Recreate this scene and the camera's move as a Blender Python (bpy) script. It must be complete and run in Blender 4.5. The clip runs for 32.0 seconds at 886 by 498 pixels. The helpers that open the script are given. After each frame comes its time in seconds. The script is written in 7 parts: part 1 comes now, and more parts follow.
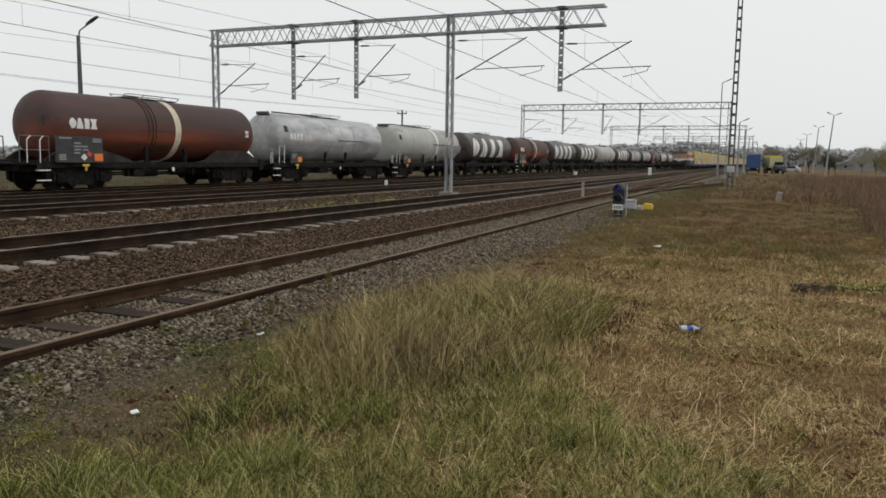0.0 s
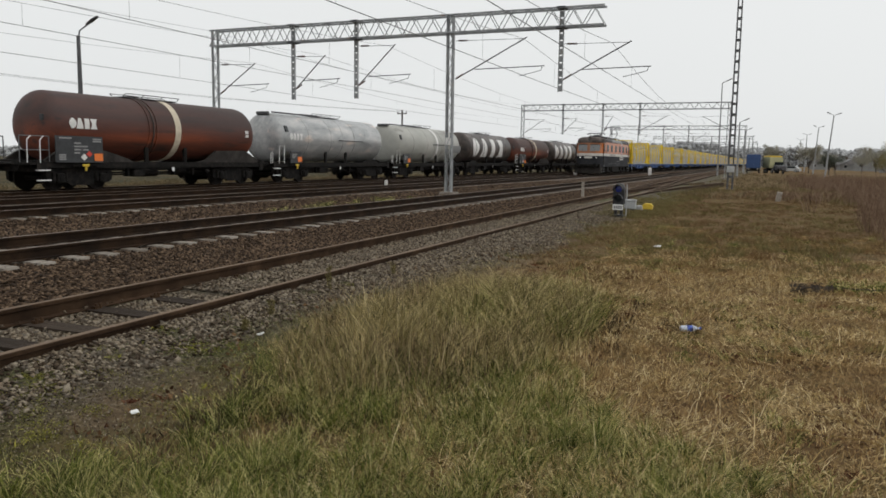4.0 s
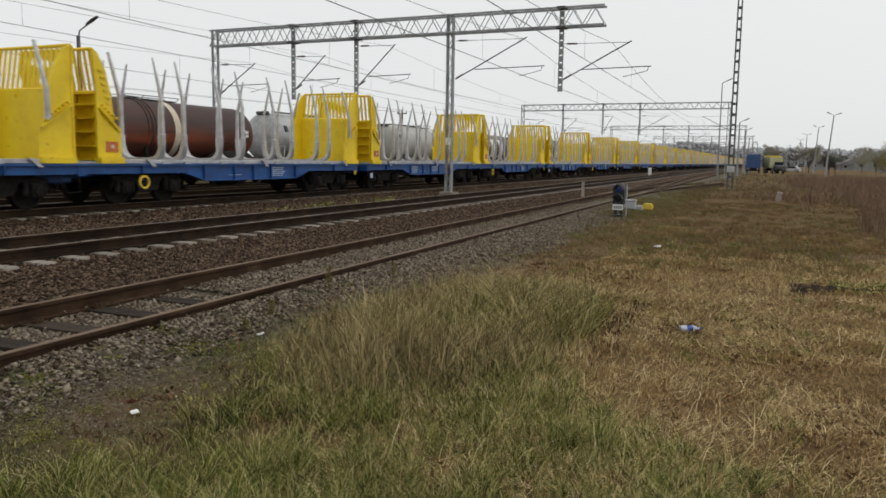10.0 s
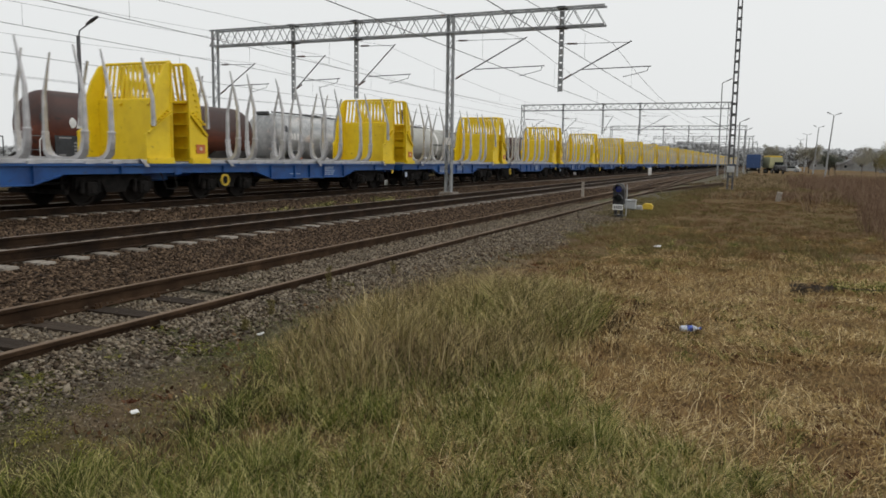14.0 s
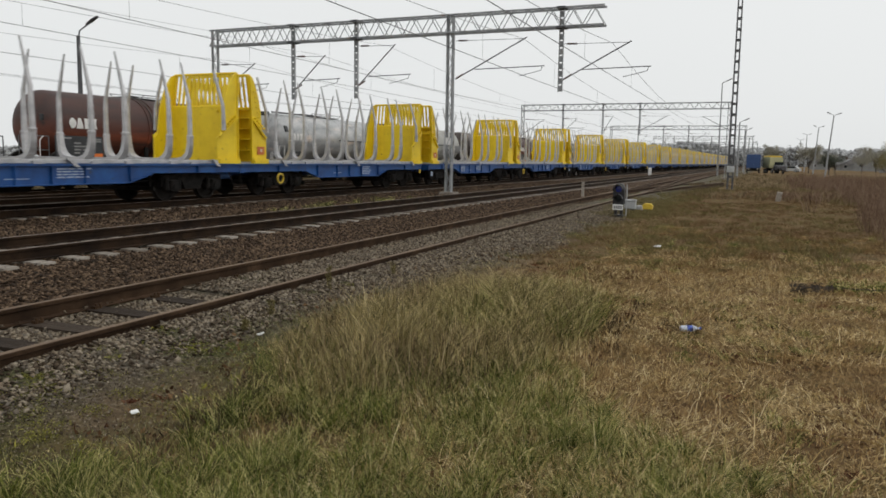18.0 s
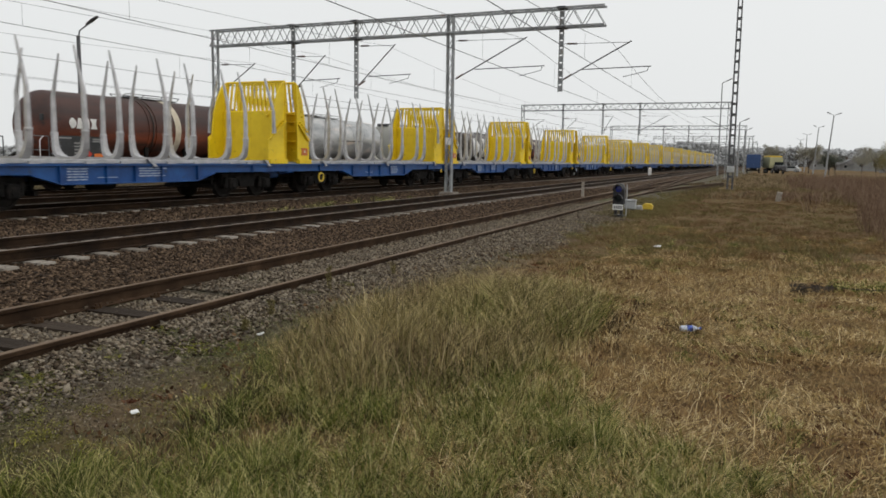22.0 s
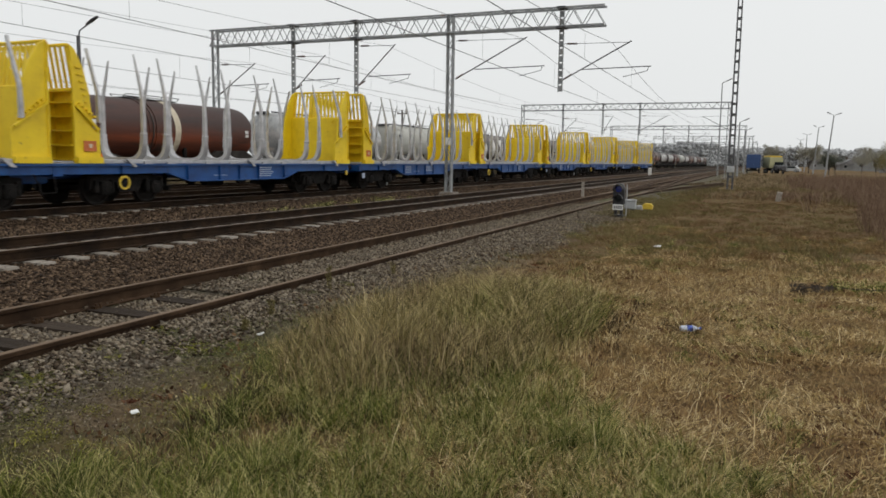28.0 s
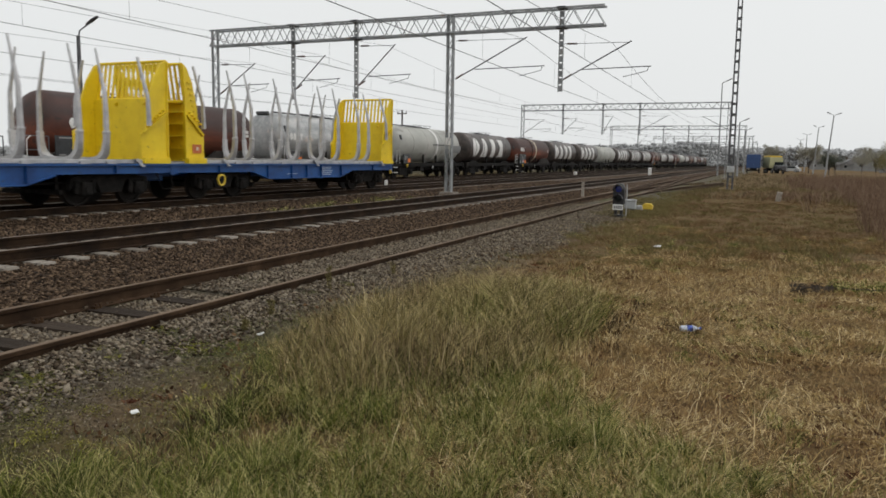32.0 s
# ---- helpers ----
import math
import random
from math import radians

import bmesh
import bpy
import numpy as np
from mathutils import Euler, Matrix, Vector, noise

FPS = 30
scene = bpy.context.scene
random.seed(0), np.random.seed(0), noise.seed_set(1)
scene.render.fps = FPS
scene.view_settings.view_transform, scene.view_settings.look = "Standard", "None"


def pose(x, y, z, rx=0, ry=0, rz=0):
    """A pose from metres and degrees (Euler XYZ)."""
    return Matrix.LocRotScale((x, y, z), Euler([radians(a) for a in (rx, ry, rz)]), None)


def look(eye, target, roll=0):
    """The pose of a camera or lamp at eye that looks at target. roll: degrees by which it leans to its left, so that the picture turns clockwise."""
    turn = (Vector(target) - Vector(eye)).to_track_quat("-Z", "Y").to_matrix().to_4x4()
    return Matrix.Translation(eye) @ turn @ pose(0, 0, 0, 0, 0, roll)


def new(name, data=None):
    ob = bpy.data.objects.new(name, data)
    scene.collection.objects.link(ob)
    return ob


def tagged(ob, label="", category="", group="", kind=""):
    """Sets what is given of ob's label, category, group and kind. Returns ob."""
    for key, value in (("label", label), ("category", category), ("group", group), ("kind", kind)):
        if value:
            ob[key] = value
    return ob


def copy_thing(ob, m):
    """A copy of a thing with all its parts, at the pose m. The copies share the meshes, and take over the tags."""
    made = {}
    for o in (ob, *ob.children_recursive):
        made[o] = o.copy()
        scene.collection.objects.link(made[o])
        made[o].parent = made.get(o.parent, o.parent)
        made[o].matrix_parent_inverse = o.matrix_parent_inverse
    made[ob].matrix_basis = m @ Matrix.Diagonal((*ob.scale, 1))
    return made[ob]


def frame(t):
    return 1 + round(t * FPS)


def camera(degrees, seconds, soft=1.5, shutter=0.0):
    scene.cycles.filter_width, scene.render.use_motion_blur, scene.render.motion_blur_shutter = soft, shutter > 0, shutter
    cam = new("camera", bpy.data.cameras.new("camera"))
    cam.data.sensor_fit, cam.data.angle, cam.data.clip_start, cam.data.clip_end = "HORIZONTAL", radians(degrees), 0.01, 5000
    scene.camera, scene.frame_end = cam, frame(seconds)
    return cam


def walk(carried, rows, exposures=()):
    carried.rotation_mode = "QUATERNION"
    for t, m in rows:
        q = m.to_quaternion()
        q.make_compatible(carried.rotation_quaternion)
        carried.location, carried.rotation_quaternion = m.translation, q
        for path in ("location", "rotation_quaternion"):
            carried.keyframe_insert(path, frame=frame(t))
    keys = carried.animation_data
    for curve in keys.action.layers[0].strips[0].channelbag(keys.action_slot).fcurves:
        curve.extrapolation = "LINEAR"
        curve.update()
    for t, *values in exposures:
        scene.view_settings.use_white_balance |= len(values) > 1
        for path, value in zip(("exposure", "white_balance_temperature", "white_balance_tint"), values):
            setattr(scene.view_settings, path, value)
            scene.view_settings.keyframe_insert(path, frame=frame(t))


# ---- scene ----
# World: x runs along the tracks, y to the left across them, z = 0 at the rail tops of the main tracks.
cam = camera(60.58, 32.0, soft=1.65, shutter=0.1)
EYE = Vector((0.0, 0.0, 1.38))
AIM = EYE + Vector((math.cos(0.11774) * math.cos(0.40561), math.cos(0.11774) * math.sin(0.40561), -math.sin(0.11774))) * 20
walk(cam, [(0.0, look(EYE, AIM, 0.846)), (32.0, look(EYE, AIM, 0.846))], exposures=[(0.0, 0.0), (32.0, 0.0)])

# ---- overcast daylight ----
world = bpy.data.worlds.new("world")
scene.world = world
world.use_nodes = True
wn, wl = world.node_tree.nodes, world.node_tree.links
wn.clear()
sky = wn.new("ShaderNodeTexSky")
sky.sky_type, sky.sun_disc = "NISHITA", False
sky.sun_elevation, sky.sun_rotation = radians(42), radians(150)
sky.air_density, sky.dust_density = 1.0, 6.0
grey = wn.new("ShaderNodeHueSaturation")
grey.inputs["Saturation"].default_value = 0.12
cloud = wn.new("ShaderNodeMix")
cloud.data_type = "RGBA"
cloud.inputs["Factor"].default_value = 0.82
cloud.inputs["B"].default_value = (9.7, 9.9, 9.9, 1)
back = wn.new("ShaderNodeBackground")
back.inputs["Strength"].default_value = 0.095
wout = wn.new("ShaderNodeOutputWorld")
wl.new(sky.outputs["Color"], grey.inputs["Color"])
wl.new(grey.outputs["Color"], cloud.inputs["A"])
wl.new(cloud.outputs["Result"], back.inputs["Color"])
wl.new(back.outputs["Background"], wout.inputs["Surface"])
sun_data = bpy.data.lights.new("sun", "SUN")
sun_data.energy, sun_data.angle, sun_data.color = 0.5, radians(30), (1.0, 0.97, 0.92)
sun = new("sun", sun_data)
sun.matrix_world = look((0, 0, 50), (18, 30, 0))


# ---- materials ----
def surface(name, colours, scale=4.0, rough=0.7, metal=0.0, bump=0.2, grain=40.0, island=0.0, vary=0.0, stretch=(1, 1, 1), spots=None, rough_vary=0.1, coat=0.0, thin=0.0, soot=None):
    """A procedural material: a two-scale noise runs through the colours, with grain in the relief."""
    m = bpy.data.materials.new(name)
    m.use_nodes = True
    n, l = m.node_tree.nodes, m.node_tree.links
    b = n["Principled BSDF"]
    tc = n.new("ShaderNodeTexCoord")
    mp = n.new("ShaderNodeMapping")
    mp.inputs["Scale"].default_value = stretch
    l.new(tc.outputs["Object"], mp.inputs["Vector"])
    big = n.new("ShaderNodeTexNoise")
    big.inputs["Scale"].default_value, big.inputs["Detail"].default_value, big.inputs["Roughness"].default_value = scale, 6.0, 0.65
    l.new(mp.outputs["Vector"], big.inputs["Vector"])
    fac = big.outputs["Fac"]
    if island or vary:
        if island:
            src = n.new("ShaderNodeNewGeometry").outputs["Random Per Island"]
        else:
            src = n.new("ShaderNodeObjectInfo").outputs["Random"]
        mix = n.new("ShaderNodeMix")
        mix.inputs["Factor"].default_value = island or vary
        l.new(fac, mix.inputs["A"])
        l.new(src, mix.inputs["B"])
        fac = mix.outputs["Result"]
    ramp = n.new("ShaderNodeValToRGB")
    e = ramp.color_ramp.elements
    lo, hi = (0.3, 0.7) if not island else (0.2, 0.8)
    while len(e) < len(colours):
        e.new(0.5)
    for k, c in enumerate(colours):
        e[k].position = lo + (hi - lo) * k / max(1, len(colours) - 1)
        e[k].color = (*c, 1)
    l.new(fac, ramp.inputs["Fac"])
    col = ramp.outputs["Color"]
    if spots:
        colour, size, amount = spots
        sp = n.new("ShaderNodeTexNoise")
        sp.inputs["Scale"].default_value, sp.inputs["Detail"].default_value = size, 8.0
        l.new(mp.outputs["Vector"], sp.inputs["Vector"])
        cut = n.new("ShaderNodeMapRange")
        cut.inputs["From Min"].default_value, cut.inputs["From Max"].default_value = 0.66 - 0.3 * amount, 0.78 - 0.3 * amount
        l.new(sp.outputs["Fac"], cut.inputs["Value"])
        mx = n.new("ShaderNodeMix")
        mx.data_type = "RGBA"
        mx.inputs["B"].default_value = (*colour, 1)
        l.new(cut.outputs["Result"], mx.inputs["Factor"])
        l.new(col, mx.inputs["A"])
        col = mx.outputs["Result"]
    if soot:
        # dirt that has settled on the crown of a tank, ragged along its lower edge
        colour, low, high = soot
        sx = n.new("ShaderNodeSeparateXYZ")
        l.new(tc.outputs["Object"], sx.inputs["Vector"])
        ragged = n.new("ShaderNodeMath")
        ragged.operation = "MULTIPLY_ADD"
        ragged.inputs[1].default_value = 1.1
        l.new(big.outputs["Fac"], ragged.inputs[0])
        l.new(sx.outputs["Z"], ragged.inputs[2])
        reach = n.new("ShaderNodeMapRange")
        reach.inputs["From Min"].default_value, reach.inputs["From Max"].default_value, reach.inputs["To Max"].default_value = low, high, 0.85
        l.new(ragged.outputs["Value"], reach.inputs["Value"])
        dirt = n.new("ShaderNodeMix")
        dirt.data_type = "RGBA"
        dirt.inputs["B"].default_value = (*colour, 1)
        l.new(reach.outputs["Result"], dirt.inputs["Factor"])
        l.new(col, dirt.inputs["A"])
        col = dirt.outputs["Result"]
    l.new(col, b.inputs["Base Color"])
    if thin:
        glow_through = n.new("ShaderNodeBsdfTranslucent")
        l.new(col, glow_through.inputs["Color"])
        both = n.new("ShaderNodeMixShader")
        both.inputs["Fac"].default_value = thin
        l.new(b.outputs["BSDF"], both.inputs[1])
        l.new(glow_through.outputs["BSDF"], both.inputs[2])
        l.new(both.outputs["Shader"], n["Material Output"].inputs["Surface"])
    b.inputs["Metallic"].default_value = metal
    if rough >= 0.7:
        b.inputs["Specular IOR Level"].default_value = 0.15
    if coat:
        b.inputs["Coat Weight"].default_value = coat
    fine = n.new("ShaderNodeTexNoise")
    fine.inputs["Scale"].default_value, fine.inputs["Detail"].default_value = grain, 4.0
    l.new(mp.outputs["Vector"], fine.inputs["Vector"])
    rr = n.new("ShaderNodeMapRange")
    rr.inputs["To Min"].default_value, rr.inputs["To Max"].default_value = max(0.02, rough - rough_vary), min(1.0, rough + rough_vary)
    l.new(fine.outputs["Fac"], rr.inputs["Value"])
    l.new(rr.outputs["Result"], b.inputs["Roughness"])
    if bump:
        bp = n.new("ShaderNodeBump")
        bp.inputs["Strength"].default_value, bp.inputs["Distance"].default_value = bump, 0.02
        l.new(fine.outputs["Fac"], bp.inputs["Height"])
        l.new(bp.outputs["Normal"], b.inputs["Normal"])
    return m


def plain(name, colour, rough=0.5, metal=0.0, glow=0.0):
    m = bpy.data.materials.new(name)
    m.use_nodes = True
    b = m.node_tree.nodes["Principled BSDF"]
    b.inputs["Base Color"].default_value, b.inputs["Roughness"].default_value, b.inputs["Metallic"].default_value = (*colour, 1), rough, metal
    if glow:
        b.inputs["Emission Color"].default_value, b.inputs["Emission Strength"].default_value = (*colour, 1), glow
    return m


BALLAST = surface("ballast_stone", [(0.02, 0.0135, 0.009), (0.075, 0.049, 0.031), (0.18, 0.123, 0.08)], 3.0, 0.95, bump=0.3, grain=60, island=0.75)
BALLAST_GREY = surface("grey_stone", [(0.04, 0.028, 0.018), (0.095, 0.07, 0.047), (0.13, 0.112, 0.09), (0.185, 0.143, 0.097), (0.27, 0.228, 0.17)], 3.0, 0.95, bump=0.3, grain=60, island=0.8)
RAIL_SIDE = surface("rail_rust", [(0.011, 0.007, 0.005), (0.024, 0.014, 0.008), (0.05, 0.029, 0.016)], 2.0, 0.85, 0.2, 0.3, 60)
RAIL_TOP = surface("rail_head", [(0.14, 0.1, 0.075), (0.24, 0.185, 0.145)], 1.5, 0.55, 0.3, 0.1, 80, stretch=(0.2, 4, 4))
RUST_SIDE = surface("siding_rail_rust", [(0.02, 0.011, 0.006), (0.042, 0.024, 0.013), (0.085, 0.05, 0.028)], 2.0, 0.9, 0.0, 0.3, 60)
RUST_TOP = surface("siding_rail_head", [(0.12, 0.08, 0.052), (0.2, 0.145, 0.1)], 1.5, 0.7, 0.0, 0.1, 80, stretch=(0.2, 4, 4))
CONCRETE = surface("sleeper_concrete", [(0.16, 0.138, 0.113), (0.24, 0.213, 0.18), (0.32, 0.288, 0.247)], 2.5, 0.9, bump=0.2, vary=0.5, spots=((0.12, 0.09, 0.07), 9, 0.35))
TIMBER = surface("sleeper_timber", [(0.024, 0.017, 0.012), (0.05, 0.037, 0.027), (0.085, 0.066, 0.05)], 3.0, 0.9, bump=0.5, grain=50, vary=0.4, stretch=(4, 0.6, 4))
GALV = surface("galvanised_steel", [(0.33, 0.325, 0.33), (0.45, 0.445, 0.45), (0.57, 0.56, 0.565)], 3.0, 0.42, 0.45, 0.1, 50)
MAST_STEEL = surface("mast_paint", [(0.19, 0.2, 0.205), (0.28, 0.29, 0.295), (0.38, 0.39, 0.395)], 2.0, 0.6, 0.3, 0.1, 40, spots=((0.2, 0.13, 0.09), 3.0, 0.15))
DARK_STEEL = surface("dark_steel", [(0.05, 0.052, 0.055), (0.1, 0.1, 0.105), (0.14, 0.14, 0.145)], 2.0, 0.65, 0.3, 0.15, 40)
BLACK = surface("running_gear_black", [(0.005, 0.005, 0.005), (0.012, 0.011, 0.01), (0.028, 0.023, 0.02)], 5.0, 0.8, 0.1, 0.2, 50)
WHEEL = surface("wheel_steel", [(0.01, 0.009, 0.008), (0.026, 0.021, 0.018)], 6.0, 0.7, 0.2, 0.1, 60)
YELLOW = surface("yellow_paint", [(0.66, 0.455, 0.006), (0.77, 0.55, 0.009), (0.84, 0.62, 0.014)], 1.6, 0.5, 0.0, 0.06, 30, spots=((0.42, 0.27, 0.02), 6.0, 0.1))
BLUE = surface("blue_paint", [(0.003, 0.034, 0.14), (0.004, 0.058, 0.215), (0.007, 0.08, 0.27)], 1.5, 0.5, 0.0, 0.06, 30, spots=((0.03, 0.04, 0.07), 5.0, 0.12))
PALE_BLUE_MARK = surface("worn_white_marking", [(0.2, 0.27, 0.4), (0.46, 0.5, 0.56)], 14.0, 0.6, bump=0.0)
DECK_STEEL = surface("worn_deck_steel", [(0.13, 0.13, 0.13), (0.26, 0.255, 0.25), (0.4, 0.39, 0.38)], 2.5, 0.7, 0.1, 0.15, 40)
WHITE_MARK = surface("white_marking", [(0.62, 0.61, 0.59), (0.76, 0.75, 0.73)], 8.0, 0.6, bump=0.05)
CREAM = surface("cream_band", [(0.5, 0.43, 0.32), (0.68, 0.6, 0.47)], 4.0, 0.6, bump=0.05)
TANK_BROWN = surface("brown_tank_paint", [(0.045, 0.015, 0.01), (0.13, 0.032, 0.014), (0.31, 0.07, 0.022)], 0.6, 0.62, 0.0, 0.1, 25, stretch=(0.22, 1.5, 1.7), spots=((0.04, 0.018, 0.013), 1.6, 0.3), soot=((0.034, 0.021, 0.019), 2.7, 3.4))
TANK_GREY = surface("grey_tank_paint", [(0.22, 0.23, 0.232), (0.4, 0.405, 0.405), (0.6, 0.58, 0.56)], 0.9, 0.3, 0.25, 0.05, 25, stretch=(0.5, 1.4, 1.4), spots=((0.7, 0.6, 0.53), 1.3, 0.2))
TANK_DARK = surface("sooty_tank_paint", [(0.024, 0.02, 0.018), (0.055, 0.042, 0.036), (0.14, 0.112, 0.096)], 0.8, 0.42, 0.0, 0.1, 25, stretch=(0.6, 1.2, 1.2), spots=((0.02, 0.017, 0.015), 1.2, 0.4))
TANK_LIGHT = surface("pale_tank_paint", [(0.31, 0.31, 0.28), (0.38, 0.378, 0.345), (0.46, 0.45, 0.415)], 0.6, 0.55, 0.0, 0.08, 25, stretch=(0.5, 1.2, 1.2), spots=((0.17, 0.16, 0.14), 0.8, 0.22))
PANEL_DARK = surface("dark_panel", [(0.022, 0.024, 0.026), (0.044, 0.046, 0.05)], 4.0, 0.6, bump=0.05)
ORANGE_PLATE = plain("orange_plate", (0.8, 0.2, 0.03), 0.5)
FADED_RED = surface("faded_red_plate", [(0.42, 0.1, 0.03), (0.6, 0.18, 0.05)], 6.0, 0.6, bump=0.0)
RED_PLATE = plain("red_plate", (0.6, 0.06, 0.04), 0.5)
LOCO_ORANGE = surface("orange_loco_paint", [(0.34, 0.085, 0.012), (0.45, 0.122, 0.016), (0.52, 0.145, 0.022)], 0.9, 0.4, 0.0, 0.05, 30, spots=((0.2, 0.06, 0.03), 1.2, 0.08), coat=0.2)
LOCO_DARK = surface("charcoal_loco_paint", [(0.014, 0.015, 0.018), (0.023, 0.024, 0.028), (0.034, 0.034, 0.037)], 0.9, 0.7, 0.0, 0.05, 30, spots=((0.075, 0.065, 0.055), 3.0, 0.15))
LOCO_WHITE = surface("white_stripe_paint", [(0.5, 0.47, 0.43), (0.68, 0.66, 0.62)], 1.6, 0.5, bump=0.05, spots=((0.3, 0.17, 0.1), 3.5, 0.14))
LOCO_ROOF = surface("sooty_roof", [(0.03, 0.025, 0.022), (0.085, 0.07, 0.062), (0.17, 0.145, 0.13)], 1.2, 0.75, bump=0.1)
LOCO_VENT = surface("grey_vent_paint", [(0.18, 0.18, 0.175), (0.3, 0.3, 0.29)], 1.5, 0.6, bump=0.1)
DUSTY = surface("brake_dusty_steel", [(0.018, 0.016, 0.0145), (0.036, 0.032, 0.029), (0.07, 0.062, 0.056)], 1.6, 0.85, bump=0.15)
GLASS = plain("cab_glass", (0.018, 0.022, 0.024), 0.1)
GLASS.node_tree.nodes["Principled BSDF"].inputs["Specular IOR Level"].default_value = 0.2
# the windscreens' light reflection is put into this pale base colour
SCREEN_GLASS = plain("windscreen_reflection", (0.17, 0.175, 0.175), 0.08)
CAB_FRAME = surface("dusty_orange_front", [(0.12, 0.06, 0.04), (0.23, 0.095, 0.045), (0.33, 0.115, 0.035)], 1.8, 0.65, bump=0.1)
GRIME = surface("grimy_front_paint", [(0.06, 0.045, 0.04), (0.13, 0.08, 0.06), (0.22, 0.11, 0.06)], 1.8, 0.7, bump=0.1)
PALE_MARK = plain("pale_mark", (0.26, 0.26, 0.255), 0.6)
STRIPE_MARK = plain("stripe_mark", (0.3, 0.28, 0.26), 0.6)
GREY_MARK = plain("grey_mark", (0.2, 0.2, 0.2), 0.6)
LAMP_LIT = plain("lit_lamp", (1.0, 0.97, 0.9), 0.3, glow=1.1)
INSULATOR = surface("brown_insulator", [(0.05, 0.025, 0.018), (0.09, 0.045, 0.03)], 10, 0.3, bump=0.0)
WIRE = plain("wire", (0.085, 0.085, 0.085), 0.6, 0.2)
BOX_GREY = surface("grey_cabinet", [(0.3, 0.31, 0.31), (0.45, 0.46, 0.46)], 4, 0.6, bump=0.05)
BOX_YELLOW = surface("yellow_cover", [(0.55, 0.38, 0.03), (0.72, 0.5, 0.05)], 6, 0.6, bump=0.1)
SIGNAL_BLACK = plain("signal_black", (0.016, 0.016, 0.018), 0.5)
BLUE_LENS = plain("blue_lens", (0.02, 0.03, 0.2), 0.2, glow=0.04)
GRASS_TALL = surface("tall_grass", [(0.026, 0.021, 0.009), (0.12, 0.098, 0.036), (0.3, 0.24, 0.088), (0.8, 0.65, 0.35)], 2.2, 0.8, bump=0.0, island=0.72, thin=0.22)
GRASS_GREEN = surface("green_grass", [(0.012, 0.016, 0.004), (0.07, 0.09, 0.015), (0.19, 0.215, 0.038), (0.66, 0.58, 0.26)], 2.0, 0.8, bump=0.0, island=0.72, thin=0.22)
GRASS_DRY = surface("dry_grass", [(0.085, 0.048, 0.018), (0.33, 0.22, 0.085), (0.68, 0.5, 0.225), (0.97, 0.8, 0.48)], 1.8, 0.85, bump=0.0, island=0.8, thin=0.22)
LITTER_LEAF = surface("leaf_litter", [(0.05, 0.022, 0.012), (0.11, 0.055, 0.028), (0.2, 0.12, 0.06)], 3, 0.9, bump=0.0, island=0.8)
GRASS_BROWN = surface("brown_grass", [(0.08, 0.045, 0.02), (0.2, 0.12, 0.05), (0.36, 0.225, 0.095), (0.62, 0.44, 0.21)], 0.6, 0.85, bump=0.0, island=0.72, thin=0.22)
GRASS_MEADOW = surface("withered_meadow_grass", [(0.085, 0.045, 0.024), (0.145, 0.082, 0.041), (0.175, 0.122, 0.056), (0.25, 0.165, 0.08)], 0.3, 0.85, bump=0.0, island=0.22, thin=0.25)
GRASS_OLIVE = surface("olive_meadow_grass", [(0.085, 0.066, 0.03), (0.135, 0.112, 0.046), (0.19, 0.158, 0.066), (0.27, 0.215, 0.1)], 0.5, 0.85, bump=0.0, island=0.3, thin=0.25)
GRASS_COVER = surface("grey_green_cover", [(0.08, 0.075, 0.04), (0.15, 0.145, 0.075), (0.25, 0.235, 0.12), (0.4, 0.37, 0.22)], 1.5, 0.85, bump=0.0, island=0.6, thin=0.2)
GRASS_DULL = surface("dull_meadow_grass", [(0.07, 0.052, 0.028), (0.13, 0.099, 0.053), (0.2, 0.157, 0.088), (0.36, 0.29, 0.18)], 0.6, 0.85, bump=0.0, island=0.5, thin=0.3)
STALK_RUSSET = surface("russet_stalk", [(0.025, 0.016, 0.01), (0.1, 0.066, 0.037), (0.21, 0.145, 0.082), (0.48, 0.36, 0.21)], 1.5, 0.85, bump=0.0, island=0.75, thin=0.2)
# painted shade for gaps in the grass; also colours straw scraps on soil
GAP_SHADE_AND_SCRAPS = surface("gap_shade_and_scrap_brown", [(0.012, 0.008, 0.005), (0.03, 0.02, 0.011), (0.075, 0.05, 0.027)], 2.0, 0.9, bump=0.0, island=0.75)
TWIG = surface("brown_twig", [(0.105, 0.064, 0.043), (0.185, 0.122, 0.082), (0.27, 0.19, 0.13)], 3, 0.9, bump=0.0, island=0.7)
LEAF = surface("autumn_leaf", [(0.1, 0.1, 0.04), (0.17, 0.15, 0.06), (0.24, 0.18, 0.08)], 2, 0.8, bump=0.0, island=0.7)
# leaves of the far trees, greyed and lightened to paint in haze
LEAF_HAZED = surface("haze_pale_leaf", [(0.2, 0.195, 0.155), (0.28, 0.265, 0.21), (0.36, 0.335, 0.265)], 2, 0.9, bump=0.0, island=0.7)
RUSSET = surface("russet_dead_leaf", [(0.05, 0.016, 0.009), (0.115, 0.042, 0.022), (0.2, 0.085, 0.045)], 4, 0.9, bump=0.0, island=0.8)
MOSS = surface("yellow_green_moss", [(0.07, 0.075, 0.014), (0.18, 0.175, 0.03), (0.33, 0.3, 0.06)], 4, 0.9, bump=0.0, island=0.7)
BARK = surface("bark", [(0.05, 0.04, 0.032), (0.11, 0.09, 0.075)], 3, 0.9, bump=0.4)
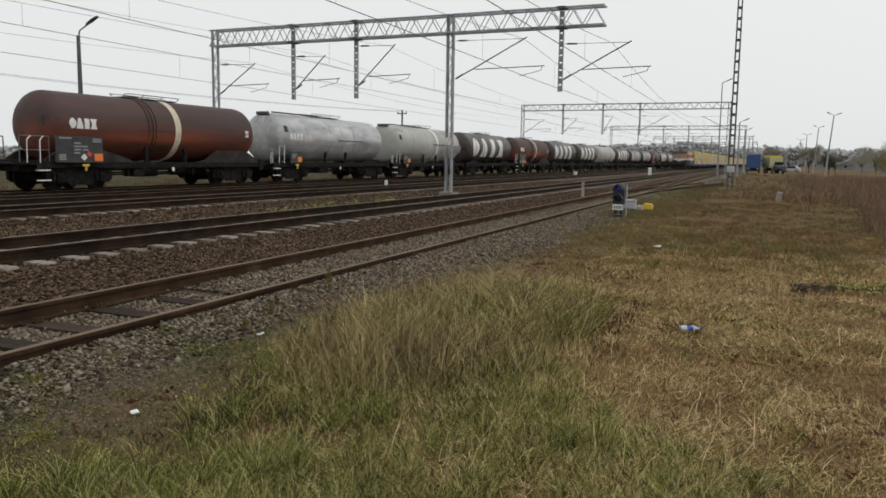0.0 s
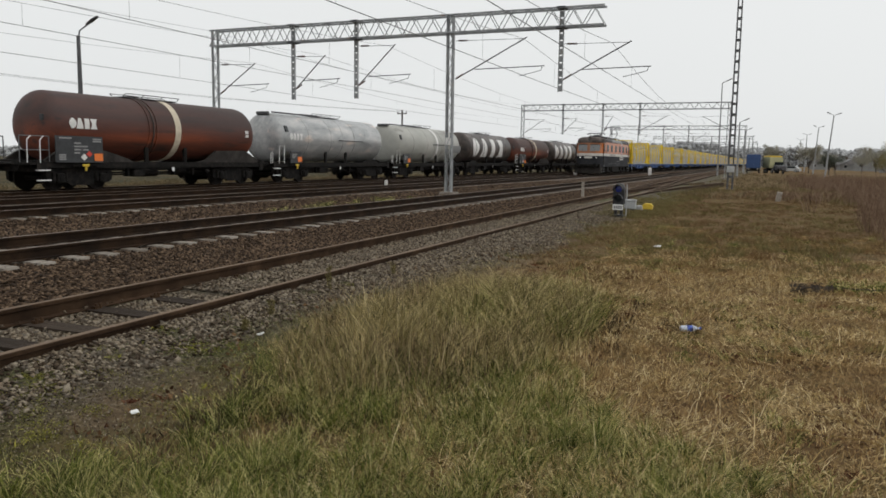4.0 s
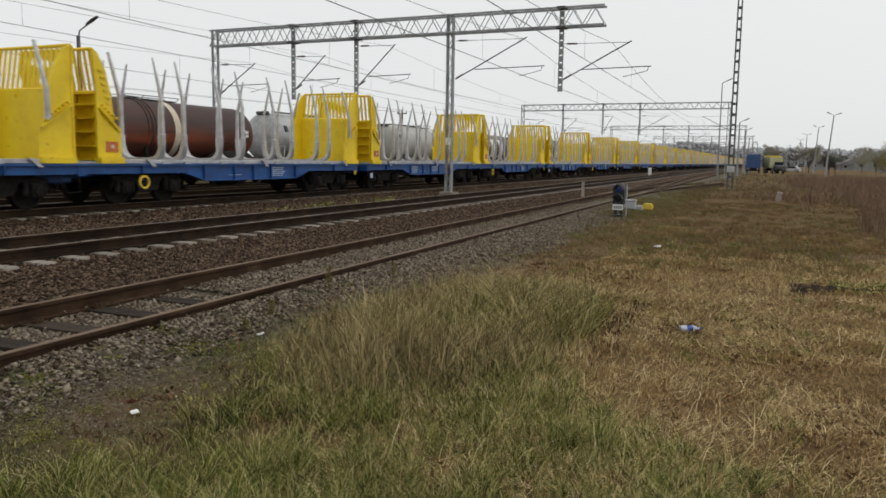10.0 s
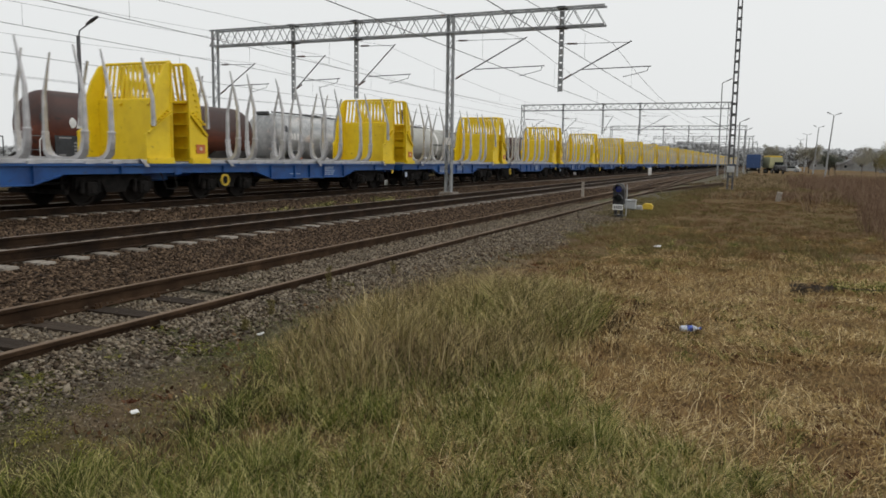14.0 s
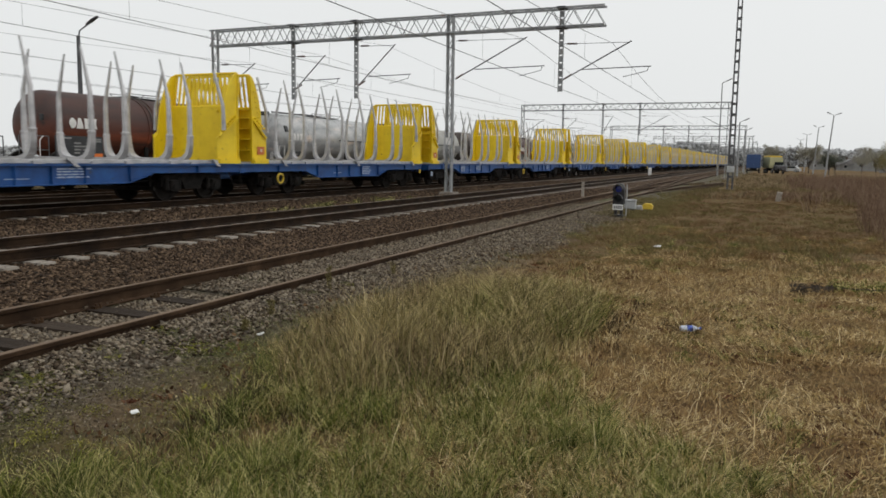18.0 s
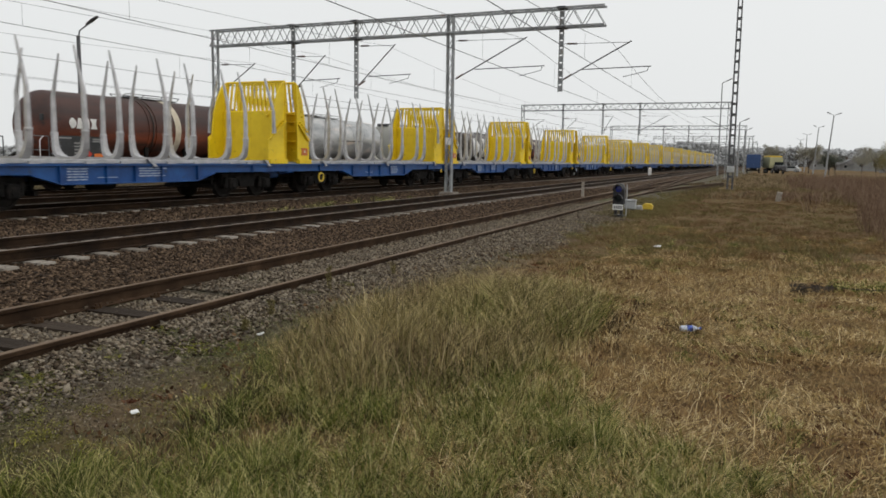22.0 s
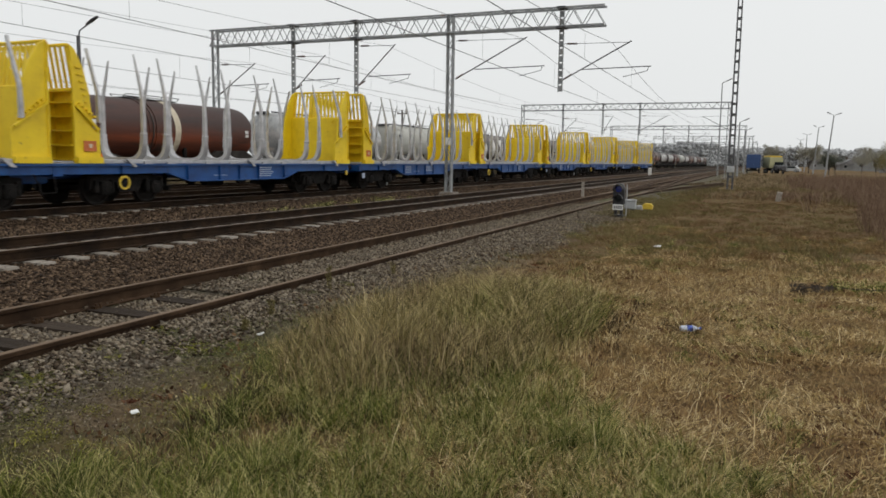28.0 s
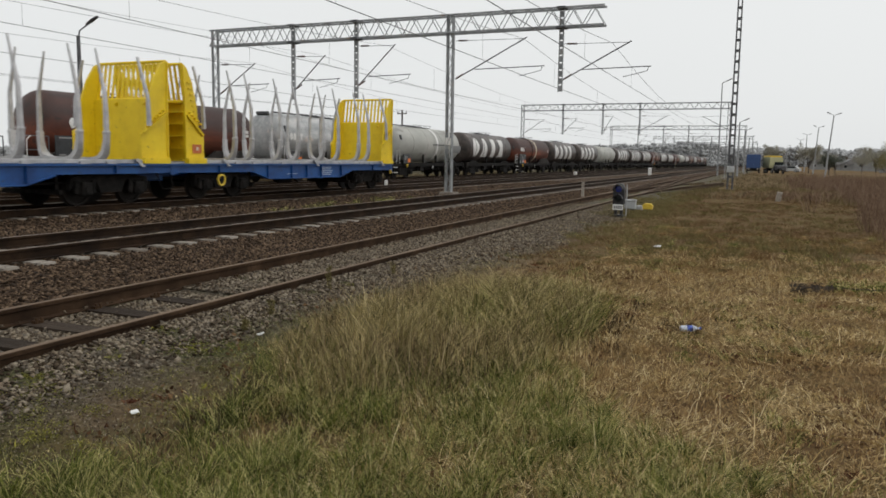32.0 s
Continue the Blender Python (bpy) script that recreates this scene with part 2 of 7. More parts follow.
# distance haze over the woods is painted into this pale grey
HAZED_WOODS = surface("haze_grey_woods", [(0.37, 0.375, 0.38), (0.405, 0.41, 0.413), (0.44, 0.442, 0.445)], 0.03, 1.0, bump=0.0, island=0.4)
LEAF_DARK = surface("dark_green_leaf", [(0.045, 0.052, 0.04), (0.08, 0.088, 0.068), (0.12, 0.128, 0.1)], 2, 0.9, bump=0.0, island=0.6)
TRUCK_CREAM = surface("pale_yellow_body", [(0.36, 0.35, 0.2), (0.46, 0.44, 0.25)], 1.2, 0.6, bump=0.05)
PLASTIC = plain("clear_plastic", (0.5, 0.54, 0.62), 0.15)
BLUE_LABEL = plain("blue_label", (0.05, 0.1, 0.42), 0.4)
PAPER = plain("white_litter", (0.75, 0.75, 0.74), 0.8)
TRUCK_BLUE = surface("blue_tarpaulin", [(0.022, 0.055, 0.15), (0.032, 0.075, 0.2)], 1.5, 0.6, bump=0.1)
# far lamp posts, their grey lightened in place of distance haze
LAMP_POST_HAZED = surface("haze_pale_lamp_post", [(0.25, 0.255, 0.26), (0.34, 0.345, 0.35)], 1.0, 0.8, bump=0.1)
WALL_GREY = surface("grey_render", [(0.2, 0.2, 0.197), (0.27, 0.27, 0.265)], 1.0, 0.9, bump=0.1)
# dark roofs of the far houses, with haze mixed into their colour
ROOF_HAZED = surface("haze_grey_roof", [(0.19, 0.185, 0.185), (0.24, 0.235, 0.232)], 1.0, 0.85, bump=0.1)


def ground_material():
    """Ballast across the tracks, worn soil beside them and dry turf beyond, with ragged borders."""
    m = bpy.data.materials.new("ground")
    m.use_nodes = True
    n, l = m.node_tree.nodes, m.node_tree.links
    b = n["Principled BSDF"]
    tc = n.new("ShaderNodeTexCoord")
    sep = n.new("ShaderNodeSeparateXYZ")
    l.new(tc.outputs["Object"], sep.inputs["Vector"])

    def noise_of(scale, detail=6.0):
        t = n.new("ShaderNodeTexNoise")
        t.inputs["Scale"].default_value, t.inputs["Detail"].default_value, t.inputs["Roughness"].default_value = scale, detail, 0.65
        l.new(tc.outputs["Object"], t.inputs["Vector"])
        return t.outputs["Fac"]

    def ramp_of(fac, colours, lo=0.3, hi=0.7):
        r = n.new("ShaderNodeValToRGB")
        e = r.color_ramp.elements
        while len(e) < len(colours):
            e.new(0.5)
        for k, c in enumerate(colours):
            e[k].position, e[k].color = lo + (hi - lo) * k / (len(colours) - 1), (*c, 1)
        l.new(fac, r.inputs["Fac"])
        return r.outputs["Color"]

    def blend(fac, a, c):
        mx = n.new("ShaderNodeMix")
        mx.data_type = "RGBA"
        l.new(fac, mx.inputs["Factor"])
        l.new(a, mx.inputs["A"])
        l.new(c, mx.inputs["B"])
        return mx.outputs["Result"]

    def step(value, lo, hi):
        mr = n.new("ShaderNodeMapRange")
        mr.inputs["From Min"].default_value, mr.inputs["From Max"].default_value = lo, hi
        l.new(value, mr.inputs["Value"])
        return mr.outputs["Result"]

    def wobble(value, fac, amount):
        mu = n.new("ShaderNodeMath")
        mu.operation = "MULTIPLY_ADD"
        mu.inputs[1].default_value = amount
        l.new(fac, mu.inputs[0])
        l.new(value, mu.inputs[2])
        return mu.outputs["Value"]

    mid, fine, wide = noise_of(1.1), noise_of(22.0, 8.0), noise_of(0.16)
    y = wobble(sep.outputs["Y"], mid, 1.3)
    stone = ramp_of(fine, [(0.02, 0.013, 0.009), (0.06, 0.038, 0.023), (0.135, 0.09, 0.057)], 0.35, 0.65)
    soil = ramp_of(fine, [(0.05, 0.041, 0.03), (0.108, 0.09, 0.066), (0.19, 0.165, 0.128)], 0.36, 0.64)
    turf = ramp_of(noise_of(7.0, 10.0), [(0.05, 0.03, 0.015), (0.135, 0.084, 0.04), (0.26, 0.172, 0.086)], 0.34, 0.66)
    worn = ramp_of(noise_of(0.42, 5.0), [(0.075, 0.043, 0.022), (0.15, 0.092, 0.045), (0.11, 0.09, 0.038), (0.2, 0.135, 0.068)], 0.36, 0.64)
    turf = blend(step(noise_of(2.6, 8.0), 0.38, 0.66), turf, worn)
    moss = ramp_of(fine, [(0.04, 0.044, 0.016), (0.1, 0.1, 0.036)], 0.4, 0.6)
    base = blend(step(y, 4.2, 5.2), turf, blend(step(mid, 0.5, 0.6), soil, moss))
    base = blend(step(y, 7.5, 8.0), base, stone)
    far_turf = ramp_of(wide, [(0.03, 0.028, 0.013), (0.055, 0.045, 0.022), (0.085, 0.066, 0.033)], 0.35, 0.65)
    base = blend(step(y, 29.5, 31.0), base, far_turf)
    l.new(base, b.inputs["Base Color"])
    b.inputs["Roughness"].default_value = 0.97
    b.inputs["Specular IOR Level"].default_value = 0.1
    bp = n.new("ShaderNodeBump")
    bp.inputs["Strength"].default_value, bp.inputs["Distance"].default_value = 0.9, 0.05
    l.new(fine, bp.inputs["Height"])
    l.new(bp.outputs["Normal"], b.inputs["Normal"])
    return m


GROUND = ground_material()


# ---- mesh helpers ----
def part(name, bm, material, parent=None, label="", smooth=False, at=None):
    """Links a bmesh (or a ready mesh) as one mesh object under a thing or a part."""
    if isinstance(bm, bmesh.types.BMesh):
        me = bpy.data.meshes.new(name)
        bmesh.ops.recalc_face_normals(bm, faces=bm.faces)
        bm.to_mesh(me)
        bm.free()
        me.materials.append(material)
        if smooth:
            me.shade_smooth()
            me.set_sharp_from_angle(angle=radians(35))
    else:
        me = bm
        if material and not me.materials:
            me.materials.append(material)
    ob = new(name, me)
    if parent:
        ob.parent = parent
    if at is not None:
        ob.matrix_basis = at
    if label:
        tagged(ob, label)
    return ob


def thing(name, m, label, category, group="", kind=""):
    ob = new(name)
    ob.matrix_basis = m
    ob.empty_display_size = 0.3
    return tagged(ob, label, category, group, kind)


def box(bm, x0, x1, y0, y1, z0, z1, bevel=0.0):
    v = [bm.verts.new(p) for p in ((x0, y0, z0), (x1, y0, z0), (x1, y1, z0), (x0, y1, z0), (x0, y0, z1), (x1, y0, z1), (x1, y1, z1), (x0, y1, z1))]
    f = [bm.faces.new([v[i] for i in q]) for q in ((0, 3, 2, 1), (4, 5, 6, 7), (0, 1, 5, 4), (1, 2, 6, 5), (2, 3, 7, 6), (3, 0, 4, 7))]
    if bevel:
        bmesh.ops.bevel(bm, geom=list({e for k in f for e in k.edges}), offset=bevel, segments=1, affect="EDGES")
    return bm


def boxes(*rows, bevel=0.0):
    bm = bmesh.new()
    for r in rows:
        box(bm, *r, bevel=bevel)
    return bm


def rod(bm, a, b, r, seg=6, r2=None):
    a, b = Vector(a), Vector(b)
    d = b - a
    side = d.orthogonal().normalized()
    up = d.normalized().cross(side)
    r2 = r if r2 is None else r2
    ra = [bm.verts.new(a + (side * math.cos(t) + up * math.sin(t)) * r) for t in [2 * math.pi * k / seg for k in range(seg)]]
    rb = [bm.verts.new(b + (side * math.cos(t) + up * math.sin(t)) * r2) for t in [2 * math.pi * k / seg for k in range(seg)]]
    for k in range(seg):
        bm.faces.new((ra[k], ra[(k + 1) % seg], rb[(k + 1) % seg], rb[k]))
    bm.faces.new(ra[::-1])
    bm.faces.new(rb)
    return bm


def rods(pairs, r, seg=6):
    bm = bmesh.new()
    for a, b in pairs:
        rod(bm, a, b, r, seg)
    return bm


def pipe(points, r, seg=6):
    """A bent tube through the points."""
    bm = bmesh.new()
    pts = [Vector(p) for p in points]
    rings = []
    ref = None
    for k, p in enumerate(pts):
        d = (pts[min(k + 1, len(pts) - 1)] - pts[max(k - 1, 0)]).normalized()
        side = d.orthogonal().normalized() if ref is None else (ref - d * ref.dot(d)).normalized()
        ref = side
        up = d.cross(side)
        rings.append([bm.verts.new(p + (side * math.cos(2 * math.pi * i / seg) + up * math.sin(2 * math.pi * i / seg)) * r) for i in range(seg)])
    for a, b in zip(rings, rings[1:]):
        for i in range(seg):
            bm.faces.new((a[i], a[(i + 1) % seg], b[(i + 1) % seg], b[i]))
    bm.faces.new(rings[0][::-1])
    bm.faces.new(rings[-1])
    return bm


def prism(bm, outline, axis, a, b):
    """An outline in the plane across the axis, drawn out from a to b."""
    def at(u, v, w):
        return {"x": (w, u, v), "y": (u, w, v), "z": (u, v, w)}[axis]
    lo = [bm.verts.new(at(u, v, a)) for u, v in outline]
    hi = [bm.verts.new(at(u, v, b)) for u, v in outline]
    n = len(outline)
    for k in range(n):
        bm.faces.new((lo[k], lo[(k + 1) % n], hi[(k + 1) % n], hi[k]))
    bm.faces.new(lo[::-1])
    bm.faces.new(hi)
    return bm


def turned(bm, profile, centre, axis="x", seg=24, ring_shape=False):
    """Turns (along, radius) pairs about an axis through the centre; ring_shape closes the outline on itself."""
    c = Vector(centre)
    rings = []
    for s, r in profile:
        if r < 1e-5:
            p = {"x": (s, 0, 0), "y": (0, s, 0), "z": (0, 0, s)}[axis]
            rings.append([bm.verts.new(c + Vector(p))])
            continue
        ring = []
        for k in range(seg):
            t = 2 * math.pi * k / seg
            u, v = r * math.cos(t), r * math.sin(t)
            ring.append(bm.verts.new(c + Vector({"x": (s, u, v), "y": (u, s, v), "z": (u, v, s)}[axis])))
        rings.append(ring)
    for a, b in zip(rings, rings[1:] + (rings[:1] if ring_shape else [])):
        if len(a) == 1 and len(b) == 1:
            continue
        for k in range(seg):
            k2 = (k + 1) % seg
            if len(a) == 1:
                bm.faces.new((a[0], b[k2], b[k]))
            elif len(b) == 1:
                bm.faces.new((a[k], a[k2], b[0]))
            else:
                bm.faces.new((a[k], a[k2], b[k2], b[k]))
    for ring, flip in ((rings[0], True), (rings[-1], False)):
        if len(ring) > 2 and not ring_shape:
            bm.faces.new(ring[::-1] if flip else ring)
    return bm


def fast_mesh(name, verts, tris, material):
    """A mesh of triangles from arrays."""
    me = bpy.data.meshes.new(name)
    verts, tris = np.asarray(verts, np.float32), np.asarray(tris, np.int32)
    me.vertices.add(len(verts))
    me.vertices.foreach_set("co", verts.ravel())
    me.loops.add(tris.size)
    me.loops.foreach_set("vertex_index", tris.ravel())
    me.polygons.add(len(tris))
    me.polygons.foreach_set("loop_start", np.arange(0, tris.size, 3, dtype=np.int32))
    me.polygons.foreach_set("loop_total", np.full(len(tris), 3, np.int32))
    me.update(calc_edges=True)
    me.materials.append(material)
    return me


def lattice(seed, cells=64):
    table = np.random.default_rng(seed).random((cells, cells))

    def value(x, y, size):
        u, v = np.asarray(x) / size, np.asarray(y) / size
        i, j = np.floor(u).astype(int), np.floor(v).astype(int)
        fu, fv = u - i, v - j
        fu, fv = fu * fu * (3 - 2 * fu), fv * fv * (3 - 2 * fv)
        a, b = table[i % cells, j % cells], table[(i + 1) % cells, j % cells]
        c, d = table[i % cells, (j + 1) % cells], table[(i + 1) % cells, (j + 1) % cells]
        return (a * (1 - fu) + b * fu) * (1 - fv) + (c * (1 - fu) + d * fu) * fv
    return value


PATCH = lattice(5)


# ---- ground ----
KNOTS_Y = [-60, -8, 3.0, 3.9, 4.6, 5.2, 5.34, 6.7, 6.88, 7.6, 8.4, 9.1, 12.2, 12.9, 15.5, 16.1, 26.9, 28.6, 36, 80]
KNOTS_Z = [-0.5, -0.42, -0.4, -0.38, -0.3, -0.235, -0.315, -0.315, -0.3, -0.28, -0.27, -0.215, -0.215, -0.3, -0.3, -0.215, -0.215, -0.5, -0.6, -0.7]


def land(x, y):
    drift = 0.0165 * np.clip(x, 0, 60) * np.clip((8.4 - np.asarray(y)) / 1.5, 0, 1) * (np.asarray(y) > 0)
    z = np.interp(np.asarray(y) - drift, KNOTS_Y, KNOTS_Z)
    bed = np.asarray(y) - drift
    z = z - 0.05 * ((bed > 5.32) & (bed < 6.75) & (np.asarray(x) < 7.5))
    soft = np.clip((4.9 - np.asarray(y)) / 2.0, 0.15, 1.0)
    return z + soft * ((PATCH(x, y, 1.7) - 0.5) * 0.09 + (PATCH(x + 31, y, 0.5) - 0.5) * 0.035) * (np.abs(y) < 60)


def ground_sheet():
    xs = np.concatenate([[-4000, -1500, -500, -200, -80, -30, -10], np.arange(0, 26, 0.2), np.arange(26, 90, 1.0), np.arange(90, 420, 10), [500, 700, 1000, 1600, 2500, 4500]])
    ys = np.concatenate([[-4000, -1500, -500, -200, -90, -45, -25, -15, -9], np.arange(-6, 13, 0.2), np.arange(13, 31, 0.5), [33, 36, 42, 55, 80, 140, 300, 700, 1500, 4000]])
    gx, gy = np.meshgrid(xs, ys, indexing="ij")
    verts = np.stack([gx, gy, land(gx, gy)], -1).reshape(-1, 3)
    i, j = np.meshgrid(np.arange(len(xs) - 1), np.arange(len(ys) - 1), indexing="ij")
    a = (i * len(ys) + j).ravel()
    tris = np.concatenate([np.stack([a, a + len(ys), a + len(ys) + 1], 1), np.stack([a, a + len(ys) + 1, a + 1], 1)])
    me = fast_mesh("ground", verts, tris, GROUND)
    me.shade_smooth()
    ob = new("ground", me)
    return tagged(ob, "flat railway yard ground of brown ballast, soil and dry turf", "ground", kind="structure")


ground_sheet()

# centre lines of the five tracks, by their distance across
TRACK_A, TRACK_D, TRACK_E = 17.6, 21.7, 25.3


def line_b(x):
    return 10.62 + 0.0085 * x


def line_c(x):
    return 6.05 + 0.0165 * x


def line_branch(x):
    return line_c(x) - (0.0 if x < 34 else min(0.0032 * (x - 34) ** 2, 1.6 + 0.13 * max(0.0, x - 56.4)))


def line_over(x):
    return line_c(x) + (0.0 if x < 30 else min(0.0007 * (x - 30) ** 2, 0.63 + 0.042 * (x - 60) if x > 60 else 9.0))


RAIL_OUTLINE = [(-0.07, -0.172), (0.07, -0.172), (0.07, -0.16), (0.012, -0.145), (0.012, -0.045), (0.036, -0.035), (0.036, -0.006), (0.03, 0.0), (-0.03, 0.0), (-0.036, -0.006), (-0.036, -0.035), (-0.012, -0.045), (-0.012, -0.145), (-0.07, -0.16)]


def rail(parent, line, offset, z, x0, x1, step, side=None, head=None):
    """One rail: the rusty profile swept along the line, with its worn running surface on top."""
    n = max(2, int((x1 - x0) / step) + 1)
    xs = np.linspace(x0, x1, n)
    bm = bmesh.new()
    rings = [[bm.verts.new((x, line(x) + offset + u, z + v)) for u, v in RAIL_OUTLINE] for x in xs]
    m = len(RAIL_OUTLINE)
    for a, b in zip(rings, rings[1:]):
        for k in range(m):
            bm.faces.new((a[k], a[(k + 1) % m], b[(k + 1) % m], b[k]))
    bm.faces.new(rings[0])
    bm.faces.new(rings[-1][::-1])
    ob = part("rail", bm, side or RAIL_SIDE, parent)
    top = bmesh.new()
    rings = [[top.verts.new((x, line(x) + offset + u, z + v)) for u, v in ((-0.031, 0.0), (0.031, 0.0), (0.031, 0.004), (-0.031, 0.004))] for x in xs]
    for a, b in zip(rings, rings[1:]):
        for k in range(4):
            top.faces.new((a[k], a[(k + 1) % 4], b[(k + 1) % 4], b[k]))
    part("running_surface", top, head or RAIL_TOP, ob)
    return ob


def sleeper_mesh(name, material, length, width, height, crown):
    bm = bmesh.new()
    h = length / 2
    outline = [(-h, 0), (-h + 0.04, height), (-0.45, height), (-0.3, height - crown), (0.3, height - crown), (0.45, height), (h - 0.04, height), (h, 0)]
    prism(bm, outline, "x", -width / 2, width / 2)
    me = bpy.data.meshes.new(name)
    bmesh.ops.recalc_face_normals(bm, faces=bm.faces)
    bm.to_mesh(me)
    bm.free()
    me.materials.append(material)
    return me


CONCRETE_SLEEPER = sleeper_mesh("concrete_sleeper", CONCRETE, 2.46, 0.24, 0.2, 0.05)
TIMBER_SLEEPER = sleeper_mesh("timber_sleeper", TIMBER, 2.6, 0.25, 0.16, 0.0)


def rail_chair_mesh():
    """A base plate with its clips and screw heads on both sides of the rail foot."""
    bm = boxes((-0.075, 0.075, -0.17, 0.17, -0.01, 0.014), bevel=0.004)
    for s_ in (-1, 1):
        box(bm, -0.05, 0.05, min(s_ * 0.072, s_ * 0.13), max(s_ * 0.072, s_ * 0.13), 0.014, 0.045)
        for u in (-0.03, 0.03):
            rod(bm, (u, s_ * 0.125, 0.01), (u, s_ * 0.125, 0.075), 0.017, 6)
    me = bpy.data.meshes.new("rail_chair")
    bmesh.ops.recalc_face_normals(bm, faces=bm.faces)
    bm.to_mesh(me)
    bm.free()
    me.materials.append(RUST_SIDE)
    return me


RAIL_CHAIR = rail_chair_mesh()


def track(name, line, z, label, kind_of, near, x0, x1, step, first, pitch=0.6):
    t = tagged(new(name), label, "railway track", kind="structure")
    for off in (-0.753, 0.753):
        rail(t, line, off, z, x0, x1, step, *((RUST_SIDE, RUST_TOP) if kind_of == "timber" else ()))
    me, top = (CONCRETE_SLEEPER, 0.2) if kind_of == "concrete" else (TIMBER_SLEEPER, 0.145)
    x = first
    far = []
    rng = random.Random(len(name))
    while x < min(x1, 330):
        d = (line(x + 0.5) - line(x - 0.5))
        m = pose(x, line(x), z - 0.176 - top, 0, 0, math.degrees(math.atan(d)))
        if near[0] <= x <= near[1]:
            s = new("sleeper", me)
            s.parent = t
            jig = 0.0 if kind_of == "concrete" else 0.04
            if kind_of == "timber" and 3 < x < 24:
                for off in (-0.753, 0.753):
                    part("rail_chair", RAIL_CHAIR, None, s, at=pose(0, off, top))
            s.matrix_basis = m @ pose(rng.uniform(-jig, jig), rng.uniform(-0.02 - jig, 0.02 + jig), rng.uniform(-0.012, 0.0), 0, 0, rng.uniform(-30, 30) * jig)
        elif x > near[1]:
            far.append(m)
        x += pitch
    if far:
        bm = bmesh.new()
        for m in far:
            bm2 = box(bm, -0.13, 0.13, -1.25, 1.25, 0, top)
            bmesh.ops.transform(bm2, matrix=m, verts=bm2.verts[-8:])
        tagged(part("far_sleepers", bm, CONCRETE if kind_of == "concrete" else TIMBER, t), kind="stuff")
    return t


track("track_1", line_c, -0.16, "rusty siding track on dark timber sleepers", "timber", (-1, 60), -40, 330, 12, 0.62, 0.79)
track("track_2", line_b, 0.0, "main track with rusty rails on concrete sleepers", "concrete", (1, 90), -60, 700, 15, 7.1 - 0.6 * 10)
track("track_3", lambda x: TRACK_A, 0.0, "main track with worn rails on concrete sleepers", "concrete", (5, 70), -300, 1200, 60, 12.65 - 0.6 * 12)
track("track_4", lambda x: TRACK_D, 0.0, "empty main track on concrete sleepers", "concrete", (10, 34), -60, 700, 60, 10.0)
track("track_5", lambda x: TRACK_E, 0.0, "yard track under the standing tank wagons", "concrete", (12, 30), -60, 700, 60, 12.0)


def turnout(name, line, x0, x1, label):
    t = tagged(new(name), label, "railway track", kind="structure")
    for off in (-0.753, 0.753):
        rail(t, line, off, -0.158, x0, x1, 4, RUST_SIDE, RUST_TOP)
    for k, x in enumerate(np.arange(x0 + 1, min(x1, 75), 0.62)):
        s = new("sleeper", TIMBER_SLEEPER)
        s.parent = t
        s.matrix_basis = pose(x, line(x), -0.5, 0, 0, -4)
    return t


turnout("track_6", line_branch, 34.5, 66, "diverging siding rails leading into the grass")
turnout("track_7", line_over, 30.5, 130, "crossover rails leading to the main track")


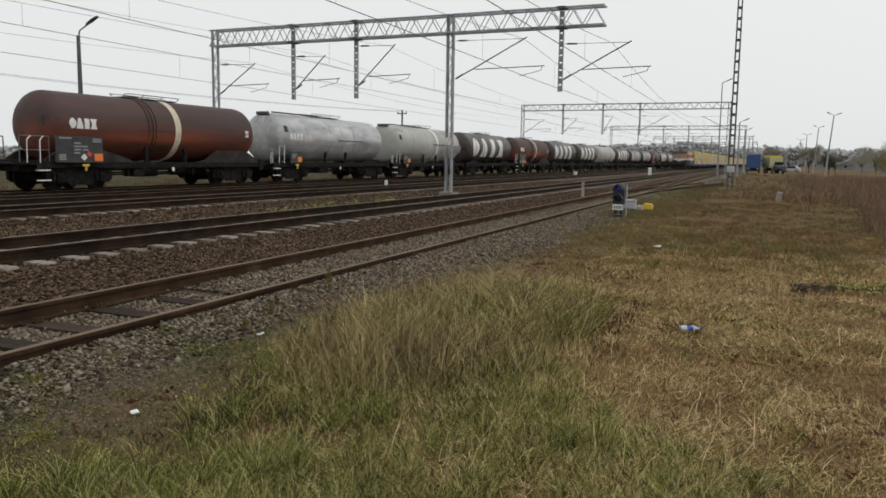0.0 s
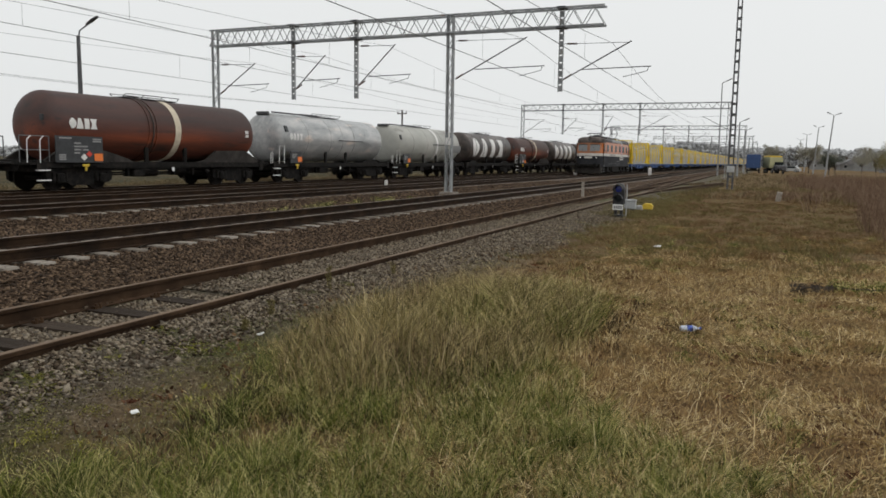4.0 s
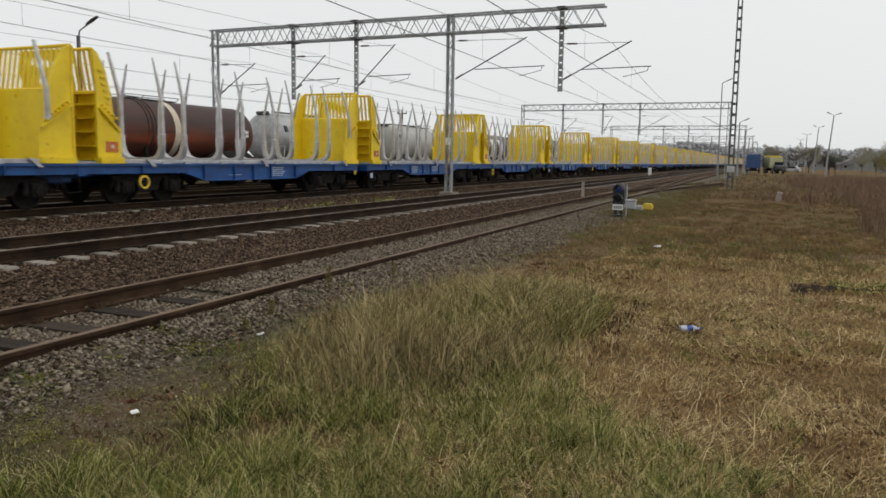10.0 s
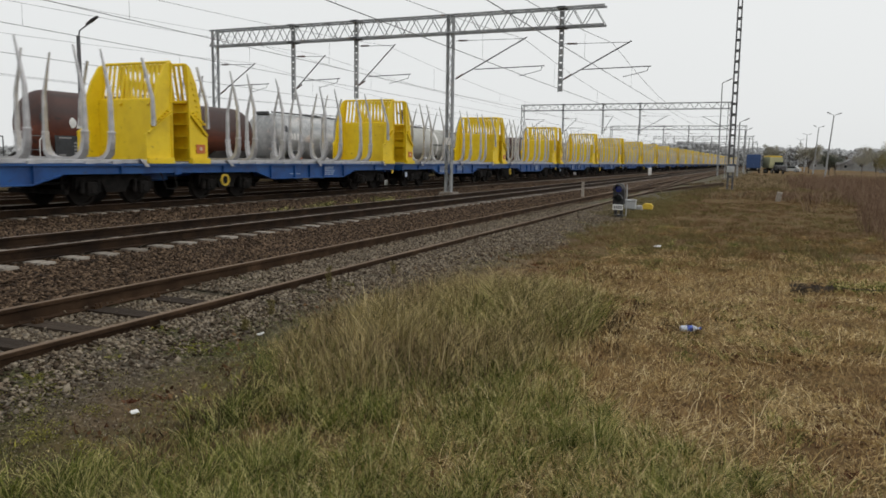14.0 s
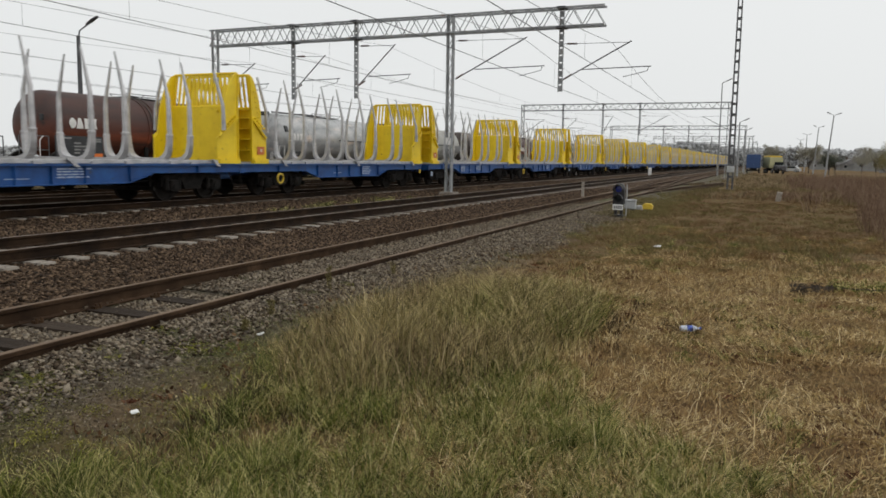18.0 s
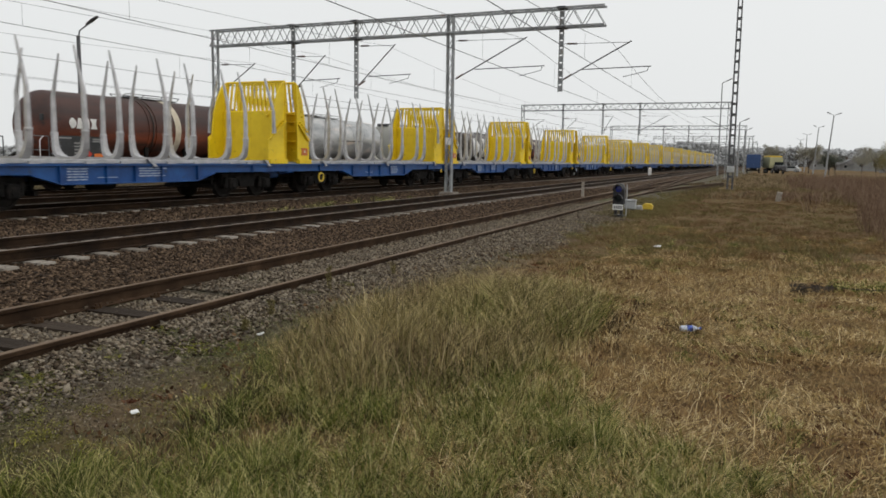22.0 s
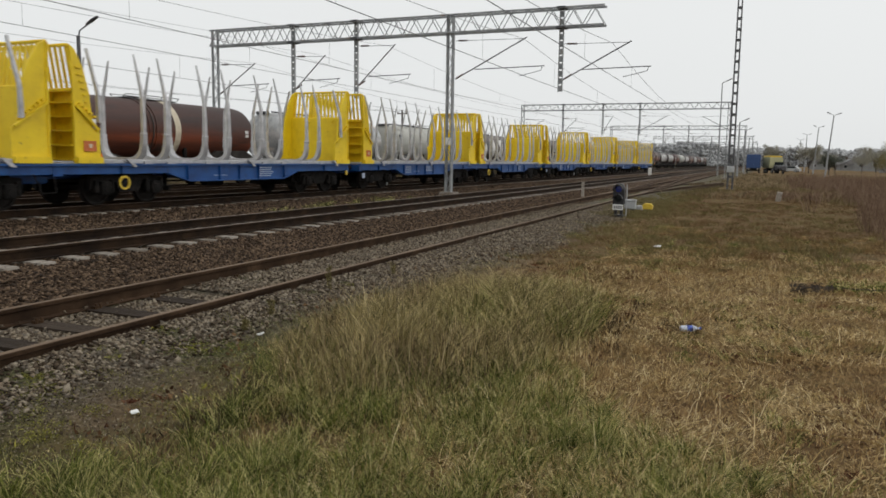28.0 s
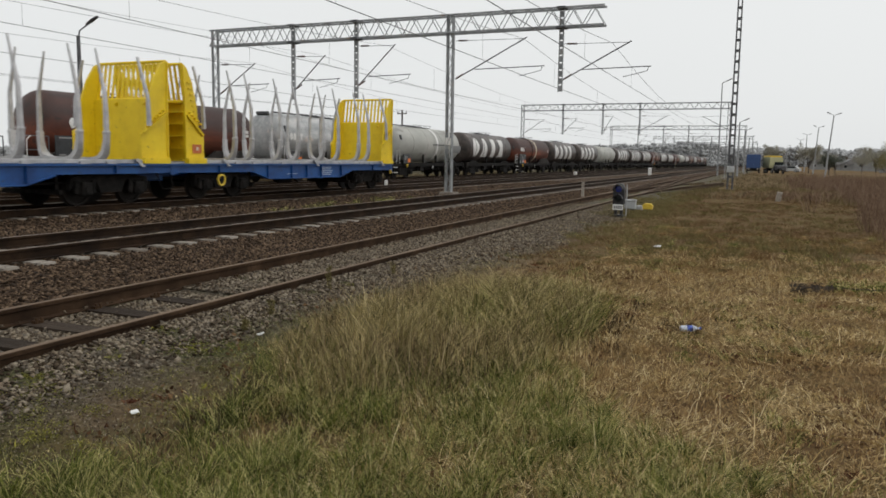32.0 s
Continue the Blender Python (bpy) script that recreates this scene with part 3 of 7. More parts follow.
# ---- loose stones of the ballast ----
def stones(name, count, area, size, material, label, seed):
    rng = np.random.default_rng(seed)
    x0, x1, y0, y1 = area
    base = np.array([(1, 0, 0), (-0.9, 0.1, 0), (0.1, 1, 0.1), (0, -0.95, 0), (0, 0.1, 0.8), (0.1, 0, -0.6)])
    faces = np.array([(0, 2, 4), (2, 1, 4), (1, 3, 4), (3, 0, 4), (2, 0, 5), (1, 2, 5), (3, 1, 5), (0, 3, 5)])
    # denser towards the near end
    x = x0 + (x1 - x0) * rng.random(count) ** 1.6
    y = y0 + (y1 - y0) * rng.random(count)
    edge = (4.62 + 0.1 * np.clip(5.6 - x, 0, 2) - 0.12 * np.clip(x - 7, 0, 4) if size > 0.02 else 3.8) + (PATCH(x, y, 1.3) - 0.5) * 0.9 + 0.012 * x
    keep = (y > edge + (rng.random(count) - 0.5) * 0.7)
    for line in (line_b, line_c, lambda v: TRACK_A):
        c = np.array([line(v) for v in x])
        for off in (-0.753, 0.753):
            keep &= np.abs(y - c - off) > 0.05
    # the ends of the concrete sleepers stay clear
    for line, first in ((line_b, 7.1), (lambda v: TRACK_A, 12.65)):
        c = np.array([line(v) for v in x])
        on = (np.abs(y - c) < 1.27) & (np.abs((x - first + 0.3) % 0.6 - 0.3) < 0.12) & (rng.random(count) < 0.9)
        keep &= ~on
    c = np.array([line_c(v) for v in x])
    keep &= ~((np.abs(y - c) < 1.3) & (np.abs((x - 0.62 + 0.395) % 0.79 - 0.395) < 0.12) & (x < 9.5) & (rng.random(count) < 0.75))
    x, y = x[keep], y[keep]
    n = len(x)
    s = size * (0.5 + 0.62 * rng.random(n) ** 1.5)
    a = rng.random(n) * 2 * np.pi
    v = base[None] * (s[:, None, None] * (0.65 + 0.5 * rng.random((n, 6, 1))))
    v = v * np.stack([1.0 + 0.35 * rng.random(n), 0.7 + 0.4 * rng.random(n), 0.45 + 0.35 * rng.random(n)], -1)[:, None, :] + rng.normal(0, 0.07, (n, 6, 3)) * s[:, None, None]
    tip = rng.normal(0, 0.4, (n, 2))
    v[:, :, 2] += v[:, :, 0] * tip[:, :1] + v[:, :, 1] * tip[:, 1:]
    c, sn = np.cos(a)[:, None], np.sin(a)[:, None]
    vx = v[:, :, 0] * c - v[:, :, 1] * sn + x[:, None]
    vy = v[:, :, 0] * sn + v[:, :, 1] * c + y[:, None]
    vz = v[:, :, 2] + (land(x, y) + s * 0.25)[:, None]
    verts = np.stack([vx, vy, vz], -1).reshape(-1, 3)
    tris = (faces[None] + (np.arange(n) * 6)[:, None, None]).reshape(-1, 3)
    return tagged(new(name, fast_mesh(name, verts, tris, material)), label, "gravel", kind="stuff")


stones("ballast_gravel", 115000, (1.5, 30, 3.9, 7.3), 0.031, BALLAST_GREY, "coarse grey and brown gravel round the siding", 11)
stones("ballast_gravel", 95000, (2.5, 45, 6.9, 13.0), 0.036, BALLAST, "coarse rust-brown ballast along the main track", 12)
stones("ballast_gravel", 30000, (2.6, 20, 4.4, 7.1), 0.033, BALLAST_GREY, "large angular stones lying on the siding gravel", 15)
stones("soil_pebbles", 38000, (1.8, 14, 3.0, 5.4), 0.011, BALLAST_GREY, "small pebbles strewn over the worn soil", 14)
stones("ballast_gravel", 40000, (8, 60, 12.6, 19.5), 0.05, BALLAST, "rust-brown ballast between the main tracks", 13)


# ---- grass ----
def blades(name, x, y, height, lean, width, material, label, seed, category="grass", flat=0.0, aim=None):
    """Tapered, bent blades that stand at the points x, y."""
    rng = np.random.default_rng(seed)
    n = len(x)
    a, b = rng.random(n) * 2 * np.pi, rng.random(n) * 2 * np.pi
    z = land(x, y) - 0.01
    h = height * (0.5 + 0.7 * rng.random(n))
    ln = h * lean * (0.3 + 1.2 * rng.random(n))
    w = width * (0.6 + 0.8 * rng.random(n))
    if flat:
        lying = rng.random(n) < flat
        ln = np.where(lying, h * 0.85, ln)
        h = np.where(lying, 0.01 + 0.045 * rng.random(n), h)
        z = np.where(lying, z + 0.03 * rng.random(n), z)
    if aim is not None:
        a = aim
    dx, dy = np.cos(a), np.sin(a)
    px, py = np.cos(b) * w / 2, np.sin(b) * w / 2
    rows = []
    for t, side, wide in ((0, -1, 1), (0, 1, 1), (0.5, -1, 0.85), (0.5, 1, 0.85), (1, 0, 0)):
        bend = t ** 1.8
        rows.append(np.stack([x + dx * ln * bend + px * side * wide, y + dy * ln * bend + py * side * wide, z + h * (t - 0.12 * bend * lean)], -1))
    verts = np.stack(rows, 1).reshape(-1, 3)
    tris = (np.array([(0, 1, 3), (0, 3, 2), (2, 3, 4)])[None] + (np.arange(n) * 5)[:, None, None]).reshape(-1, 3)
    return tagged(new(name, fast_mesh(name, verts, tris, material)), label, category, kind="stuff")


def spread(count, area, seed, keep):
    rng = np.random.default_rng(seed)
    x0, x1, y0, y1 = area
    x, y = x0 + (x1 - x0) * rng.random(count), y0 + (y1 - y0) * rng.random(count)
    ok = keep(x, y, rng)
    return x[ok], y[ok], rng


def verge(x, y):
    """Where the gravel ends."""
    return 4.25 + (PATCH(x, y, 1.3) - 0.5) * 0.7 - np.clip((6.2 - x) * 0.28, 0, 0.68) + np.clip(3.5 - x, 0, 0.55)


def in_tussock(x, y):
    u, v = (x - 7.3) / 2.8, (y - 2.75 - 0.02 * x) / 1.25
    return u * u + v * v


def tufts(name, x, y, count, radius, height, lean, width, material, label, seed, category="grass"):
    """Clumps at the points x, y whose blades fan outwards; height is given clump by clump."""
    rng = np.random.default_rng(seed)
    k = np.repeat(np.arange(len(x)), np.maximum(4, (count * (0.4 + 1.2 * rng.random(len(x)))).astype(int)))
    a = rng.random(len(k)) * 2 * np.pi
    d = radius * (0.5 + rng.random(len(x)))[k] * rng.random(len(k)) ** 0.7
    bx, by = x[k] + np.cos(a) * d, y[k] + np.sin(a) * d
    tilt = (rng.random(len(x)) * 2 * np.pi)[k]
    aim = np.where(rng.random(len(k)) < 0.6, a + rng.normal(0, 0.5, len(k)), tilt + rng.normal(0, 0.5, len(k)))
    return blades(name, bx, by, np.broadcast_to(height, x.shape)[k], lean, width, material, label, seed + 500, category, aim=aim)


# thicker moss cushions
MOSS_X = [3.7, 3.76, 3.64, 3.66, 3.72, 3.24, 3.3, 3.2, 5.14, 5.2, 5.08, 5.16, 3.43, 4.2]
MOSS_Y = [4.7, 4.76, 4.65, 4.14, 4.2, 4.15, 4.22, 4.1, 4.6, 4.66, 4.56, 4.52, 4.64, 4.5]


def plant_grass():
    # the tall pale stand beside the gravel
    x, y, rng = spread(980, (3.6, 12.5, 0.6, 4.9), 21, lambda x, y, r: (in_tussock(x, y) + (PATCH(x, y, 0.8) - 0.5) * 0.9 < 1.0) & (y < verge(x, y) + 0.1))
    tall = 0.13 + 0.34 * np.clip(1.2 - in_tussock(x, y), 0, 1) * (0.15 + 1.3 * rng.random(len(x)) ** 1.3)
    tufts("tall_grass", x, y, 95, 0.1, tall, 0.8, 0.0038, GRASS_TALL, "tall half-dry tufted grass beside the gravel", 22)
    x, y, rng = spread(17000, (3.6, 12.5, 0.6, 4.9), 121, lambda x, y, r: (in_tussock(x, y) + (PATCH(x, y, 0.8) - 0.5) * 0.9 + (r.random(len(x)) - 0.5) * 0.5 < 0.95) & (y < verge(x, y) + 0.1))
    blades("tall_grass", x, y, 0.13 + 0.12 * PATCH(x + 9, y, 0.45), 0.7, 0.0042, GRASS_GREEN, "low green growth under the tall grass", 122)
    # long arching blades that stand out of it
    x, y, rng = spread(230, (4.6, 10.5, 0.8, 4.6), 143, lambda x, y, r: (in_tussock(x, y) < 1.0) & (y < verge(x, y)))
    tufts("tall_grass", x, y, 9, 0.12, 0.3 + 0.22 * rng.random(len(x)), 1.0, 0.006, GRASS_TALL, "long arching pale blades in the tall grass", 144)
    # seed stalks above it
    x, y, rng = spread(1500, (4.0, 12.0, 0.8, 4.6), 141, lambda x, y, r: (in_tussock(x, y) < 1.0) & (y < verge(x, y) + 0.1))
    blades("seed_stalks", x, y, 0.4 + 0.2 * rng.random(len(x)), 0.35, 0.0034, GRASS_DRY, "thin dry seed stalks", 142)

    # fine russet stalks that stand upright in the back of the stand
    x, y, rng = spread(11000, (4.2, 9.5, 1.8, 4.7), 145, lambda x, y, r: (in_tussock(x, y) < 1.05) & (y < verge(x, y) + 0.15) & (PATCH(x + 12, y + 5, 0.9) + 0.4 * r.random(len(x)) + 0.25 * (y - 3.0) > 0.62))
    blades("russet_stalks", x, y, 0.12 + 0.34 * PATCH(x + 2, y + 8, 0.55) + 0.16 * rng.random(len(x)) ** 2, 0.4, 0.0031, STALK_RUSSET, "fine upright russet stalks in the tall grass", 146)
    # the bright clump at the far end of it, its blades arching over
    x, y, rng = spread(230, (6.6, 9.6, 1.4, 3.6), 147, lambda x, y, r: ((x - 8.0) / 1.2) ** 2 + ((y - 2.4) / 0.8) ** 2 < 1)
    tufts("tall_grass", x, y, 16, 0.12, 0.34 + 0.26 * rng.random(len(x)), 1.0, 0.0058, GRASS_TALL, "bright arching clump of long pale grass", 148)
    x, y, rng = spread(150, (6.6, 9.6, 1.4, 3.6), 151, lambda x, y, r: ((x - 7.9) / 1.2) ** 2 + ((y - 2.35) / 0.8) ** 2 < 1)
    tufts("tall_grass", x, y, 26, 0.1, 0.26 + 0.26 * rng.random(len(x)), 0.9, 0.0052, GRASS_GREEN, "fresh green blades in the arching clump", 152)
    # near-black blades that paint shade into the hollows between the tufts
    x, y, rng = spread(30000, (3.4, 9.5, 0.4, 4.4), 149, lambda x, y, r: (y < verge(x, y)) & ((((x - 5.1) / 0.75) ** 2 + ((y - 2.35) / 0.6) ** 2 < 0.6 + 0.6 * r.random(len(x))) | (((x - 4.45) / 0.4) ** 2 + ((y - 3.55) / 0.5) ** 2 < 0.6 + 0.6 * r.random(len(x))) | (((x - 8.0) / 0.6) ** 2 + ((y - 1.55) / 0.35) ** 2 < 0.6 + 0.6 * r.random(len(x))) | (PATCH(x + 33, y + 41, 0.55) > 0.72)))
    blades("dark_thatch", x, y, 0.05 + 0.1 * rng.random(len(x)), 0.9, 0.008, GAP_SHADE_AND_SCRAPS, "dark blades painting shade into the hollows of the grass", 150, flat=0.45)

    def greener(x, y, r):
        return (y < verge(x, y) - 0.2 + 0.5 * (r.random(len(x)) - 0.5)) & (y - np.clip(0.1 + 0.85 * (x - 4.1), -0.3, 1.5) + (PATCH(x + 5, y, 0.9) - 0.5) * 1.5 + (r.random(len(x)) - 0.5) * 0.9 > 0.0)

    # green sward in front, in clumps of its own
    x, y, rng = spread(3000, (2.2, 6.8, -0.6, 4.1), 23, greener)
    tufts("green_grass", x, y, 52, 0.07, 0.05 + 0.2 * rng.random(len(x)) ** 2.2, 1.0, 0.0031, GRASS_GREEN, "green tufted grass with dry stalks between", 24)
    x, y, rng = spread(60000, (2.2, 6.8, -0.6, 4.1), 223, lambda x, y, r: greener(x, y, r) & (PATCH(x, y, 0.4) > 0.3))
    blades("green_grass", x, y, 0.04 + 0.06 * PATCH(x + 3, y + 7, 0.5), 1.0, 0.0033, GRASS_GREEN, "short green grass", 224)
    # straw among the green
    x, y, rng = spread(32000, (2.2, 7.0, -1.0, 4.0), 123, lambda x, y, r: (y < verge(x, y) - 0.4) & (y > np.clip(0.1 + 0.85 * (x - 4.1), -0.3, 1.5) - 0.5 * r.random(len(x))) & (PATCH(x + 2, y, 0.5) + 0.5 * r.random(len(x)) > 0.58))
    blades("dry_stalks", x, y, 0.08 + 0.14 * PATCH(x + 13, y + 7, 0.6), 0.9, 0.0029, GRASS_DRY, "dry bent stalks among the green grass", 124, flat=0.5)
    # low cover and leaf litter on the worn soil
    x, y, rng = spread(44000, (2.2, 9.5, 2.6, 5.2), 301, lambda x, y, r: (y < verge(x, y) + 0.7 - 0.6 * r.random(len(x))) & (y > verge(x, y) - 0.9) & (PATCH(x + 6, y, 0.35) + 0.5 * r.random(len(x)) > 0.62))
    blades("ground_cover", x, y, 0.015 + 0.035 * PATCH(x + 1, y, 0.5), 1.2, 0.0036, GRASS_COVER, "thin grey-green ground cover on the soil", 302, "weeds", flat=0.7)
    x, y, rng = spread(14000, (2.2, 14, -1.5, 5.0), 303, lambda x, y, r: (PATCH(x + 70, y, 0.5) > 0.62) & (y < verge(x, y) + 0.6))
    blades("leaf_litter", x, y, 0.03, 1.6, 0.03, LITTER_LEAF, "small brown leaf litter among the grass", 304, "leaves", flat=0.7)
    x, y, rng = spread(70, (3.6, 13, -2.5, 3.6), 305, lambda x, y, r: x > 0)
    x, y = np.append(x, [3.95, 5.4, 5.2, 6.85, 6.43, 4.97, 8.0, 4.1]), np.append(y, [4.1, 1.29, 1.9, 0.85, 0.7, 0.45, 1.9, 3.95])
    rng = np.random.default_rng(307)
    tufts("dead_dock", x, y, 60, 0.07, 0.025 + 0.03 * rng.random(len(x)), 0.9, 0.015, RUSSET, "russet withered dock leaves in the grass", 306, "leaves")
    x, y, rng = spread(150, (2.4, 9.0, 3.4, 5.2), 308, lambda x, y, r: y > verge(x, y) + 0.1)
    x, y = np.append(x, [5.0, 5.05, 4.95, 3.8, 3.3, 3.85] + MOSS_X), np.append(y, [4.75, 4.68, 4.82, 4.95, 4.4, 4.5] + MOSS_Y)
    tufts("moss", x, y, 240, 0.13, np.full(len(x), 0.022), 1.0, 0.007, MOSS, "yellow-green moss cushions on the worn soil", 309, "moss")
    x, y, rng = spread(7000, (2.2, 10, 3.0, 5.3), 351, lambda x, y, r: (y > verge(x, y) - 0.5) & (PATCH(x + 28, y + 9, 0.3) + 0.4 * r.random(len(x)) > 0.5))
    blades("soil_debris", x, y, 0.02 + 0.05 * rng.random(len(x)), 1.2, 0.004, GAP_SHADE_AND_SCRAPS, "short brown straw and twig scraps on the soil", 352, "litter", flat=0.85)
    # sparse weeds on the worn soil
    x, y, rng = spread(420, (2.2, 9, 3.0, 5.1), 25, lambda x, y, r: (PATCH(x, y, 0.6) > 0.6) & (y < verge(x, y) + 0.3))
    tufts("weeds", x, y, 30, 0.1, 0.02 + 0.04 * rng.random(len(x)), 1.2, 0.009, MOSS, "small moss-green weeds on the worn soil", 26, "weeds")
    x, y, rng = spread(26000, (2.2, 30, 3.2, 5.4), 225, lambda x, y, r: (PATCH(x, y, 0.6) > 0.6) & (r.random(len(x)) < 0.5) & (y < verge(x, y) + 0.5 + 0.014 * x))
    blades("weeds", x, y, 0.05, 0.8, 0.009, GRASS_TALL, "thin dry weeds at the gravel's edge", 226, "weeds")
    # mown straw, raked into swathes
    x, y, rng = spread(400000, (3.3, 16, -4.0, 2.8), 27, lambda x, y, r: (y < 1.9 + 0.12 * x + (PATCH(x, y, 1.0) - 0.5)) & (r.random(len(x)) < np.clip(1.35 - x / 16, 0.25, 1)) & (PATCH(x + 8, y + 2, 0.55) + 0.5 * r.random(len(x)) > 0.3))
    comb = PATCH(x + 17, y + 11, 1.2) * 9.0 + PATCH(x, y + 50, 0.3) * 2.0 + rng.normal(0, 0.6, len(x))
    comb = np.where(rng.random(len(x)) < 0.6, rng.random(len(x)) * 6.28, comb)
    pick = (rng.random(len(x)) < 0.6) & (PATCH(x + 8, y + 2, 0.55) + 0.4 * rng.random(len(x)) > 0.55)
    blades("mown_grass", x[pick], y[pick], (0.08 + 0.24 * rng.random(int(pick.sum())) ** 2) * np.clip(1.35 - x[pick] / 14, 0.4, 1), 0.9, 0.0026 + 0.00022 * x[pick], GRASS_DRY, "mown straw-coloured grass lying in swathes", 28, flat=0.93, aim=comb[pick])
    blades("mown_grass", x[~pick], y[~pick], 0.03 + 0.07 * PATCH(x[~pick] + 3, y[~pick], 0.6), 1.0, 0.0036, GRASS_BROWN, "short brown thatch under the straw", 29, flat=0.78)
    # tufts within the straw
    x, y, rng = spread(2600, (4, 22, -6, 3.0), 29, lambda x, y, r: (PATCH(x + 40, y + 3, 1.1) > 0.5) & (y > -0.33 * x))
    tufts("grass_tuft", x, y, 40, 0.09, 0.04 + 0.09 * rng.random(len(x)) ** 2, 0.9, 0.0048, GRASS_GREEN, "low green tufts among the straw", 30)
    x, y, rng = spread(2200, (4, 22, -6, 3.2), 129, lambda x, y, r: (PATCH(x + 20, y + 33, 1.4) > 0.45) & (y > -0.33 * x))
    tufts("grass_tuft", x, y, 38, 0.1, 0.05 + 0.1 * rng.random(len(x)) ** 2, 0.9, 0.0045, GRASS_BROWN, "low brown tufts among the straw", 130)
    # the brown meadow beyond
    x, y, rng = spread(3400, (11, 46, -14, 5.0), 31, lambda x, y, r: (y < verge(x, y) - 0.3 + 0.012 * x) & (PATCH(x + 4, y + 4, 1.3) > 0.4) & (y > -0.33 * x))
    tufts("meadow_grass", x, y, 26, 0.17, 0.04 + 0.15 * (PATCH(x, y, 2.2) * rng.random(len(x))) ** 1.2, 0.8, 0.01, GRASS_MEADOW, "brown withered meadow tufts", 32)
    x, y, rng = spread(60000, (11, 46, -14, 5.0), 231, lambda x, y, r: (y < verge(x, y) + 0.2 + 0.012 * x) & (r.random(len(x)) < np.clip(1.5 - x / 38, 0.3, 1)) & (y > -0.33 * x) & (PATCH(x, y, 1.0) > 0.42) & (PATCH(x + 70, y + 13, 3.4) + 0.3 * r.random(len(x)) > 0.42))
    blades("meadow_grass", x, y, 0.04 + 0.09 * PATCH(x, y, 1.6) ** 2, 0.9, 0.009, GRASS_MEADOW, "short withered meadow grass", 232, flat=0.65)
    x, y, rng = spread(2600, (11, 40, -13, 4.6), 233, lambda x, y, r: (PATCH(x + 60, y, 3.0) > 0.55) & (y < verge(x, y)) & (y > -0.33 * x))
    tufts("meadow_grass", x, y, 24, 0.14, 0.04 + 0.08 * rng.random(len(x)), 0.9, 0.009, GRASS_OLIVE, "olive tufts in the brown meadow", 234)
    x, y, rng = spread(5200, (40, 150, -40, 5.2), 33, lambda x, y, r: (y > -0.33 * x) & (r.random(len(x)) < np.clip(1.4 - x / 120, 0.2, 1)))
    tufts("meadow_grass", x, y, 16, 0.5, 0.12 + 0.45 * PATCH(x, y, 4.0) * rng.random(len(x)), 0.6, 0.03, GRASS_DULL, "tall withered grass towards the road", 34)
    # withered weeds along the road, thinning out towards the yard
    x, y, rng = spread(6000, (28, 105, -26, 2), 331, lambda x, y, r: (y < -0.022 * x - 1.2 + 6.0 * (PATCH(x + 3, y + 17, 5.0) - 0.5) + 3.0 * (r.random(len(x)) - 0.5)) & (y > -0.3 * x) & (r.random(len(x)) < np.clip((x - 26) / 34, 0.05, 1)) & (PATCH(x + 9, y, 3.0) + 0.5 * r.random(len(x)) > 0.6))
    tufts("tall_weeds", x, y, 18, 0.35, 0.35 + 1.0 * PATCH(x, y, 3.5) * rng.random(len(x)), 0.45, 0.02, TWIG, "tall withered brown weeds towards the road", 332, "weeds")
    x, y, rng = spread(900, (16, 44, -8, 4.2), 333, lambda x, y, r: (PATCH(x + 44, y + 21, 2.4) > 0.58) & (y > -0.3 * x))
    tufts("meadow_grass", x, y, 26, 0.16, 0.05 + 0.08 * rng.random(len(x)), 0.9, 0.009, GRASS_OLIVE, "olive patches in the withered meadow", 334)
    # soft long grass in loose islands
    x, y, rng = spread(3000, (13, 60, -6, 4.6), 335, lambda x, y, r: (y < verge(x, y) - 0.2 + 0.008 * x) & (y > -0.1 * x) & (PATCH(x + 15, y + 63, 4.5) + 0.35 * (r.random(len(x)) - 0.5) > 0.55))
    tufts("meadow_grass", x, y, 34, 0.2, 0.08 + 0.26 * PATCH(x + 21, y, 2.6) * rng.random(len(x)), 0.75, 0.009, GRASS_OLIVE, "soft olive long grass in loose islands", 336)
    x, y, rng = spread(2600, (15, 70, -7, 4.4), 337, lambda x, y, r: (y < verge(x, y) - 0.2 + 0.008 * x) & (y > -0.12 * x) & (PATCH(x + 51, y + 13, 5.0) + 0.35 * (r.random(len(x)) - 0.5) > 0.6))
    tufts("meadow_grass", x, y, 30, 0.2, 0.07 + 0.22 * PATCH(x + 61, y, 2.6) * rng.random(len(x)), 0.75, 0.009, GRASS_MEADOW, "russet withered growth in loose islands", 338)
    # grass that creeps up to the diverging rails
    x, y, rng = spread(2600, (24, 66, 3.4, 6.2), 339, lambda x, y, r: y < np.array([line_branch(v) for v in x]) - 1.0 - 0.5 * r.random(len(x)))
    tufts("meadow_grass", x, y, 22, 0.2, 0.05 + 0.16 * PATCH(x + 5, y, 2.0) * rng.random(len(x)), 0.8, 0.009, GRASS_OLIVE, "olive grass creeping up to the diverging rails", 340)
    # the trodden grass behind and beside the viewpoint
    x, y, rng = spread(42000, (-7, 3.7, -8, 4.2), 341, lambda x, y, r: ((x < 2.3) | (y < -0.5)) & (y < 3.9) & (PATCH(x + 8, y + 2, 0.6) + 0.5 * r.random(len(x)) > 0.45))
    blades("mown_grass", x, y, 0.06 + 0.1 * rng.random(len(x)), 0.9, 0.007, GRASS_BROWN, "short trodden brown grass", 342, flat=0.6)
    x, y, rng = spread(900, (-7, 2.6, -3, 4.0), 343, lambda x, y, r: PATCH(x + 3, y, 1.2) > 0.5)
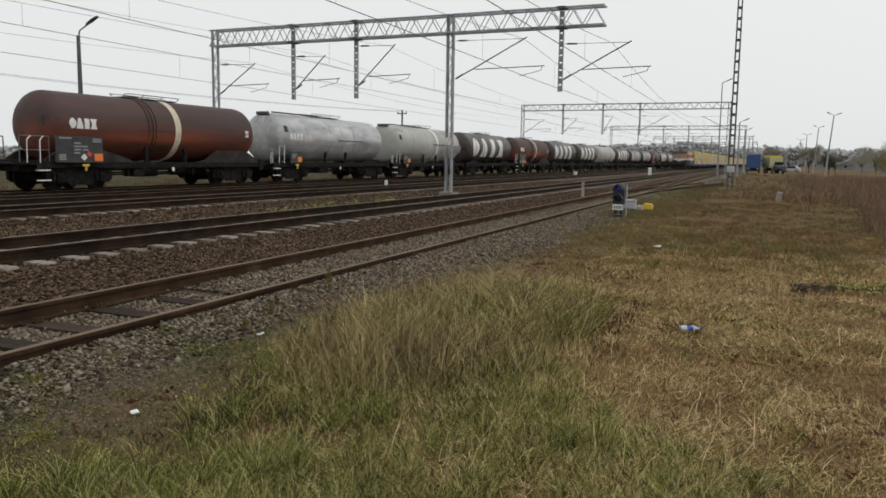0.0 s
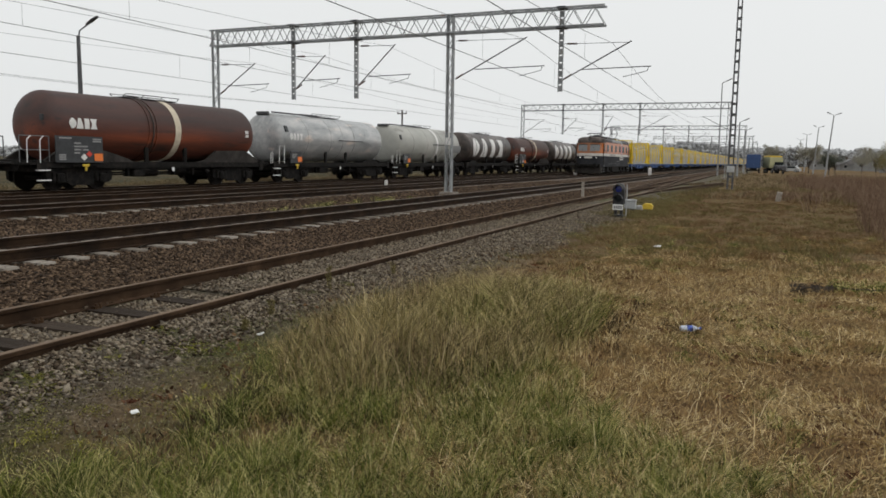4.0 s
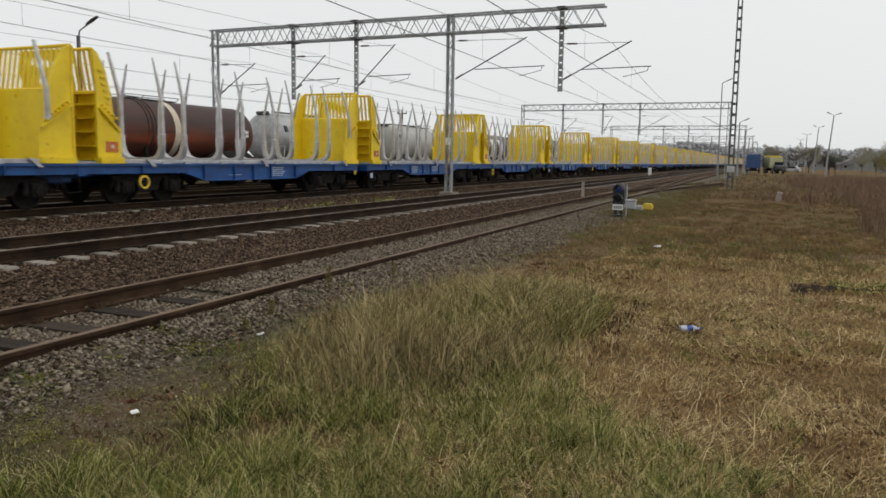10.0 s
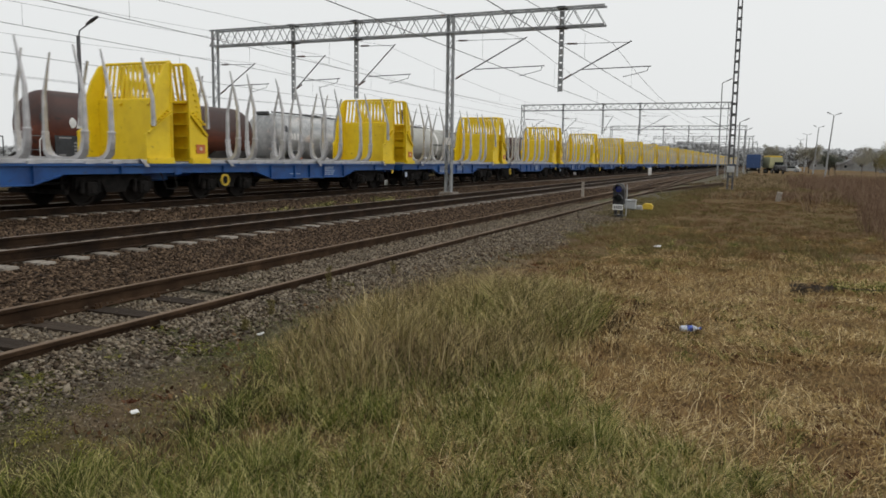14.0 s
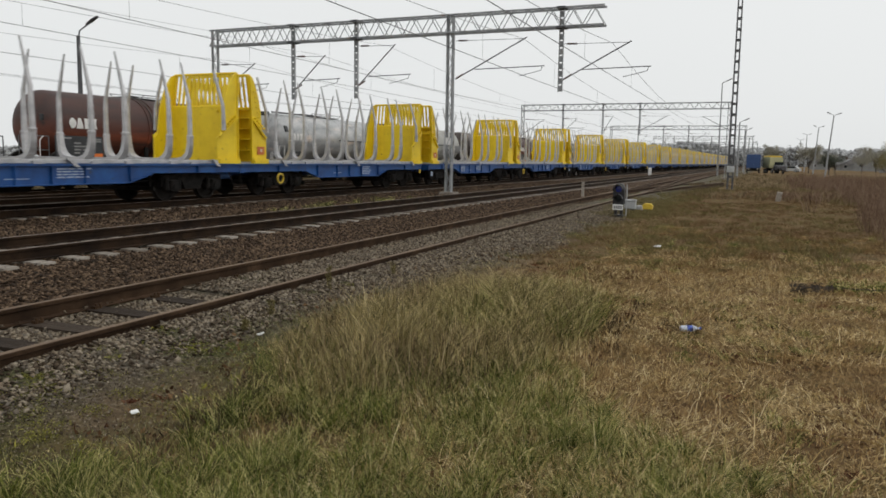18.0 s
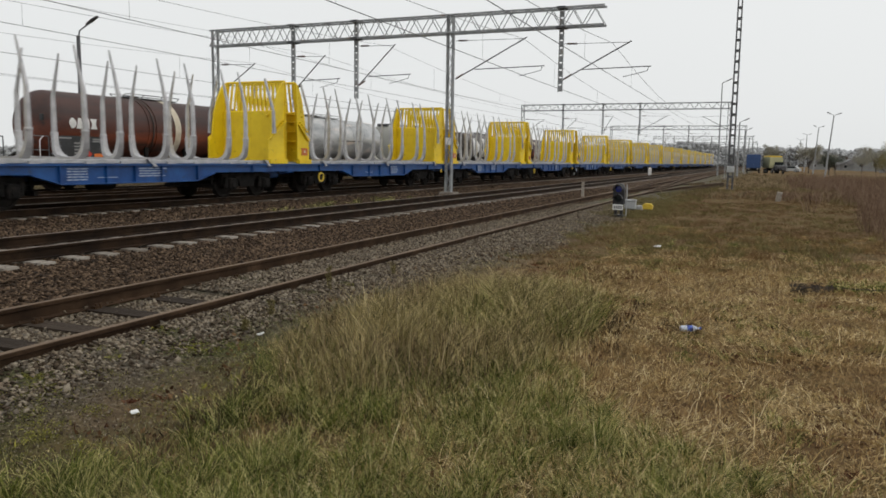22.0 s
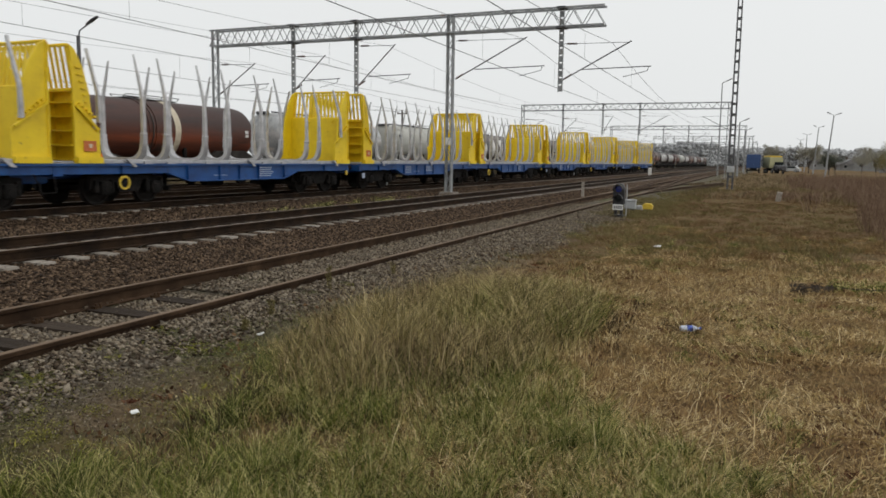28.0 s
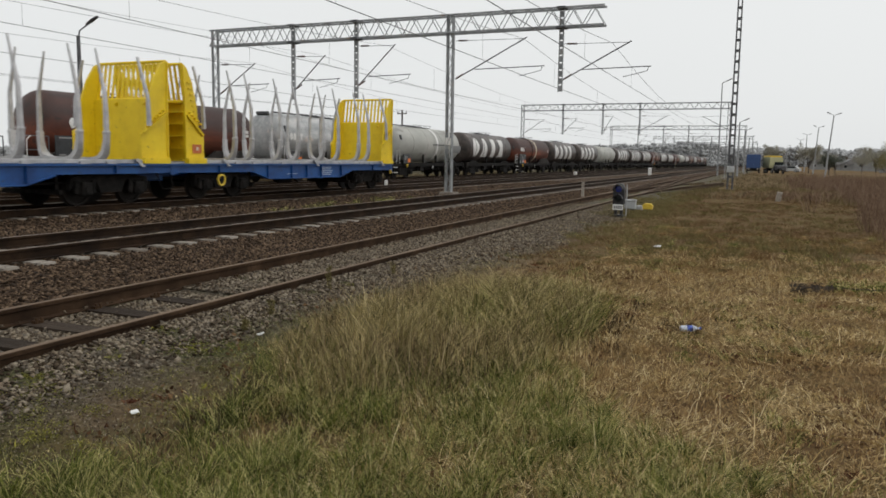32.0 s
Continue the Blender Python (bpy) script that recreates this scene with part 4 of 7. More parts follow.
    tufts("grass_tuft", x, y, 34, 0.08, 0.06 + 0.12 * rng.random(len(x)), 0.9, 0.006, GRASS_GREEN, "green tufts in the trodden grass", 344)
    # far side of the yard
    x, y, rng = spread(45000, (14, 120, 27.2, 40), 35, lambda x, y, r: r.random(len(x)) < np.clip(1.4 - x / 90, 0.2, 1))
    blades("meadow_grass", x, y, 0.12 + 0.4 * PATCH(x, y, 2.0), 0.5, 0.03, GRASS_DULL, "rough brown grass behind the tank wagons", 36)
    x, y, rng = spread(1100, (13, 90, 27.6, 31), 361, lambda x, y, r: PATCH(x, y, 2.5) + 0.5 * r.random(len(x)) > 0.5)
    tufts("tall_weeds", x, y, 22, 0.35, 0.35 + 0.6 * rng.random(len(x)) * PATCH(x + 5, y, 3.0), 0.5, 0.02, GRASS_DULL, "tangled brown weeds along the far side of the yard", 362, "weeds")
    # weeds between the main tracks
    x, y, rng = spread(60, (19, 29, 12.9, 14.6), 37, lambda x, y, r: x > 0)
    tufts("weeds", x, y, 26, 0.14, 0.1 + 0.16 * rng.random(len(x)), 0.8, 0.012, GRASS_GREEN, "thin green weeds between the tracks", 38, "weeds")


plant_grass()


# ---- overhead line ----
def lattice_mast(t, x, y, z0, z1, wide, material, deep=None):
    """Two channels joined by zigzag bracing, in parts."""
    deep = deep or wide
    for s in (-1, 1):
        bm = bmesh.new()
        prism(bm, [(x - deep / 2, y + s * wide / 2 - 0.032), (x + deep / 2, y + s * wide / 2 - 0.032), (x + deep / 2, y + s * wide / 2 + 0.032), (x - deep / 2, y + s * wide / 2 + 0.032)], "z", z0, z1)
        part("channel", bm, material, t)
    n = int((z1 - z0) / 0.55)
    bm = bmesh.new()
    for k in range(n):
        a, b = z0 + (z1 - z0) * k / n, z0 + (z1 - z0) * (k + 1) / n
        s = 1 if k % 2 else -1
        for e in (-deep / 2, deep / 2):
            rod(bm, (x + e, y - s * wide / 2, a), (x + e, y + s * wide / 2, b), 0.022, 4)
    part("bracing", bm, material, t)


def cantilever(t, x, y, reach, top, low, material):
    """A tube arm on a support at y that carries the wires at y - reach."""
    arm = part("cantilever_tube", rods([((x, y - 0.12, low), (x, y - reach - 0.15, top))], 0.028), DARK_STEEL, t)
    part("tie_rod", rods([((x, y - 0.12, top), (x, y - reach, top - 0.05))], 0.014, 4), DARK_STEEL, arm)
    reg = low + 0.42
    part("registration_tube", rods([((x, y - 0.12 - reach * 0.28, reg), (x, y - reach - 1.0, reg + 0.05))], 0.022, 5), DARK_STEEL, arm)
    part("steady_arm", pipe([(x, y - reach - 0.9, reg + 0.02), (x, y - reach - 0.85, reg - 0.14), (x, y - reach - 0.5, reg - 0.22), (x, y - reach + 0.15, reg - 0.36)], 0.014, 5), DARK_STEEL, arm)
    for p, q in (((x, y - 0.15, low + 0.02), (x, y - 0.5, low + 0.22)), ((x, y - 0.25, top), (x, y - 0.7, top - 0.01))):
        p, q = Vector(p), Vector(q)
        far = (q - p).length
        bm = turned(bmesh.new(), [(0, 0.03)] + [(far * (k + 0.5) / 8, 0.05 if k % 2 else 0.03) for k in range(8)] + [(far, 0.03)], (0, 0, 0), "z", 8)
        bmesh.ops.transform(bm, matrix=Matrix.Translation(p) @ (q - p).to_track_quat("Z", "Y").to_matrix().to_4x4(), verts=bm.verts)
        part("insulator", bm, INSULATOR, arm, "brown ribbed insulator")


def gantry(x, left, posts, right, hangers, arms, z_top, z_low, label):
    t = thing("catenary_gantry", pose(0, 0, 0), label, "gantry", "gantries over the tracks")
    for y in posts:
        lattice_mast(t, x, y, -0.3, z_top + 0.06, 0.36 if y > 20 else 0.27, MAST_STEEL, 0.13 if y > 20 else 0.24)
        part("footing", boxes((x - 0.35, x + 0.35, y - 0.4, y + 0.4, -0.6, -0.16), bevel=0.03), CONCRETE, t)
    for dx in (-0.25, 0.25):
        for z in (z_low, z_top):
            part("chord", boxes((x + dx - 0.035, x + dx + 0.035, right, left, z - 0.04, z + 0.04)), MAST_STEEL, t)
    n = int(round((left - right) / 0.95))
    bay = (left - right) / n
    bm = bmesh.new()
    for dx in (-0.25, 0.25):
        rod(bm, (dx, 0, z_low), (dx, bay / 2, z_top), 0.022, 4)
        rod(bm, (dx, bay / 2, z_top), (dx, bay, z_low), 0.022, 4)
    rod(bm, (-0.25, 0, z_low), (0.25, bay, z_low), 0.016, 4)
    rod(bm, (-0.25, bay / 2, z_top), (0.25, bay / 2, z_top), 0.016, 4)
    me = part("brace", bm, MAST_STEEL, t, at=pose(x, right, 0)).data
    for k in range(1, n):
        part("brace", me, None, t, at=pose(x, right + bay * k, 0))
    for y, lo in hangers:
        bm = boxes((x - 0.05, x + 0.05, y - 0.1, y - 0.07, lo, z_top + 0.12), (x - 0.05, x + 0.05, y + 0.07, y + 0.1, lo, z_top + 0.12))
        for k in range(int((z_low - lo) / 0.32) + 3):
            box(bm, x - 0.03, x + 0.03, y - 0.07, y + 0.07, lo + 0.02 + 0.32 * k, lo + 0.27 + 0.32 * k)
        hg = part("drop_post", bm, MAST_STEEL, t)
        part("bracket", boxes((x - 0.3, x + 0.3, y - 0.2, y + 0.2, z_low - 0.06, z_low + 0.02)), DARK_STEEL, hg)
        part("bracket", boxes((x - 0.3, x + 0.3, y - 0.2, y + 0.2, z_top - 0.02, z_top + 0.06)), DARK_STEEL, hg)
    for y, reach, top, low in arms:
        cantilever(t, x, y, reach, top, low, DARK_STEEL)
    return t


GANTRY_1, GANTRY_2 = 33.5, 88.9
g1 = gantry(GANTRY_1, 28.05, [27.9, 14.15], 6.95, [(22.9, 4.32), (19.2, 4.31), (8.85, 4.43)],
            [(27.75, 2.3, 6.25, 4.7), (22.9, 1.75, 6.5, 4.85), (19.2, 2.0, 6.86, 4.95), (14.0, 3.4, 6.87, 5.12), (8.85, 2.9, 6.5, 4.95)], 8.02, 7.22, "grey lattice gantry with drop posts and wire arms")
part("number_plate", boxes((GANTRY_1 - 0.13, GANTRY_1 - 0.115, 14.15 - 0.13, 14.15 + 0.13, 2.05, 2.4)), WHITE_MARK, g1, "white enamel mast plate")
gantry(GANTRY_2, 28.05, [27.95, 4.6], 4.5, [(23.0, 4.5), (18.3, 4.5), (14.1, 4.55)],
       [(27.8, 2.4, 6.3, 4.7), (23.0, 1.6, 6.4, 4.8), (18.3, 1.0, 6.6, 4.9), (14.1, 2.9, 6.6, 4.95), (4.6, -2.9, 6.5, 4.95)], 7.98, 7.3, "grey lattice gantry spanning all the tracks")
for gx in (144.0, 200.0, 258.0, 318.0):
    gantry(gx, 28.05, [27.95, 4.6], 4.5, [(23.0, 4.5), (18.5, 4.5), (14.1, 4.55)], [(23.0, 1.6, 6.4, 4.8), (18.5, 1.2, 6.6, 4.9), (14.1, 2.9, 6.6, 4.95)], 7.98, 7.3, "distant grey lattice gantry spanning the tracks")


def overhead_wires(y0, slope, top, contact, label, swing=0.0, sag=1.05):
    """A messenger wire that sags from gantry to gantry, the contact wire under it and the droppers between."""
    t = thing("overhead_line", pose(0, 0, 0), label, "overhead line", "wires over the tracks")
    stops = [-22.0, GANTRY_1, GANTRY_2, 144.0, 200.0, 258.0, 318.0]
    pts, drops = [], []
    near = lambda x: swing * max(0.0, min(1.0, (33.5 - x) / 55.5))
    for a, b in zip(stops, stops[1:]):
        for k in range(10):
            u = k / 10
            x = a + (b - a) * u
            pts.append((x, y0 + slope * x + near(x), top - 4 * sag * u * (1 - u)))
            if k in (1, 3, 5, 7, 9) and x < 140:
                drops.append((pts[-1], (x, pts[-1][1], contact)))
    part("messenger_wire", pipe(pts, 0.0095 if y0 < 12 else 0.007, 4), WIRE, t)
    part("contact_wire", pipe([(s, y0 + slope * s + near(s), contact) for s in stops], 0.013 if y0 < 12 else 0.01, 5), WIRE, t)
    for d in drops:
        part("dropper", rods([d], 0.005, 3), WIRE, t)


overhead_wires(10.3, 0.0085, 6.82, 5.2, "thin dark wires over the middle track", -0.65)
overhead_wires(6.05, 0.0165, 6.45, 5.08, "thin dark wires over the siding")
overhead_wires(17.45, 0.0, 6.8, 5.2, "thin dark wires over the train's track", -1.3)
overhead_wires(21.4, 0.0, 6.55, 5.26, "thin dark wires over the empty track", sag=0.72)
overhead_wires(25.35, 0.0, 6.25, 4.93, "thin dark wires over the tank wagons", sag=0.85)
for y, z in ((28.05, 8.02),):
    t = thing("feeder_cable", pose(0, 0, 0), "thin dark feeder cable high beside the yard", "cable", "feeder cables")
    pts = []
    for a, b in zip([-22.0, 33.5, 88.9, 144.0, 200.0], [33.5, 88.9, 144.0, 200.0, 258.0]):
        pts += [(a + (b - a) * k / 8, y, z - 4 * 0.6 * (k / 8) * (1 - k / 8)) for k in range(8)]
    part("cable", pipe(pts, 0.008, 4), WIRE, t)


# ---- tank wagons ----
TANK_Z, TANK_R = 2.44, 1.31


def bogie(parent, x, y_half=1.0, wheels=(-0.9, 0.9), r=0.46, turning=False, heavy=False):
    """A two-axle truck: side frames, bolster, axle boxes, springs and its wheelsets."""
    bm = bmesh.new()
    for s in (-1, 1):
        outline = [(x - 1.35, 0.42), (x - 1.2, 0.62), (x - 0.5, 0.68), (x - 0.35, 0.36), (x + 0.35, 0.36), (x + 0.5, 0.68), (x + 1.2, 0.62), (x + 1.35, 0.42), (x + 1.3, 0.78), (x + 0.4, 0.86), (x - 0.4, 0.86), (x - 1.3, 0.78)]
        if heavy:
            outline = [(x - 1.5, 0.4), (x - 1.3, 0.28), (x - 0.6, 0.3), (x - 0.45, 0.2), (x + 0.45, 0.2), (x + 0.6, 0.3), (x + 1.3, 0.28), (x + 1.5, 0.4), (x + 1.5, 0.74), (x + 0.5, 0.9), (x - 0.5, 0.9), (x - 1.5, 0.74)]
        prism(bm, outline, "y", s * y_half - 0.07, s * y_half + 0.07)
    box(bm, x - 0.3, x + 0.3, -y_half, y_half, 0.5, 0.84)
    frame_ob = part("bogie", bm, BLACK, parent)
    for w in wheels:
        for s in (-1, 1):
            bm = boxes((x + w - 0.16, x + w + 0.16, s * (y_half + 0.14) - 0.09, s * (y_half + 0.14) + 0.09, r - 0.17, r + 0.19), bevel=0.03)
            rod(bm, (x + w, s * (y_half + 0.23), r), (x + w, s * (y_half + 0.26), r), 0.11, 10)
            for d in (-0.26, 0.26):
                rod(bm, (x + w + d, s * (y_half + 0.1), r - 0.1), (x + w + d, s * (y_half + 0.1), r + 0.24), 0.075, 8)
            part("axle_box", bm, BLACK, frame_ob)
        part("wheelset", WHEELSET if r < 0.5 else BIG_WHEELSET, None, parent, at=pose(x + w, 0, r))
    return frame_ob


def wheelset_mesh(r):
    bm = bmesh.new()
    rod(bm, (0, -1.05, 0), (0, 1.05, 0), 0.08, 8)
    for s in (-1, 1):
        prof = [(s * 0.69, 0.0), (s * 0.69, r + 0.028), (s * 0.72, r + 0.028), (s * 0.73, r), (s * 0.82, r - 0.003), (s * 0.82, r - 0.07), (s * 0.765, r - 0.09), (s * 0.77, 0.17), (s * 0.85, 0.14), (s * 0.85, 0.0)]
        turned(bm, prof, (0, 0, 0), "y", 20)
    me = bpy.data.meshes.new("wheelset")
    bmesh.ops.recalc_face_normals(bm, faces=bm.faces)
    bm.to_mesh(me)
    bm.free()
    me.materials.append(WHEEL)
    return me


WHEELSET, BIG_WHEELSET = wheelset_mesh(0.46), wheelset_mesh(0.625)


def buffers(parent, x, outward, z=0.98):
    for s in (-0.87, 0.87):
        bm = bmesh.new()
        turned(bm, [(0, 0.1), (outward * 0.35, 0.1), (outward * 0.35, 0.07), (outward * 0.56, 0.07), (outward * 0.57, 0.2), (outward * 0.62, 0.2), (outward * 0.63, 0.0)], (x, s, z), "x", 14)
        part("buffer", bm, BLACK, parent)


def barrel_patch(x0, x1, a0, a1, r=TANK_R, zc=TANK_Z, lift=0.006, steps=6):
    """A painted field on the shell between two angles above the horizontal, on the camera's side."""
    bm = bmesh.new()
    rows = []
    for k in range(steps + 1):
        a = radians(a0 + (a1 - a0) * k / steps)
        rows.append([bm.verts.new((x, -(r + e) * math.cos(a), zc + (r + e) * math.sin(a))) for x, e in ((x0, lift), (x1, lift), (x1, -0.02), (x0, -0.02))])
    for a, b in zip(rows, rows[1:]):
        for i in range(4):
            bm.faces.new((a[i], a[(i + 1) % 4], b[(i + 1) % 4], b[i]))
    bm.faces.new(rows[0])
    bm.faces.new(rows[-1][::-1])
    return bm


def curved_mark(t, outline, x, w, a0, a1, label):
    """A flat painted shape, given in a unit square, laid round the shell as a thin skin."""
    bm = bmesh.new()
    skins = []
    for lift in (0.007, -0.01):
        skins.append([bm.verts.new((x + u * w, -(TANK_R + lift) * math.cos(radians(a0 + (a1 - a0) * v)), TANK_Z + (TANK_R + lift) * math.sin(radians(a0 + (a1 - a0) * v)))) for u, v in outline])
    n = len(outline)
    half = n // 2
    for i in range(half - 1):
        for sk in skins:
            bm.faces.new((sk[i], sk[i + 1], sk[n - 2 - i], sk[n - 1 - i]))
    for i in range(n):
        bm.faces.new((skins[0][i], skins[0][(i + 1) % n], skins[1][(i + 1) % n], skins[1][i]))
    part("logo_shape", bm, WHITE_MARK, t, label)


def logo(t, x, wide, a0, a1, label, spaced=False):
    """Four plain shapes side by side: a round block, two bars and a waisted block."""
    k = 7
    side = [j / k for j in range(k + 1)]
    shapes = []
    shapes.append([(0.5 - 0.5 * max(0.25, math.sin(math.pi * (0.08 + 0.84 * v))), v) for v in side] + [(0.5 + 0.5 * max(0.25, math.sin(math.pi * (0.08 + 0.84 * v))), v) for v in side[::-1]])
    shapes.append([(0.3 * v, v) for v in side] + [(1 - 0.3 * v, v) for v in side[::-1]])
    shapes.append([(0.16, v) for v in side] + [(0.84, v) for v in side[::-1]])
    shapes.append([(0.02 + 0.24 * (1 - abs(2 * v - 1)), v) for v in side] + [(0.98 - 0.24 * (1 - abs(2 * v - 1)), v) for v in side[::-1]])
    pitch = wide / 4
    for j, outline in enumerate(shapes):
        curved_mark(t, outline, x + j * pitch, pitch * (0.7 if spaced else 1.02), a0, a1, label)


def tank_wagon(x, style, label, platform=False, first=False):
    L = 13.75
    t = thing("tank_wagon", pose(x, TRACK_E, 0), label, "tank wagon", "standing tank train")
    paint = {"brown": TANK_BROWN, "grey": TANK_GREY, "band": TANK_LIGHT, "lettered": TANK_DARK, "pale": TANK_LIGHT}[style]
    a, b = (0.55, 12.75) if style == "brown" else (0.6, 12.15)
    bulge = 0.72 if style == "brown" else 0.34
    bm = bmesh.new()
    dome = [(a + bulge * (1 - math.cos(u)), TANK_R * math.sin(u) ** (0.8 if style == "brown" else 0.6)) for u in [math.pi / 2 * k / 7 for k in range(1, 8)]]
    prof = [(a, 0.0)] + dome + [(b - (s - a), r) for s, r in dome[::-1]] + [(b, 0.0)]
    turned(bm, prof, (0, 0, TANK_Z), "x", 40)
    shell = part("tank_barrel", bm, paint, t, smooth=True)
    for wx in ([] if style == "brown" else [3.2, 5.6, 6.9, 8.3] if style != "lettered" else [2.2, 4.2, 6.2, 8.2, 10.2, 11.8]):
        part("shell_seam", turned(bmesh.new(), [(-0.035, TANK_R - 0.01), (-0.035, TANK_R + 0.012), (0.035, TANK_R + 0.012), (0.035, TANK_R - 0.01)], (wx, 0, TANK_Z), "x", 40, True), paint, shell)
    if style == "brown":
        part("end_fitting", boxes((a + 0.06, a + 0.16, -0.78, -0.62, TANK_Z + 0.15, TANK_Z + 0.38), bevel=0.02), PANEL_DARK, t, "small dark bracket on the tank's end")
        part("painted_band", turned(bmesh.new(), [(-0.17, TANK_R - 0.01), (-0.17, TANK_R + 0.018), (0.17, TANK_R + 0.018), (0.17, TANK_R - 0.01)], (6.98, 0, TANK_Z), "x", 40, True), CREAM, shell, "cream painted band")
        logo(t, 1.32, 1.28, -5, 12, "white block mark")
        for wx, w in ((5.3, 0.04), (5.75, 0.06)):
            part("shell_strap", turned(bmesh.new(), [(-w, TANK_R - 0.01), (-w, TANK_R + 0.035), (w, TANK_R + 0.035), (w, TANK_R - 0.01)], (wx, 0, TANK_Z), "x", 40, True), paint, shell, "strap round the shell")
        part("shell_plate", barrel_patch(11.6, 11.85, 2, 8), WHITE_MARK, t, "small white stencil on the shell")
        part("shell_plate", barrel_patch(11.62, 11.85, -6, 0), WHITE_MARK, t, "small white stencil on the shell")
        for u in (5.5,):
            part("vent_pipe", pipe([(u, -0.3, TANK_Z + TANK_R + 0.08)] + [(u, -(TANK_R + 0.05) * math.cos(radians(g)), TANK_Z + (TANK_R + 0.05) * math.sin(radians(g))) for g in (70, 50, 30, 10, -10, -30, -48)], 0.028, 5), TANK_DARK, t)
    elif style == "grey":
        logo(t, 1.35, 1.25, -6, 10, "white block mark")
        part("shell_rail", barrel_patch(6.4, 9.3, -3, -0.5, lift=0.04), DARK_STEEL, t)
    elif style in ("band",):
        part("painted_band", turned(bmesh.new(), [(-0.17, TANK_R - 0.01), (-0.17, TANK_R + 0.018), (0.17, TANK_R + 0.018), (0.17, TANK_R - 0.01)], (7.4, 0, TANK_Z), "x", 40, True), WHITE_MARK, shell, "white painted band")
        part("scrawl", barrel_patch(10.2, 12.2, -24, 2), GREY_MARK, t, "grey spray-painted scrawl")
        part("shell_rail", barrel_patch(6.6, 9.4, 0, 3, lift=0.05), DARK_STEEL, t)
    elif style == "lettered":
        logo(t, 1.4, 8.9, -36, 40, "large white block mark", True)
    if style in ("grey", "band"):
        part("top_rail", boxes((0.9, 5.0, -0.5, -0.44, TANK_Z + TANK_R - 0.02, TANK_Z + TANK_R + 0.06)), DARK_STEEL, t, "dark walkway edge along the crown")
        part("end_hood", boxes((0.66, 0.8 if style == "grey" else 1.0, -0.4, 0.4, TANK_Z + TANK_R - 0.12, TANK_Z + TANK_R + 0.05), bevel=0.03), DARK_STEEL, t, "dark hood at the end of the walkway")
        hatch = part("sign_plate", barrel_patch(0.95, 1.2, 12, 26, lift=0.06), PANEL_DARK, t, "small dark sign plate")
    # walkway over the shell
    wz = TANK_Z + TANK_R + 0.1
    walkway = part("walkway", boxes((4.9, 8.0, -0.3, 0.3, wz - 0.1, wz - 0.06)), DARK_STEEL, t)
    part("manhole", turned(bmesh.new(), [(-0.15, 0.3), (0.02, 0.3), (0.03, 0.33), (0.08, 0.33), (0.1, 0.2), (0.1, 0.0)], (5.6, 0, TANK_Z + TANK_R), "z", 14), DARK_STEEL, t)
    for s in (-0.45, 0.45):
        part("walkway_rail", rods([((4.9, s, wz + 0.06), (8.0, s, wz + 0.06))] + [((u, s * 0.6, wz - 0.08), (u, s, wz + 0.06)) for u in (4.9, 5.9, 7.0, 8.0)], 0.018, 5), DARK_STEEL, walkway)
    # frame, saddles, gear
    frame_ob = part("underframe", boxes((-0.1, L - 0.75, -1.27, -1.05, 0.86, 1.08), (-0.1, L - 0.75, 1.05, 1.27, 0.86, 1.08), (-0.1, 0.2, -1.3, 1.3, 0.72, 1.14), (L - 1.05, L - 0.75, -1.3, 1.3, 0.72, 1.14), (0.2, L - 1.0, -0.4, 0.4, 0.72, 1.08)), BLACK, t)
    for wx, d in ((1.95, 1), (10.95, -1)):
        for s in (-1, 1):
            if style == "brown" and d < 0:
                # the tall trapezoid saddle with a sloping outer wing
                part("saddle", prism(bmesh.new(), [(8.2, 1.06), (8.9, 1.2), (9.6, 1.62), (11.7, 1.66), (12.85, 1.14), (12.85, 1.06)], "y", s * 1.12 - 0.08, s * 1.12 + 0.08), DUSTY, frame_ob, "dark brown saddle plate")
                continue
            high = 1.0 if style == "brown" else 0.5
            part("saddle", prism(bmesh.new(), [(wx - d * 1.7 * high, 1.06), (wx - d * 1.1 * high, 1.06 + 0.36 * high), (wx - d * 0.7 * high, 1.06 + 0.5 * high), (wx + d * 1.2 * high, 1.06 + 0.46 * high), (wx + d * 2.4 * high, 1.06 + 0.14 * high), (wx + d * 2.6 * high, 1.06)][::d], "y", s * 1.05 - 0.06, s * 1.05 + 0.06), DUSTY if style == "brown" else BLACK, frame_ob)
        bogie(t, wx, wheels=(-0.97, 0.97), heavy=True)
    for u in (5.3, 7.6):
        for s in (-1.07, 1.07):
            part("support_strut", boxes((u - 0.09, u + 0.09, s - 0.05, s + 0.05, 1.06, 1.72)), BLACK, frame_ob)
    for y, z in ((-0.95, 0.66), (0.6, 0.6), (-0.5, 0.56)):
        part("brake_rod", rods([((3.2, y, z), (9.7, y, z))], 0.035, 6), BLACK, frame_ob)
    for u in (4.3, 6.9, 8.1):
        part("hanger", boxes((u - 0.06, u + 0.06, -1.1, -0.95, 0.52, 0.82)), BLACK, frame_ob)
    part("valve_box", boxes((4.5, 5.1, -1.2, -0.85, 0.5, 0.8), bevel=0.03), BLACK, frame_ob)
    part("white_tag", boxes((6.55, 6.7, -1.29, -1.275, 0.7, 0.86)), WHITE_MARK, frame_ob, "small white square tag")
    buffers(t, 0.0, -1)
    buffers(t, L - 0.95, 1)
    part("brake_cylinder", boxes((5.4, 6.6, -0.5, 0.5, 0.45, 0.8), bevel=0.08), BLACK, frame_ob)
    part("air_reservoir", boxes((7.4, 8.2, -0.7, -0.1, 0.5, 0.78), bevel=0.1), BLACK, frame_ob)
